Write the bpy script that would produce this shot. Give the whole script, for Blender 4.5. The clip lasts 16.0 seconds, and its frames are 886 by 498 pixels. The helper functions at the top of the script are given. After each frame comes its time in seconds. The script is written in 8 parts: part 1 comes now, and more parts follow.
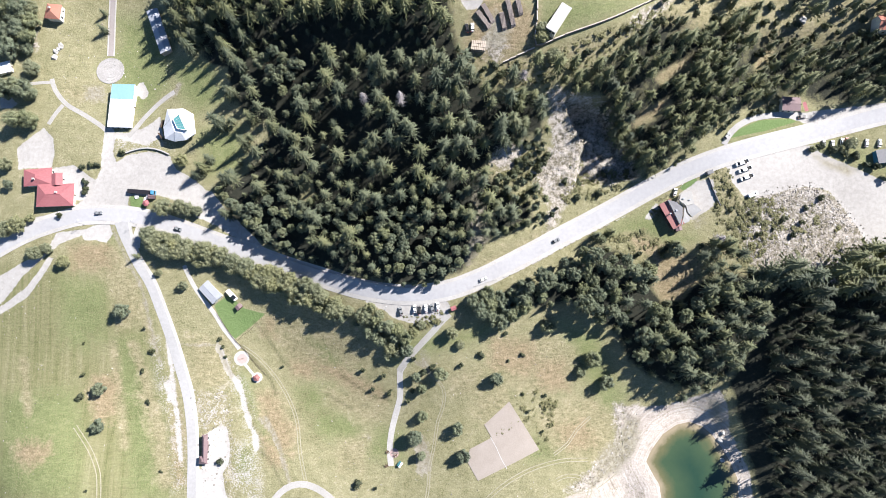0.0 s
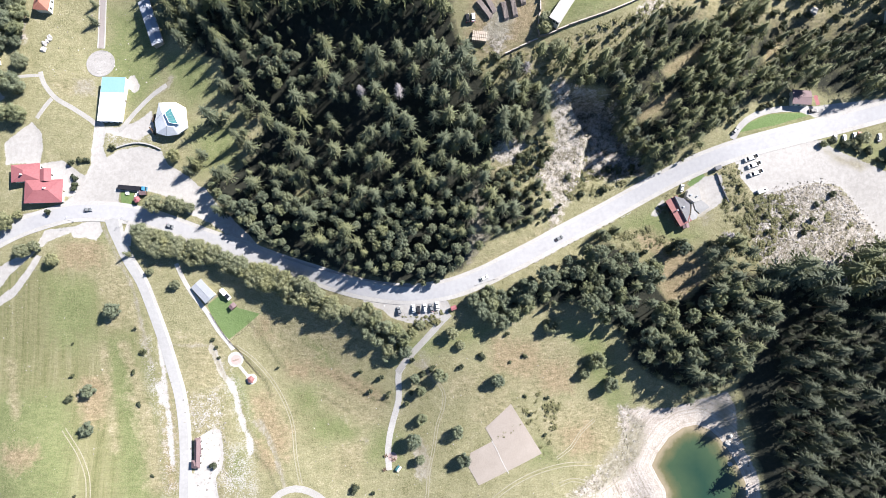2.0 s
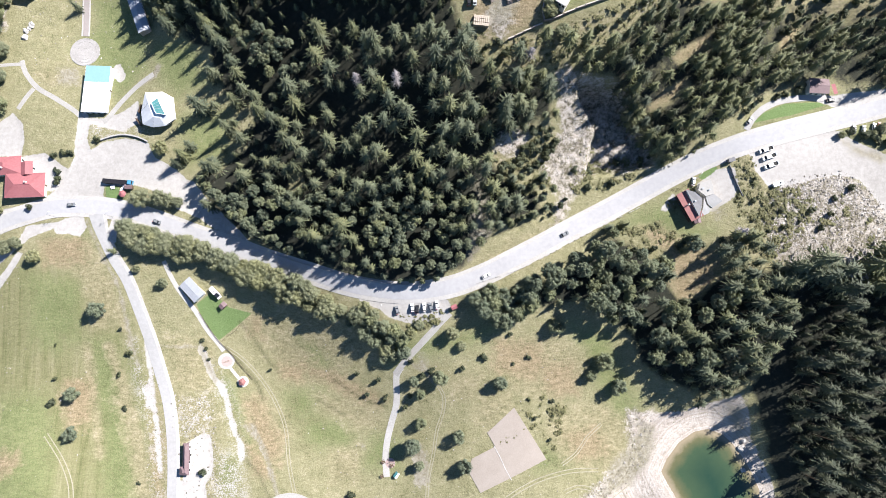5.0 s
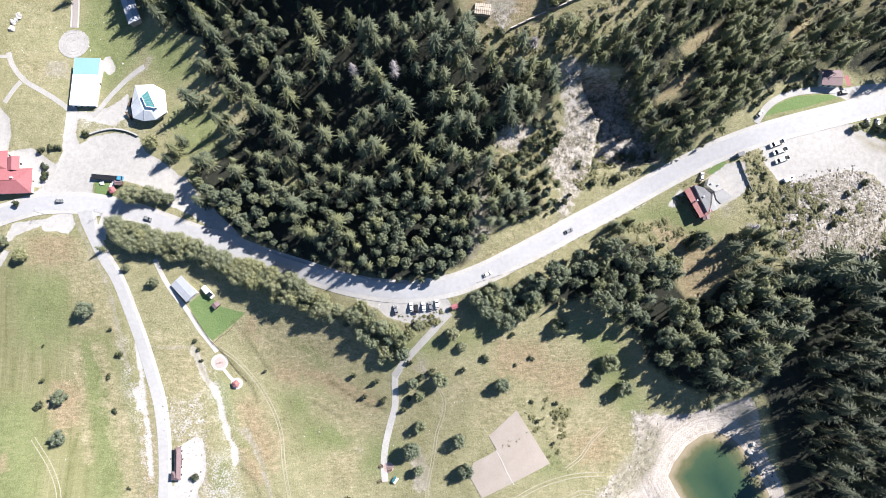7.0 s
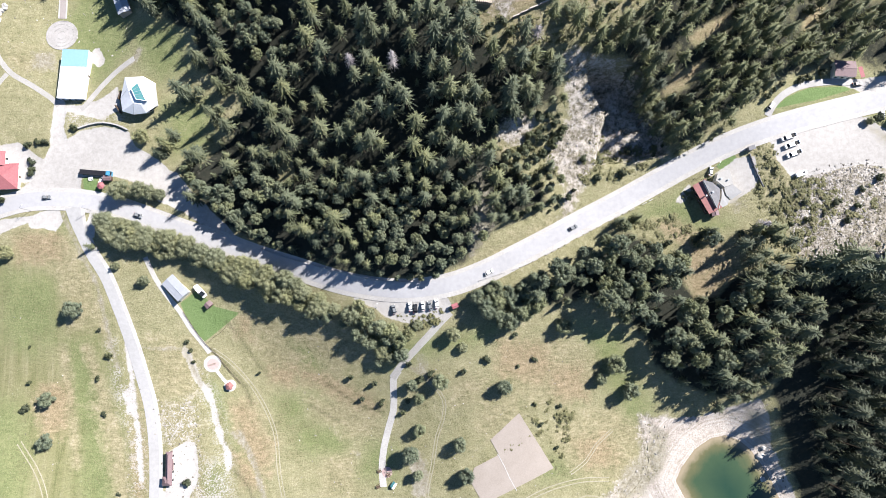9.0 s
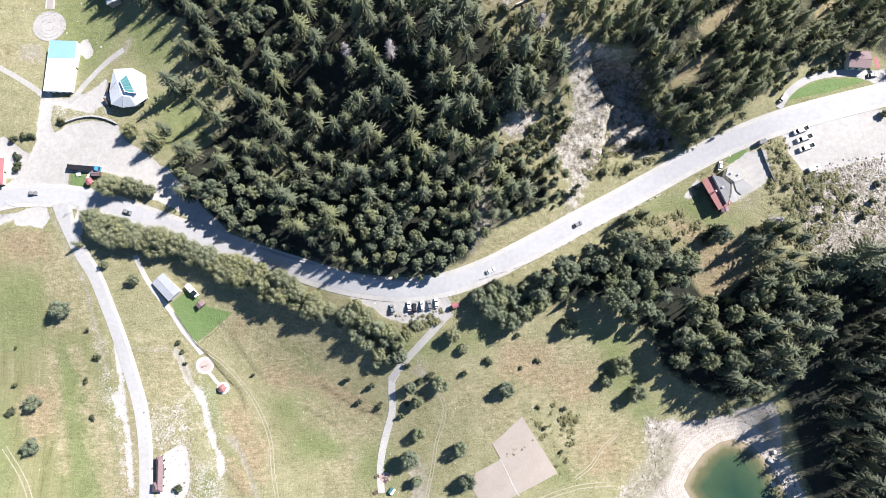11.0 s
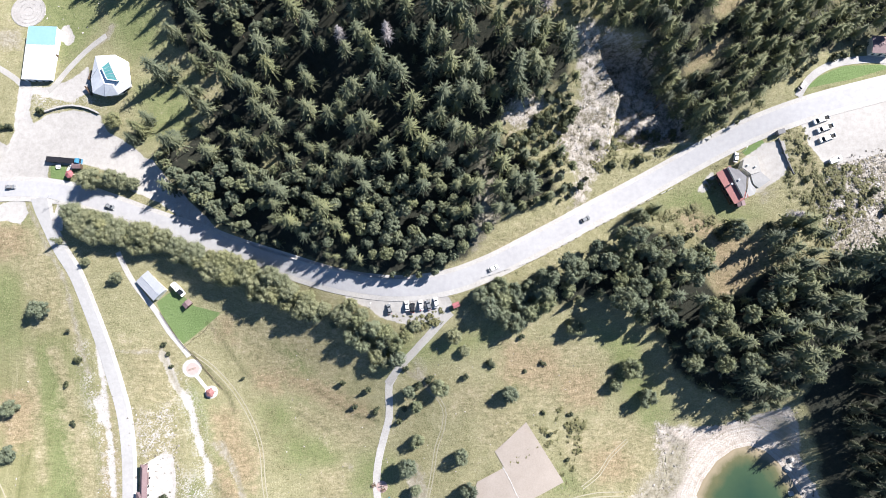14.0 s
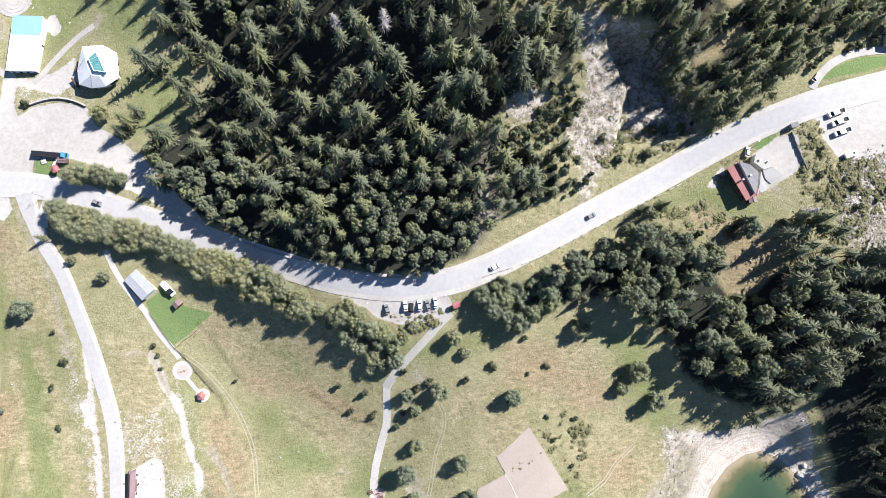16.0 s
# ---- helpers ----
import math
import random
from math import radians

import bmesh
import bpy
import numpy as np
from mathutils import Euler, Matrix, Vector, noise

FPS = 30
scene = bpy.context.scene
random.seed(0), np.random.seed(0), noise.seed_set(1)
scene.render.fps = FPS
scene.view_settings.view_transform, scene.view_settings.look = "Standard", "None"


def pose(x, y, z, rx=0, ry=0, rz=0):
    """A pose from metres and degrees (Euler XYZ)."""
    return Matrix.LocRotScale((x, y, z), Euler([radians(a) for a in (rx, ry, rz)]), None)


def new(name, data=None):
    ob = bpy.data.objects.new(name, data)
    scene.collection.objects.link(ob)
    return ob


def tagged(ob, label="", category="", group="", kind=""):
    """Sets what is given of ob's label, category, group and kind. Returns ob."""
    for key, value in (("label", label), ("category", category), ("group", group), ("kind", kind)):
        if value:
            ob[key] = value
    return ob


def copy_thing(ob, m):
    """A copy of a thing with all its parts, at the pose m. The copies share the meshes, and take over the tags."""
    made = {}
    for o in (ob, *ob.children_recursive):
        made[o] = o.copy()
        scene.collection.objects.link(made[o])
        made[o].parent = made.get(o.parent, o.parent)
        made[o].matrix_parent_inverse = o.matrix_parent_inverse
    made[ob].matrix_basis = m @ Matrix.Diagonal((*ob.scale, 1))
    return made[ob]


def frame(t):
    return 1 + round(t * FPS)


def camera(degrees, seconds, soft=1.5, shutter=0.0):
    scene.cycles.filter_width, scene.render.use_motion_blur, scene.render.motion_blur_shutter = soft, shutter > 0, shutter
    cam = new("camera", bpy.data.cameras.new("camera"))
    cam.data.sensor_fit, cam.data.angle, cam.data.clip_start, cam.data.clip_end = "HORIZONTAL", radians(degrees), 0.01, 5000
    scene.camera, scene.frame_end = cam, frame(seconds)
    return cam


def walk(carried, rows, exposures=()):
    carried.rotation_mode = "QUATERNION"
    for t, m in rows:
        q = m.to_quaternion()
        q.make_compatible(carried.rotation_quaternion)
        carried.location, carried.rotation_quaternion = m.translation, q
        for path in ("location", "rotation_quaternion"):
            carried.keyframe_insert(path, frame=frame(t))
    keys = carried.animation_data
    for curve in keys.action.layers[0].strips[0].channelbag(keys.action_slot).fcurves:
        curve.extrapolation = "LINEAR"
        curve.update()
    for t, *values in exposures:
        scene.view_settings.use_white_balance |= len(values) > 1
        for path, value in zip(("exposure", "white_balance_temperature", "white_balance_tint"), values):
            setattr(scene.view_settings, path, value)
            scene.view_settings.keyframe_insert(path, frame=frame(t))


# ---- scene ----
cam = camera(75.6, 16.0, soft=0.8)
METRES, EYE, TILT, LEAN, TURN = 76.0, 320.0, -83.4, 0.0, 0.0
ROWS = [
    (0.0, 0.00001, -0.00033, 0.00085, -0.016, 0.017, 0.022),
    (2.0, -0.00120, 0.12308, -0.01175, -0.050, -0.026, 0.006),
    (4.0, -0.00234, 0.24674, -0.02563, -0.076, -0.063, 0.022),
    (6.0, -0.00341, 0.37064, -0.04040, -0.097, -0.091, 0.056),
    (8.0, -0.00441, 0.49478, -0.05570, -0.115, -0.110, 0.098),
    (10.0, -0.00533, 0.61917, -0.07113, -0.134, -0.118, 0.135),
    (12.0, -0.00618, 0.74380, -0.08632, -0.156, -0.114, 0.158),
    (14.0, -0.00697, 0.86868, -0.10088, -0.184, -0.096, 0.153),
    (16.0, -0.00768, 0.99380, -0.11443, -0.220, -0.063, 0.110),
]
walk(cam, [(t, pose(0, 0, EYE, TILT, LEAN, TURN) @ pose(METRES * x, METRES * y, METRES * z, 90 + pitch, roll, yaw)) for t, x, y, z, yaw, pitch, roll in ROWS])

# ---- light ----
SUN_EL = radians(42.0)
SUN_DIR = Vector((0.829 * math.cos(SUN_EL), 0.559 * math.cos(SUN_EL), math.sin(SUN_EL)))   # towards the sun
sun = new("sun", bpy.data.lights.new("sun", "SUN"))
sun.data.energy, sun.data.angle, sun.data.color = 5.0, radians(0.53), (1.0, 0.955, 0.935)
sun.rotation_mode = "QUATERNION"
sun.rotation_quaternion = SUN_DIR.to_track_quat("Z", "Y")
sun.location = SUN_DIR * 600
world = bpy.data.worlds.new("sky")
scene.world = world
world.use_nodes = True
sky = world.node_tree.nodes.new("ShaderNodeTexSky")
sky.sky_type, sky.sun_disc = "NISHITA", False
sky.ozone_density, sky.dust_density = 7.0, 0.0
sky.sun_elevation, sky.sun_rotation = SUN_EL, math.atan2(SUN_DIR.x, SUN_DIR.y)
world.node_tree.links.new(sky.outputs[0], world.node_tree.nodes["Background"].inputs[0])
world.node_tree.nodes["Background"].inputs[1].default_value = 0.052
scene.view_settings.exposure = 1.4

# ---- materials ----
def ramp(nt, fac, stops):
    n = nt.nodes.new("ShaderNodeValToRGB")
    els = n.color_ramp.elements
    while len(els) < len(stops):
        els.new(0.5)
    for e, (p, c) in zip(els, stops):
        e.position, e.color = p, (*c, 1)
    nt.links.new(fac, n.inputs[0])
    return n.outputs[0]


def noise_tex(nt, scale, detail=4, rough=0.6, vec=None):
    n = nt.nodes.new("ShaderNodeTexNoise")
    n.inputs["Scale"].default_value, n.inputs["Detail"].default_value, n.inputs["Roughness"].default_value = scale, detail, rough
    if vec is None:
        g = nt.nodes.new("ShaderNodeNewGeometry")
        vec = g.outputs["Position"]
    nt.links.new(vec, n.inputs["Vector"])
    return n.outputs["Fac"]


def mix(nt, fac, a, b, mode="MIX"):
    n = nt.nodes.new("ShaderNodeMix")
    n.data_type, n.blend_type = "RGBA", mode
    for v, i in ((fac, 0), (a, 6), (b, 7)):
        if isinstance(v, (int, float)):
            n.inputs[i].default_value = v
        elif isinstance(v, tuple):
            n.inputs[i].default_value = (*v, 1)
        else:
            nt.links.new(v, n.inputs[i])
    return n.outputs[2]


def calc(nt, op, a, b):
    n = nt.nodes.new("ShaderNodeMath")
    n.operation = op
    for v, i in ((a, 0), (b, 1)):
        if isinstance(v, (int, float)):
            n.inputs[i].default_value = v
        else:
            nt.links.new(v, n.inputs[i])
    return n.outputs[0]


def material(name, rough=0.8, metal=0.0, spec=0.3):
    m = bpy.data.materials.new(name)
    m.use_nodes = True
    b = m.node_tree.nodes["Principled BSDF"]
    b.inputs["Roughness"].default_value, b.inputs["Metallic"].default_value = rough, metal
    b.inputs["Specular IOR Level"].default_value = spec
    return m, m.node_tree, b


def bump(nt, b, height, dist, strength=1.0):
    n = nt.nodes.new("ShaderNodeBump")
    n.inputs["Distance"].default_value, n.inputs["Strength"].default_value = dist, strength
    nt.links.new(height, n.inputs["Height"])
    nt.links.new(n.outputs[0], b.inputs["Normal"])


def surface(name, dark, light, scale=1.0, rough=0.8, metal=0.0, spec=0.3, big=0.08, dist=0.02, random_tint=0.0):
    """A surface that varies between two colours at two scales."""
    m, nt, b = material(name, rough, metal, spec)
    f = calc(nt, "ADD", calc(nt, "MULTIPLY", noise_tex(nt, scale), 0.55), calc(nt, "MULTIPLY", noise_tex(nt, scale * big, 3), 0.45))
    col = ramp(nt, f, [(0.3, dark), (0.7, light)])
    if random_tint:
        o = nt.nodes.new("ShaderNodeObjectInfo")
        v = calc(nt, "ADD", calc(nt, "MULTIPLY", o.outputs["Random"], random_tint), 1 - random_tint / 2)
        c = nt.nodes.new("ShaderNodeCombineColor")
        for i in range(3):
            nt.links.new(v, c.inputs[i])
        col = mix(nt, 1.0, col, c.outputs[0], "MULTIPLY")
    nt.links.new(col, b.inputs["Base Color"])
    bump(nt, b, noise_tex(nt, scale * 3, 3), dist)
    return m


def foliage(name, dark, light, straw, amount=0.5, patch=0.16, thin=0.3):
    m, nt, b = material(name, 0.65, 0, 0.25)
    f = calc(nt, "ADD", calc(nt, "MULTIPLY", noise_tex(nt, 1.7, 2), 0.5), calc(nt, "MULTIPLY", noise_tex(nt, patch, 2), 0.5))
    col = ramp(nt, f, [(0.3, dark), (0.52, light), (0.75, straw)])
    o = nt.nodes.new("ShaderNodeObjectInfo")
    tint = ramp(nt, o.outputs["Random"], [(0.0, (0.72, 0.78, 0.86)), (0.5, (1, 1, 1)), (1.0, (1.22, 1.15, 0.9))])
    col = mix(nt, amount, col, mix(nt, 1.0, col, tint, "MULTIPLY"))
    nt.links.new(col, b.inputs["Base Color"])
    tr = nt.nodes.new("ShaderNodeBsdfTranslucent")
    nt.links.new(col, tr.inputs[0])
    both = nt.nodes.new("ShaderNodeMixShader")
    both.inputs[0].default_value = thin
    nt.links.new(b.outputs[0], both.inputs[1])
    nt.links.new(tr.outputs[0], both.inputs[2])
    nt.links.new(both.outputs[0], nt.nodes["Material Output"].inputs[0])
    return m


M = {
    "needles": foliage("spruce_needles", (0.05, 0.061, 0.043), (0.13, 0.146, 0.088), (0.232, 0.234, 0.128), 0.75, thin=0.12),
    # darker copy of the needles: partly own tone, partly the stand's shade in colour
    "shade_needles": foliage("shaded_spruce_needles", (0.03, 0.038, 0.028), (0.078, 0.09, 0.058), (0.15, 0.154, 0.092), thin=0.08),
    "pine": foliage("pine_needles", (0.075, 0.092, 0.066), (0.175, 0.198, 0.125), (0.265, 0.276, 0.166), 0.7, thin=0.2),
    "leaves": foliage("broad_leaves", (0.185, 0.198, 0.12), (0.275, 0.288, 0.175), (0.34, 0.338, 0.215), 0.5, thin=0.42),
    "scrub": foliage("dry_scrub", (0.1, 0.11, 0.055), (0.185, 0.186, 0.1), (0.3, 0.265, 0.17), 0.7, 0.3, 0.4),
    "tuft": foliage("grass_tufts", (0.15, 0.15, 0.08), (0.22, 0.21, 0.125), (0.34, 0.305, 0.21), 0.5, 0.05, 0.5),
    "bush": foliage("bush_leaves", (0.035, 0.045, 0.027), (0.075, 0.088, 0.052), (0.13, 0.13, 0.08)),
    "dead": surface("dead_wood", (0.22, 0.2, 0.2), (0.42, 0.38, 0.38), 2.0),
    "bark": surface("bark", (0.06, 0.045, 0.03), (0.14, 0.1, 0.07), 4.0),
    "asphalt": surface("old_asphalt", (0.295, 0.294, 0.302), (0.38, 0.378, 0.384), 0.5, 0.9, dist=0.01, big=0.1),
    "asphalt_side": surface("side_road_asphalt", (0.262, 0.259, 0.257), (0.345, 0.342, 0.338), 0.6, 0.9, dist=0.01),
    "shoulder": surface("limestone_shoulder", (0.3, 0.288, 0.27), (0.45, 0.436, 0.416), 1.3, 0.95),
    "path_gravel": surface("path_gravel", (0.25, 0.241, 0.225), (0.37, 0.36, 0.342), 1.5, 0.95),
    "dirt": surface("bare_track_soil", (0.21, 0.195, 0.135), (0.33, 0.305, 0.235), 0.8, 0.95),
    "pale_pink": surface("faded_pink_paving", (0.33, 0.235, 0.22), (0.42, 0.315, 0.295), 1.5, 0.9),
    "log_bark": surface("grey_log_bark", (0.13, 0.108, 0.098), (0.27, 0.232, 0.215), 2.0, 0.9),
    "paving": surface("brown_paving", (0.235, 0.208, 0.196), (0.31, 0.28, 0.268), 2.0, 0.9),
    "stone_paving": surface("grey_plaza_stone", (0.2, 0.19, 0.18), (0.34, 0.33, 0.32), 2.5, 0.9, random_tint=0.35),
    "concrete": surface("pale_concrete", (0.25, 0.243, 0.235), (0.38, 0.372, 0.36), 2.0, 0.9),
    "sand": surface("raked_sand", (0.245, 0.212, 0.182), (0.315, 0.278, 0.245), 1.5, 0.95),
    "white_metal": surface("white_sheet_roof", (0.62, 0.63, 0.65), (0.78, 0.79, 0.8), 0.8, 0.5),
    "blue_metal": surface("turquoise_sheet_roof", (0.18, 0.32, 0.385), (0.215, 0.36, 0.42), 0.7, 0.5),
    "grey_metal": surface("blue_grey_sheet_roof", (0.24, 0.26, 0.3), (0.33, 0.35, 0.39), 0.7, 0.5),
    "slate": surface("dark_slate_roof", (0.13, 0.13, 0.138), (0.19, 0.19, 0.196), 1.0, 0.8, spec=0.15),
    "terrace": surface("terrace_screed", (0.24, 0.235, 0.225), (0.3, 0.293, 0.28), 1.0, 0.9),
    "pale_blue_metal": surface("pale_blue_sheet_roof", (0.22, 0.235, 0.265), (0.29, 0.305, 0.335), 0.8, 0.6),
    "slate_pale": surface("pale_slate_roof", (0.2, 0.2, 0.2), (0.27, 0.27, 0.27), 1.0, 0.7),
    "red_roof": surface("faded_red_roof", (0.235, 0.08, 0.088), (0.325, 0.128, 0.135), 1.2, 0.75),
    "orange_roof": surface("orange_tile_roof", (0.26, 0.105, 0.075), (0.36, 0.165, 0.12), 1.2, 0.8),
    "maroon_roof": surface("maroon_roof", (0.13, 0.088, 0.093), (0.2, 0.142, 0.147), 1.2, 0.7),
    "pink_roof": surface("pale_pink_roof", (0.2, 0.088, 0.084), (0.3, 0.142, 0.134), 1.2, 0.8),
    "plaster": surface("cream_plaster", (0.55, 0.52, 0.46), (0.7, 0.67, 0.6), 1.2, 0.9),
    "dark_wood": surface("dark_wood", (0.05, 0.035, 0.025), (0.12, 0.08, 0.055), 3.0),
    "pale_wood": surface("weathered_wood", (0.3, 0.25, 0.2), (0.48, 0.42, 0.35), 3.0),
    "rock": surface("limestone", (0.24, 0.215, 0.19), (0.5, 0.46, 0.42), 1.5, 0.95, dist=0.1, random_tint=0.3),
    "black": surface("black_paint", (0.01, 0.01, 0.012), (0.025, 0.025, 0.03), 2.0, 0.4),
    "rubber": surface("rubber", (0.012, 0.012, 0.012), (0.03, 0.03, 0.03), 4.0, 0.8),
    "white_paint": surface("white_paint", (0.68, 0.68, 0.68), (0.8, 0.8, 0.8), 1.0, 0.35, spec=0.5),
    "grey_paint": surface("grey_paint", (0.14, 0.15, 0.16), (0.2, 0.21, 0.22), 1.0, 0.3, spec=0.5),
    "red_paint": surface("red_paint", (0.4, 0.03, 0.03), (0.5, 0.05, 0.045), 1.0, 0.3, spec=0.5),
    "blue_paint": surface("blue_paint", (0.04, 0.16, 0.27), (0.06, 0.22, 0.34), 1.0, 0.35, spec=0.5),
    "teal_glass": surface("teal_glazing", (0.05, 0.17, 0.18), (0.09, 0.24, 0.24), 0.7, 0.12, spec=0.6),
    "window": surface("dark_window_glass", (0.012, 0.015, 0.02), (0.025, 0.03, 0.036), 1.0, 0.25, spec=0.2, dist=0.0),
}


def loose_rock():
    m, nt, b = material("loose_limestone", 0.95, 0, 0.1)
    g = nt.nodes.new("ShaderNodeNewGeometry")
    col = ramp(nt, g.outputs["Random Per Island"], [(0.0, (0.13, 0.115, 0.095)), (0.3, (0.23, 0.212, 0.192)), (0.7, (0.33, 0.31, 0.288)), (1.0, (0.46, 0.435, 0.41))])
    nt.links.new(mix(nt, 0.5, col, mix(nt, 1.0, col, ramp(nt, noise_tex(nt, 0.08, 4), [(0.35, (0.35, 0.33, 0.28)), (0.6, (1.1, 1.1, 1.1))]), "MULTIPLY")), b.inputs["Base Color"])
    bump(nt, b, noise_tex(nt, 3.0, 3), 0.1)
    return m


M["loose_rock"] = loose_rock()


def ground_material():
    m, nt, b = material("meadow", 0.95, 0, 0.1)

    def att(name):
        a = nt.nodes.new("ShaderNodeAttribute")
        a.attribute_name = name
        return a.outputs["Fac"]

    def stretched(turn, sx, sy, detail=4, rough=0.65):
        """Noise drawn out along one direction of the plan."""
        p = nt.nodes.new("ShaderNodeMapping")
        g = nt.nodes.new("ShaderNodeNewGeometry")
        nt.links.new(g.outputs["Position"], p.inputs["Vector"])
        p.inputs["Rotation"].default_value, p.inputs["Scale"].default_value = (0, 0, turn), (sx, sy, 0.0)
        return noise_tex(nt, 1.0, detail, rough, p.outputs[0])

    def blend(*pairs):
        total = None
        for v, k in pairs:
            q = calc(nt, "MULTIPLY", v, k)
            total = q if total is None else calc(nt, "ADD", total, q)
        return total

    mid, large = noise_tex(nt, 0.16, 5, 0.62), noise_tex(nt, 0.022, 4, 0.55)
    grain, tuft, fine = noise_tex(nt, 0.45, 6, 0.75), noise_tex(nt, 2.2, 3, 0.7), noise_tex(nt, 1.2, 4, 0.7)
    hatch, cut, swath = stretched(-0.62, 0.26, 0.7), stretched(0.05, 0.55, 0.02, 3), stretched(0.07, 0.11, 0.005, 3)
    f = blend((tuft, 0.26), (fine, 0.26), (mid, 0.2), (large, 0.12), (grain, 0.16))
    grass = ramp(nt, f, [(0.39, (0.101, 0.098, 0.051)), (0.46, (0.187, 0.18, 0.1)), (0.54, (0.251, 0.236, 0.144)), (0.61, (0.359, 0.322, 0.224))])
    # hay cut in long swaths on the open field
    k = blend((swath, 0.3), (cut, 0.28), (f, 0.42))
    hay = ramp(nt, k, [(0.38, (0.096, 0.101, 0.047)), (0.46, (0.152, 0.154, 0.076)), (0.54, (0.196, 0.188, 0.104)), (0.63, (0.278, 0.252, 0.166))])
    lush = ramp(nt, f, [(0.36, (0.072, 0.09, 0.036)), (0.5, (0.15, 0.17, 0.078)), (0.64, (0.235, 0.235, 0.122))])
    lawn = ramp(nt, f, [(0.35, (0.095, 0.147, 0.052)), (0.65, (0.142, 0.195, 0.083))])
    straw = ramp(nt, blend((grain, 0.28), (fine, 0.3), (mid, 0.22), (hatch, 0.2)), [(0.37, (0.099, 0.092, 0.048)), (0.5, (0.222, 0.203, 0.121)), (0.64, (0.351, 0.308, 0.212))])
    rust = ramp(nt, blend((grain, 0.3), (fine, 0.3), (tuft, 0.2), (hatch, 0.2)), [(0.36, (0.095, 0.08, 0.043)), (0.48, (0.205, 0.168, 0.103)), (0.56, (0.285, 0.23, 0.15)), (0.66, (0.39, 0.326, 0.235))])
    stone = ramp(nt, blend((grain, 0.6), (large, 0.4)), [(0.32, (0.27, 0.257, 0.24)), (0.46, (0.335, 0.321, 0.303)), (0.62, (0.4, 0.386, 0.367))])
    cliff = ramp(nt, blend((grain, 0.7), (mid, 0.3)), [(0.36, (0.07, 0.066, 0.04)), (0.45, (0.165, 0.148, 0.112)), (0.52, (0.31, 0.283, 0.242)), (0.64, (0.47, 0.435, 0.4))])
    # near-black forest floor: the shade of the woods is put into its colour
    shaded_soil = ramp(nt, grain, [(0.3, (0.018, 0.022, 0.018)), (0.7, (0.04, 0.04, 0.03))])
    dirt = ramp(nt, grain, [(0.3, (0.17, 0.153, 0.105)), (0.5, (0.232, 0.213, 0.163)), (0.7, (0.32, 0.3, 0.252))])
    # old water lines on the beach run along the shore
    ring = nt.nodes.new("ShaderNodeCombineXYZ")
    nt.links.new(calc(nt, "MULTIPLY", att("shore"), 34.0), ring.inputs[0])
    nt.links.new(calc(nt, "MULTIPLY", mid, 1.6), ring.inputs[1])
    level = noise_tex(nt, 1.0, 3, 0.6, ring.outputs[0])
    beach = ramp(nt, blend((level, 0.45), (grain, 0.3), (mid, 0.25)), [(0.34, (0.2, 0.172, 0.135)), (0.43, (0.315, 0.278, 0.24)), (0.52, (0.39, 0.352, 0.315)), (0.62, (0.47, 0.44, 0.405))])

    def cover(col, name, over, rag=0.7, soft=0.12):
        s = calc(nt, "ADD", att(name), calc(nt, "MULTIPLY", calc(nt, "SUBTRACT", blend((grain, 0.5), (mid, 0.5)), 0.5), rag * 2))
        k = ramp(nt, s, [(0.5 - soft, (0, 0, 0)), (0.5 + soft, (1, 1, 1))])
        return mix(nt, k, col, over)

    col = cover(grass, "mown", hay, 0.5, 0.35)
    col = cover(col, "lush", lush, 1.0, 0.32)
    col = cover(col, "dry", straw, 1.0, 0.3)
    col = cover(col, "rust", rust, 1.0, 0.28)
    col = mix(nt, 0.28, col, mix(nt, 1.0, col, ramp(nt, hatch, [(0.36, (0.72, 0.72, 0.7)), (0.62, (1.22, 1.2, 1.18))]), "MULTIPLY"))
    col = cover(col, "lawn", lawn, 0.3, 0.1)
    col = cover(col, "shaded_soil", shaded_soil, 0.8, 0.2)
    col = cover(col, "cliff", cliff, 1.0, 0.15)
    pebble = calc(nt, "MULTIPLY", att("speckle"), ramp(nt, blend((fine, 0.62), (mid, 0.38)), [(0.5, (0, 0, 0)), (0.56, (1, 1, 1))]))
    col = mix(nt, pebble, col, stone)
    col = cover(col, "beach", beach, 0.9, 0.12)
    col = cover(col, "gravel", stone, 0.55, 0.08)
    # narrow lines darkened in colour only; the land keeps its height
    col = mix(nt, calc(nt, "MULTIPLY", att("dark_line"), 0.75), col, (0.06, 0.06, 0.032))
    col = cover(col, "track", dirt, 1.1, 0.3)
    nt.links.new(col, b.inputs["Base Color"])
    rough = calc(nt, "SUBTRACT", 1.0, calc(nt, "MULTIPLY", att("gravel"), 0.85))
    bump(nt, b, calc(nt, "MULTIPLY", blend((tuft, 0.4), (grain, 1.0), (hatch, 0.5)), rough), 0.5, 0.8)
    return m


def water_material():
    m, nt, b = material("pond_water", 0.08, 0, 0.5)
    a = nt.nodes.new("ShaderNodeAttribute")
    a.attribute_name = "depth"
    k = calc(nt, "ADD", a.outputs["Fac"], calc(nt, "MULTIPLY", calc(nt, "SUBTRACT", noise_tex(nt, 0.12, 4), 0.5), 0.35))
    nt.links.new(ramp(nt, k, [(0.05, (0.24, 0.2, 0.135)), (0.2, (0.1, 0.1, 0.05)), (0.42, (0.04, 0.068, 0.036)), (1.0, (0.018, 0.044, 0.028))]), b.inputs["Base Color"])
    bump(nt, b, noise_tex(nt, 0.8, 3), 0.02)
    return m


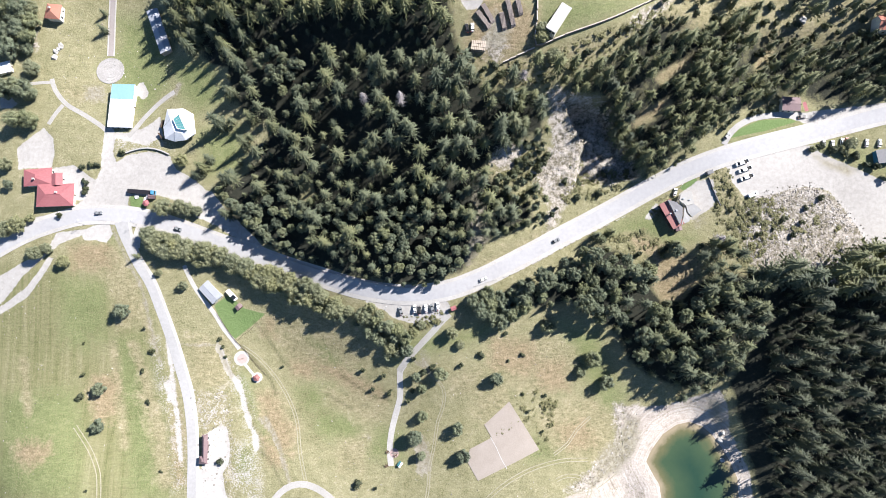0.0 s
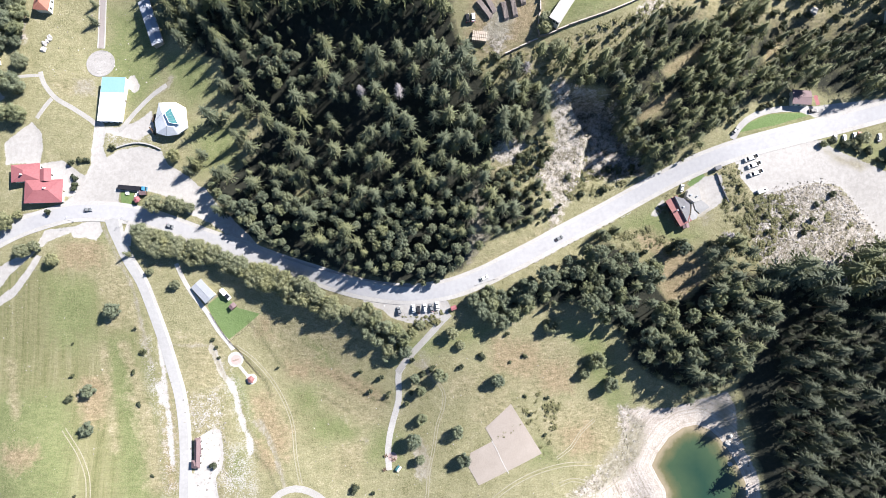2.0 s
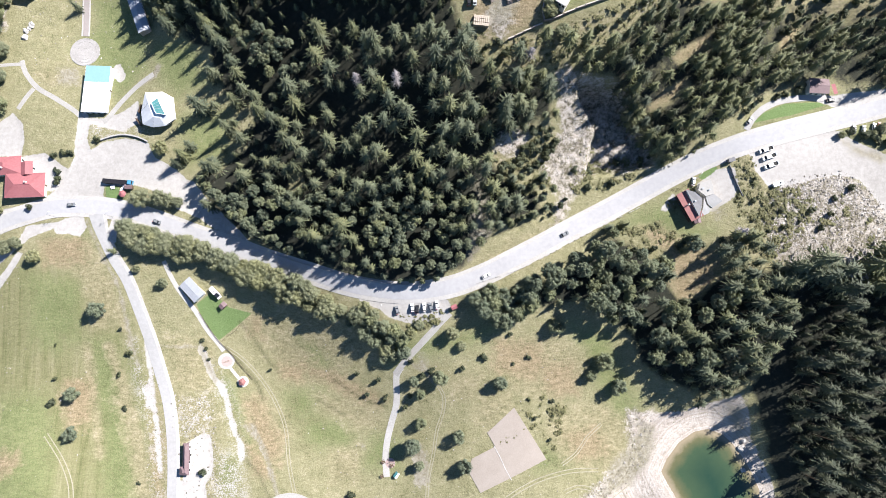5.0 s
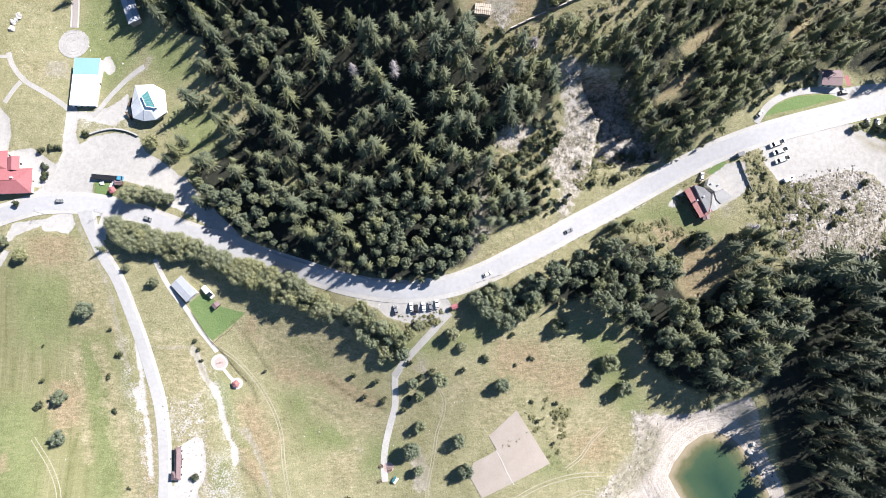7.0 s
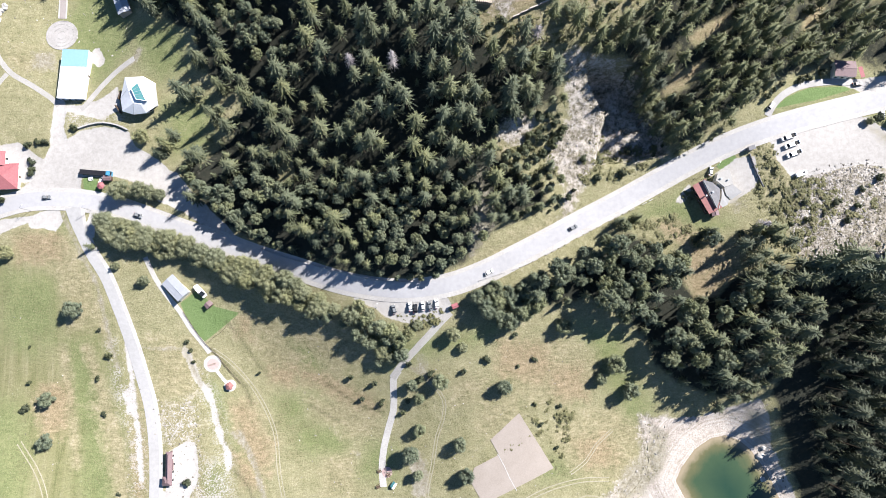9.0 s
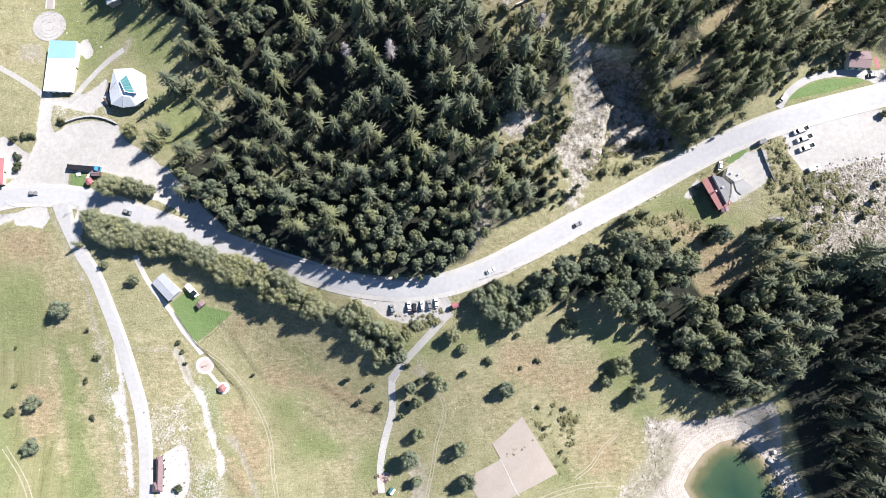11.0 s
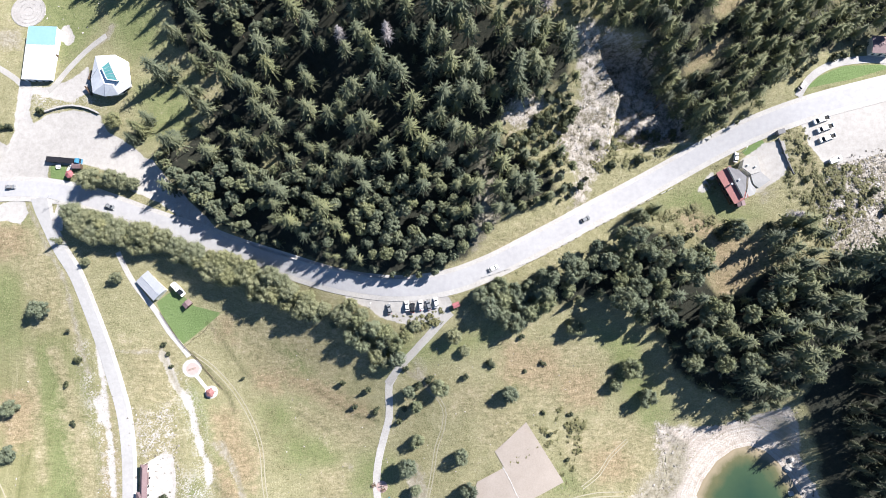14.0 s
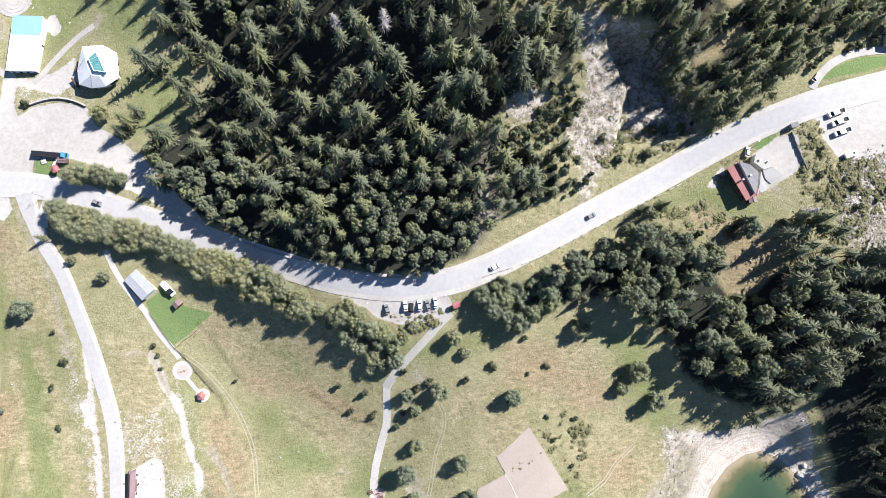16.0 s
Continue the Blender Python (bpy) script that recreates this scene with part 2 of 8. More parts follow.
# ---- shape of the land ----
SLOPE = (2, 8, 24.5, -9, 10.4, -1.3)
HILLS = [(20, 140, 35, 12.2), (-100, -20, 35, -15.7), (120, -60, 35, -12.2), (-40, -60, 35, -10.2), (200, 140, 35, -9.8), (-180, 160, 35, -14.2), (100, 80, 35, -5.8), (-100, 100, 35, -6.9), (-220, -100, 35, 18.1), (-220, 20, 35, 1.5), (80, 160, 35, 17.7), (60, 80, 35, -3.4), (60, -40, 35, -4.8), (-160, 60, 35, -2.7), (-180, -60, 35, -5.4), (0, 200, 60, 17.4), (-20, 100, 35, 5.8), (-140, 140, 35, 2.6), (120, -120, 35, -6.8), (120, 0, 35, -1.8)]
WATER = -23.0
POND = [(117.5, -84.1), (120.8, -77.6), (127.9, -68.6), (136.4, -63.1), (144, -61.5), (151.5, -64.1), (156.9, -68.8), (162.1, -76.1), (166.6, -84), (170.4, -93.5), (170.7, -109.7), (179.8, -129), (129.5, -130.5), (125.9, -108.3), (124.5, -97), (120.7, -90.6)]
QUARRY = [(71.5, 68.8), (73.2, 82), (75.7, 92.7), (66.7, 105.3), (64.1, 113.7), (71.9, 116.1), (88.7, 113.9), (103.6, 98.5), (110.4, 83.4), (109.5, 75), (87.7, 71.1)]
rng = np.random.default_rng(7)


def outline_distance(poly, x, y):
    """Distance to a closed outline, negative inside."""
    p = np.array(poly, float)[:, :2]
    d = np.full(x.shape, 1e9)
    inside = np.zeros(x.shape, bool)
    for a, b in zip(p, np.roll(p, -1, 0)):
        e = b - a
        k = np.clip(((x - a[0]) * e[0] + (y - a[1]) * e[1]) / (e @ e), 0, 1)
        d = np.minimum(d, np.hypot(x - a[0] - k * e[0], y - a[1] - k * e[1]))
        if a[1] != b[1]:
            inside ^= ((a[1] > y) != (b[1] > y)) & (x < (b[0] - a[0]) * (y - a[1]) / (b[1] - a[1]) + a[0])
    return np.where(inside, -d, d)


def line_distance(line, x, y):
    p = np.array(line, float)[:, :2]
    d = np.full(x.shape, 1e9)
    for a, b in zip(p[:-1], p[1:]):
        e = b - a
        k = np.clip(((x - a[0]) * e[0] + (y - a[1]) * e[1]) / (e @ e), 0, 1)
        d = np.minimum(d, np.hypot(x - a[0] - k * e[0], y - a[1] - k * e[1]))
    return d


def height(x, y):
    x, y = np.asarray(x, float), np.asarray(y, float)
    x, y = np.clip(x, -290, 290), np.clip(y, -165, 215)
    u, v = x / 250, y / 170
    z = SLOPE[0] + SLOPE[1] * u + SLOPE[2] * v + SLOPE[3] * u * u + SLOPE[4] * u * v + SLOPE[5] * v * v
    for cx, cy, r, h in HILLS:
        z = z + h * np.exp(-((x - cx) ** 2 + (y - cy) ** 2) / (2 * r * r))
    d = outline_distance(QUARRY, x, y)
    k = np.clip(-d / 5, 0, 1)
    k = k * k * (3 - 2 * k)
    z = z * (1 - k) + np.minimum(z, 2.0 + 0.14 * np.maximum(y - 62, 0)) * k
    d = outline_distance(POND, x, y)
    k = np.clip(d / 22, 0, 1)
    k = k * k * (3 - 2 * k)
    shore = WATER + 0.05 + np.where(d > 0, 0.09 * d, np.maximum(0.16 * d, -3.0))
    return shore * (1 - k) + z * k


def z_at(x, y):
    return float(height(x, y))


def smooth(line, step=3.0):
    """A Catmull-Rom line through the points, in short steps; further columns go along."""
    p = np.array(line, float)
    p = np.vstack([2 * p[0] - p[1], p, 2 * p[-1] - p[-2]])
    out = []
    for i in range(1, len(p) - 2):
        n = max(2, int(np.hypot(*(p[i + 1] - p[i])[:2]) / step))
        for t in np.arange(n) / n:
            out.append(0.5 * (2 * p[i] + (p[i + 1] - p[i - 1]) * t + (2 * p[i - 1] - 5 * p[i] + 4 * p[i + 1] - p[i + 2]) * t * t
                              + (3 * p[i] - p[i - 1] - 3 * p[i + 1] + p[i + 2]) * t ** 3))
    out.append(p[-2])
    return np.array(out)


# centre lines
MAIN_ROAD = [(-301.7, 12.9), (-281.3, 28.1), (-259.4, 40), (-241.6, 48.3), (-224.2, 54), (-207.2, 57.7), (-185.5, 57.6), (-165.6, 54.2), (-147.3, 48.3), (-129.2, 41.7), (-111.3, 35.9), (-91.7, 28.8), (-71.9, 22.5), (-45.7, 14.7)]
MAIN_ROAD += [(-20.1, 11.4), (2, 13.8), (20.7, 20.3), (36.3, 28), (52, 36.1), (67.8, 44.6), (83.7, 52.8), (99.3, 61.2), (117.6, 71.2), (135.3, 79.6), (156.2, 87.1), (181.2, 94), (206.5, 100.4), (230.4, 106.5), (253.3, 112.1), (285.3, 120.5)]
SIDE_ROAD = [(-184.4, 54), (-181.4, 41.6), (-175.6, 29.9), (-168.4, 18.3), (-162.5, 2.8), (-157.3, -13.4), (-152.3, -31.4), (-148.2, -45.9), (-145, -63.4), (-143.2, -80.5), (-142.7, -96), (-142.4, -114.7), (-144.9, -140)]
LANE = [(3.8, 0.8), (-0.2, -3), (-5.9, -9.3), (-13, -16.9), (-19.8, -24.3), (-25.1, -31.6)]
FOOTPATH = [(-21.8, -27.6), (-24.4, -31.9), (-24.5, -39), (-24.6, -47.2), (-27.3, -57.1), (-29.6, -66.8), (-30.5, -76.3), (-29.7, -85.6)]
PARK_PATH = [(-148.7, 28.6), (-144.4, 18.9), (-139.9, 11.2), (-133.2, 1.8), (-128.1, -7.7), (-123.3, -14.3), (-119.7, -19.6)]
LOOP_PATH = [(-109.7, -127.2), (-101.8, -113.1), (-95.7, -103.8), (-89.5, -97.7), (-81.6, -95.3), (-73.6, -97), (-65.5, -101.9), (-57.3, -110.2), (-45.9, -127.1)]
UPPER_PATH = [(153.4, 92.6), (156.1, 97.5), (160.8, 102.4), (168.8, 106.6), (178.6, 108.7), (188.3, 109.3), (200.9, 109)]
COURT = [(37.4, -48.3), (54.5, -75.5), (19.7, -92.4), (13.4, -81.5), (15.3, -74.9), (27.4, -68.5), (23.3, -61.3)]

DIRT = []
DIRT.append([(105.5, -57.7), (115.6, -58.8), (113.5, -75.9), (102.1, -91.1), (84.7, -97.8), (90.8, -78.4), (102.3, -70.8)])
DIRT.append([(150.6, -47.1), (159.5, -49.1), (163.2, -64.6), (158.9, -66.4), (154.6, -55.2)])
DIRT.append([(199.7, 89.1), (213.3, 83.7), (226.9, 79), (220.8, 75.4), (205.6, 80.7)])
DIRT.append([(-15.8, -72.7), (-10.3, -69.3), (-6.1, -77.1), (-10.9, -91.3), (-14.7, -86.7)])
DIRT.append([(-213.2, 135.9), (-201.7, 136.1), (-200.4, 125.2), (-212.2, 126.6)])
DIRT.append([(136.4, 53.5), (141.7, 56.5), (143.3, 50.4), (139.4, 48.3)])
DIRT.append([(-12.3, -19.5), (-6, -29), (-4.4, -34.8), (-12.4, -29.1)])
DIRT.append([(17.3, 65.2), (29.9, 45.8), (20.6, 36.6), (16, 32), (12.9, 27.4)])
GRAVEL = []
GRAVEL.append([(-141.8, 73.5), (-132.9, 70.6), (-125.5, 61.8), (-115.1, 51.7), (-100.8, 37.5), (-89.4, 29.8), (-98.1, 33.2), (-115.3, 41.3), (-124, 47), (-129.8, 51.9), (-141.6, 62)])
GRAVEL.append([(-214.9, 62.1), (-207.6, 67.3), (-201.9, 76.1), (-198.9, 84.4), (-198.3, 101.2), (-198.1, 109.5), (-193.4, 110.2), (-191.1, 104.6), (-192, 94.3), (-189.6, 88.3), (-183.4, 92.2), (-170.9, 94.6), (-157.9, 91.7), (-153.8, 83.7), (-146, 79.7), (-138.4, 73.8), (-127.6, 60.1), (-116, 47.1), (-124.2, 49.4), (-142.5, 56.3), (-145.8, 62.2), (-157.5, 66.9), (-164.2, 68.9), (-181.5, 69), (-182, 63.8), (-180, 60.5), (-185.6, 59.9)])
GRAVEL.append([(-251.2, 98.2), (-244.3, 102.8), (-234.9, 110), (-228.9, 103.4), (-227.3, 94.9), (-228.4, 84.9), (-243.4, 85.9), (-249.5, 85.4)])
GRAVEL.append([(-228.5, 85.5), (-215.4, 87.3), (-208.3, 82.5), (-200.6, 77.1), (-204.2, 67.2), (-214.4, 66), (-225.1, 74.8)])
GRAVEL.append([(154.8, 81.7), (168.6, 87.7), (190.6, 92.8), (203, 92.2), (205.8, 88.4), (220.8, 81.5), (241.6, 72.3), (264.4, 63.8), (273.7, 24.2), (244, 27.2), (234.5, 36.4), (226.1, 48.6), (216.3, 60.7), (210.4, 67.4), (199.3, 69.9), (185.4, 67.4), (171.6, 63.8), (165.6, 63.2), (158.8, 71.6)])
GRAVEL.append([(129.7, 66), (140, 73.4), (148, 73.8), (150.5, 65.6), (148.2, 59.5), (140.2, 53.5), (137.3, 52), (129.7, 57.7)])
GRAVEL.append([(114.7, 57.9), (118.6, 62.2), (120.1, 57.8), (114.7, 52.3), (111.6, 53)])
BEACH = [[(100.9, -52.6), (113.7, -53.4), (131.2, -51.3), (147.5, -45.5), (156.7, -42), (162.6, -51.6), (166.2, -67.7), (175.6, -86.8), (179.3, -109.4), (179.8, -129), (89.4, -129.1), (66, -127.7), (69.4, -102.6), (86.4, -97.9), (98.7, -88.4), (110.8, -79.1), (104, -65.9)]]
GRAVEL.append([(-136.9, -86.8), (-138.1, -69.1), (-135.1, -66.7), (-129.6, -63.7), (-124.6, -63.7), (-121.9, -73.5), (-121.9, -83.2), (-125.4, -89.3), (-123.7, -97.8), (-120.3, -108.5), (-137.9, -108.5), (-139.7, -86.8)])
GRAVEL.append([(-223.9, 47.7), (-201.9, 50.1), (-191.9, 50.7), (-196.7, 44.9), (-206.8, 46.6), (-220.2, 41.8), (-233.7, 31.5), (-244.2, 22.4), (-254.7, 9.4), (-269.1, -0.4), (-280.2, -0.4), (-266, 19.3), (-244.4, 30.6), (-228.7, 38.6)])
GRAVEL.append([(-225, 32.7), (-231.7, 22.3), (-240.3, 11), (-254.5, 2.2), (-272.6, -5.3), (-272.7, -2), (-256.4, 6.1), (-242.2, 15.9), (-233.6, 26.2), (-228.5, 33.7)])
GRAVEL.append([(-45.4, 11.1), (-30.3, 8.5), (-15.4, 7), (1.7, 8.3), (4.6, 4), (-1.2, -1.3), (-11.8, -5.2), (-20.5, -3.7), (-27.5, -1.3), (-32.9, 2.9), (-42.9, 7.1)])
GRAVEL.append([(-182.4, 133.8), (-180.6, 137.5), (-178, 137.6), (-175.7, 134.4), (-173.7, 130.7), (-174.4, 127.8), (-177.1, 126.3), (-179.8, 128.9), (-182.4, 130.8)])
GRAVEL.append([(10.3, 156.5), (49.1, 154.2), (49.6, 170.8), (4.7, 174.8)])
GRAVEL.append([(8.9, 156.6), (20, 155.5), (18.6, 151.5), (11.7, 151.3)])
GRAVEL.append([(186.7, 108.9), (207.2, 111.8), (241.4, 115), (261.8, 117.8), (262, 113.4), (241.4, 109.5), (203.6, 103)])
GRAVEL.append([(-281.9, 42.1), (-259.9, 50.7), (-238.4, 56.8), (-210.7, 60.7), (-207.2, 58.7), (-238.1, 51.2), (-259.5, 42.4)])
GRAVEL.append([(-263.7, 129.3), (-257.2, 129), (-251.9, 124.4), (-256.1, 122.2), (-263.4, 122.4)])
YARD_PATHS = [(2.6, [(-232.4, 139.8), (-229.9, 132.8), (-222.5, 124.1), (-211.8, 117.8), (-200.2, 110.3), (-195.7, 106)]), (2.4, [(-224.5, 123.7), (-228.1, 118.9), (-232.3, 112)]), (1.8, [(-245.7, 136.7), (-239.6, 137.3), (-232.3, 137.7)]), (2.8, [(-183.6, 103.8), (-181.2, 105.9), (-174.9, 114.2), (-166.9, 122.6), (-160.7, 127.2), (-156.5, 129.6)])]
TRACKS = []
TRACKS.append((-1.5, [(-118.4, -17.7), (-109.7, -24.3), (-98.6, -36.2), (-90, -49.1), (-84.6, -61.8), (-82.1, -77.9), (-78.5, -93.2)]))
TRACKS.append((1.7, [(-103, -59.2), (-95.7, -71), (-90.7, -85.4), (-87.4, -93.7)]))
TRACKS.append((3.4, [(-163.6, 125.2), (-156.2, 129.0), (-154.3, 133.4)]))
TRACKS.append((-1.3, [(-6, -32.9), (0.4, -41.8), (0.1, -51.4), (-2.8, -59.5), (-5.1, -73.9), (-7.7, -86.5), (-8.6, -98.9), (-10.8, -108.2)]))
TRACKS.append((-1.9, [(22.6, -104.6), (33.7, -95.2), (45, -88.5), (56.3, -84.4), (69.6, -82.1), (83.2, -82.5)]))
TRACKS.append((-1.4, [(63, -78.7), (71.4, -72.7), (76.5, -65.5), (85, -58.1)]))
TRACKS.append((-1.9, [(-207.3, -62.1), (-197.9, -74.2), (-192.5, -84.8), (-190.7, -93.7), (-190.1, -108.9)]))
TRACKS.append((2.0, [(-131.8, -16.2), (-129.7, -23.5), (-126.5, -30.1), (-123.8, -36)]))
TRACKS.append((1.6, [(-15.6, -25.9), (-9.2, -30.7), (-4.4, -34.8)]))
TRACKS.append((1.0, [(-43.8, -68.7), (-42.1, -71.8)]))
TRACKS.append((-1.8, [(64.5, -92.9), (71.2, -90.7), (79.6, -92.5), (84.7, -97.8), (82.9, -104.1)]))
TRACKS.append((-1.8, [(69.5, -96.9), (76.1, -99.8), (84.7, -99.7), (93.3, -95.2), (100.4, -90.1)]))
TRACKS.append((-1.6, [(89.9, -94.3), (98.7, -85.2), (104, -75.7), (103.3, -65.9)]))
TRACKS.append((2.6, [(-12.5, -68.4), (-9.3, -77.2), (-7.7, -86.5)]))
TRACKS.append((1.7, [(-190.7, 49.9), (-185.1, 39.0), (-179.7, 28.1), (-173.8, 17.9), (-170.2, 4.3), (-166.8, -13.3), (-163.4, -26.1)]))
TRACKS.append((0.9, [(-154.3, -15.9), (-143.6, -17.2), (-134.0, -17.3), (-129.7, -21.9)]))
TRACKS.append((1.6, [(-106.2, -59.9), (-97.6, -69.2), (-92.1, -79.8), (-88.1, -91.9)]))
WHITE_STRIPS = [(4.2, [(-161.3, -0.4), (-159.3, -10.6), (-157.8, -23.4), (-156.6, -36.2), (-155.4, -46.3), (-152.9, -58.8), (-150.7, -73.4), (-149.6, -81.1)]), (7.0, [(-158.3, -39.9), (-156.5, -47.5)]), (4.6, [(-131.4, -18.1), (-128.6, -25.2), (-124.7, -34.3), (-120.9, -38.2), (-117.4, -45.8), (-114.6, -54.5), (-111.9, -61.8), (-108.1, -69.1), (-107, -76.2)]), (2.4, [(-101.7, -63.2), (-98.1, -69.2), (-95.1, -75.2), (-92.1, -81.7)])]
DRY = []
DRY.append([(-88, 9.2), (-64.1, 2.5), (-40.8, -10), (-33.8, -23.7), (-53.3, -28.3), (-77.3, -14)])
DRY.append([(-102, -11.1), (-84.4, -11.1), (-68.3, -21.4), (-74, -34.5), (-90.4, -26.8)])
DRY.append([(-57.8, -36.8), (-36.7, -41.5), (-31.6, -59.3), (-49.9, -62.3)])
DRY.append([(-108.9, 0.7), (-100, -1.9), (-98, -11.1), (-104.7, -12.4)])
DRY.append([(-101.4, -46.1), (-92.2, -48.6), (-84.8, -62.2), (-85.2, -74.2), (-92.7, -74.1), (-99, -59.6)])
DRY.append([(-148.6, -13.3), (-133.2, -14.7), (-123.6, -31.7), (-125.6, -41.9), (-144, -36.4)])
DRY.append([(-241.8, -72.7), (-220, -70.7), (-217.4, -75.1), (-228.6, -82.4), (-238.2, -79.9)])
DRY.append([(-202.1, -39), (-191.3, -35.3), (-187.7, -45.5), (-189.5, -59.5), (-195.6, -57.9), (-199.9, -46.9)])
DRY.append([(-209.8, 38.4), (-186.7, 41.6), (-173.2, 15.7), (-173.5, -3.7), (-188, -10.1), (-191, 15.7)])
DRY.append([(-174, -26.3), (-166, -42.6), (-160.1, -64.8), (-156, -86.6), (-161.1, -92.5), (-166.4, -70.9), (-175.3, -45.7)])
DRY.append([(-148.6, -42.7), (-126.6, -43), (-120.2, -65.2), (-116.5, -102.8), (-138.9, -102.8), (-140.8, -58.7)])
DRY.append([(-109, -43.3), (-94.1, -46.6), (-88, -65.5), (-85.8, -74.8), (-99.1, -68.5), (-106.4, -57.6)])
DRY.append([(24, -13), (55.7, -9.9), (75.4, -19.5), (79.1, -29.2), (63, -45.2), (37, -41.6), (30.5, -25.7)])
DRY.append([(17.9, -41.6), (37, -38.4), (38.6, -49.6), (24.3, -60.6), (17.9, -57.5)])
DRY.append([(56.5, -51.5), (86.4, -45.7), (100.4, -59.2), (97, -85.1), (63, -77.1), (53.2, -61)])
DRY.append([(-107.2, -0.5), (-87, -0.5), (-73.7, -10.3), (-87.7, -13.7), (-104.5, -10.4)])
DRY.append([(-70.7, -43.2), (-40.5, -42.7), (-40.5, -59), (-63.9, -52.9)])
DRY.append([(-60.1, -71.9), (-43.8, -68.7), (-43.4, -87.4), (-59.5, -90.4)])
DRY.append([(114.7, 33.7), (139, 36.6), (141.1, 18.1), (121.8, 5.7), (115, 18.2)])
DRY.append([(27.8, 120), (35.9, 132.1), (50.2, 132.5), (78.7, 140.9), (93.3, 147.2), (94.2, 140), (73.9, 131.3), (51.1, 123.2), (34.1, 112.9)])
DRY.append([(118.8, 127.6), (126.7, 147), (139.5, 162.9), (153.1, 164.7), (167.8, 152), (168.9, 131.5), (158.4, 136.6), (144.2, 143.8), (128, 133.7)])
DRY.append([(177.1, 161.2), (202.2, 164.7), (203.9, 150.6), (184.9, 150.3)])
DRY.append([(27, 152.3), (46.3, 151.7), (45.8, 134.7), (33.2, 129.7), (21.6, 139.6)])
DRY.append([(-229.5, 136.3), (-203.5, 136.8), (-202.1, 126), (-218.5, 124.1)])
DRY.append([(-148.6, -13.5), (-127.1, -13.6), (-123.9, -33.4), (-142.5, -36.3)])
DRY.append([(21.6, 83.8), (29.2, 86.9), (35.7, 78.7), (26.6, 66.8)])
DRY.append([(11.3, 24.3), (23.8, 32), (36.2, 36.7), (48.8, 42.9), (55.1, 46.1), (59.9, 43.6), (42.5, 34.2), (20.7, 23.7)])
DRY.append([(150.4, 76.2), (159.4, 79.2), (165.6, 65.4), (162.8, 48.6), (153.7, 54.8)])
LUSH = []
LUSH.append([(-36.8, -62), (-23.8, -66.6), (-23.7, -81.9), (-46.8, -82.3)])
LUSH.append([(89.7, 44.5), (101.9, 54.2), (116.2, 56.3), (119, 49.5), (123.7, 41.3), (101.8, 44.4)])
LUSH.append([(-141.2, 104.7), (-114.4, 107.2), (-114.6, 83.2), (-134.4, 78.6)])
LUSH.append([(-196.4, 178.3), (-161.6, 175.4), (-160.3, 134.5), (-173.3, 117.9), (-188.2, 136.7)])
LUSH.append([(-161.4, 148.7), (-130.7, 144.3), (-125.8, 121.7), (-141.3, 116.1), (-152.3, 126.8)])
LUSH.append([(157.7, 95.6), (168.8, 105.3), (185, 107.9), (203.9, 107.4), (178.3, 100.2)])
LUSH.append([(96.2, 49.4), (114.7, 58.6), (126.8, 46), (138.9, 42.7), (129.9, 36.7), (108.5, 43.1)])
LUSH.append([(202.9, 90.9), (212, 90), (229.9, 82.1), (241.5, 75.9), (241.4, 82), (221.1, 91.4), (206.1, 94.1)])
LUSH.append([(-182.5, 69.3), (-169.2, 69.2), (-170, 61.1), (-180, 61.1)])
LUSH.append([(65.1, -3.7), (87.8, -10), (92.1, -26.1), (106.6, -46), (93.3, -49.1), (75.8, -29.2)])
LUSH.append([(-223, 22.3), (-192.7, 18.9), (-193, -13.3), (-219.2, -13.3)])
LUSH.append([(-255, -45.6), (-211.2, -42.1), (-202, -63.7), (-199.7, -99.6), (-245.2, -100.4)])
LUSH.append([(-73.9, -52.9), (-47.2, -59.1), (-46.9, -75), (-73.2, -68.7)])
LUSH.append([(-204.5, 147.7), (-184.2, 178), (-177.1, 154.1), (-160.3, 134.5), (-176.9, 118.1)])
LUSH.append([(-189.7, -10.1), (-176.9, -13.4), (-160.1, -64.8), (-157.6, -102.5), (-175.2, -101.6), (-182.7, -51.9)])
LUSH.append([(49.1, 154.2), (108.7, 160.1), (61.1, 139.9), (49.7, 139.5)])
LUSH.append([(156.3, 167.8), (166.8, 163.2), (168.7, 137.4), (161.9, 133.9)])
LAWN = [[(156.1, 95.9), (162.4, 101.2), (173.7, 106.1), (191.4, 107.1), (195.1, 105.8), (175.1, 99.9)], [(130.3, 70.3), (138.9, 75.2), (140.6, 70.9), (132.2, 67.9)], [(-132.7, 5.7), (-124.1, 12.2), (-116, 4.1), (-103.8, 0.8), (-122.4, -14), (-127.5, -8.7)], [(-180.8, 68.7), (-174.2, 68.6), (-171.4, 60.4), (-180, 60.5)]]
CLIFF = []
CLIFF.append([(25.6, 82.9), (32.2, 89.2), (43.2, 92.9), (42.9, 86.1), (37.2, 78.8), (31, 78)])
CLIFF.append([(54.6, 115.2), (59.7, 116.5), (71.9, 116.1), (89.1, 111.8), (108.9, 86), (108.1, 75.5), (82.1, 73), (72.3, 70.2), (68.2, 60.6), (59.8, 61.8), (47.7, 74.7), (54.9, 82.6), (59.9, 91.3), (57.3, 103.7)])
CLIFF.append([(162.8, 48.6), (170.1, 63.8), (183.9, 66.8), (202.3, 69.3), (214.8, 59.2), (227.8, 45.5), (241.4, 27.2), (267.8, 18), (255.3, 11.8), (216.7, 16.4), (194.3, 25.6), (169.7, 25.7)])
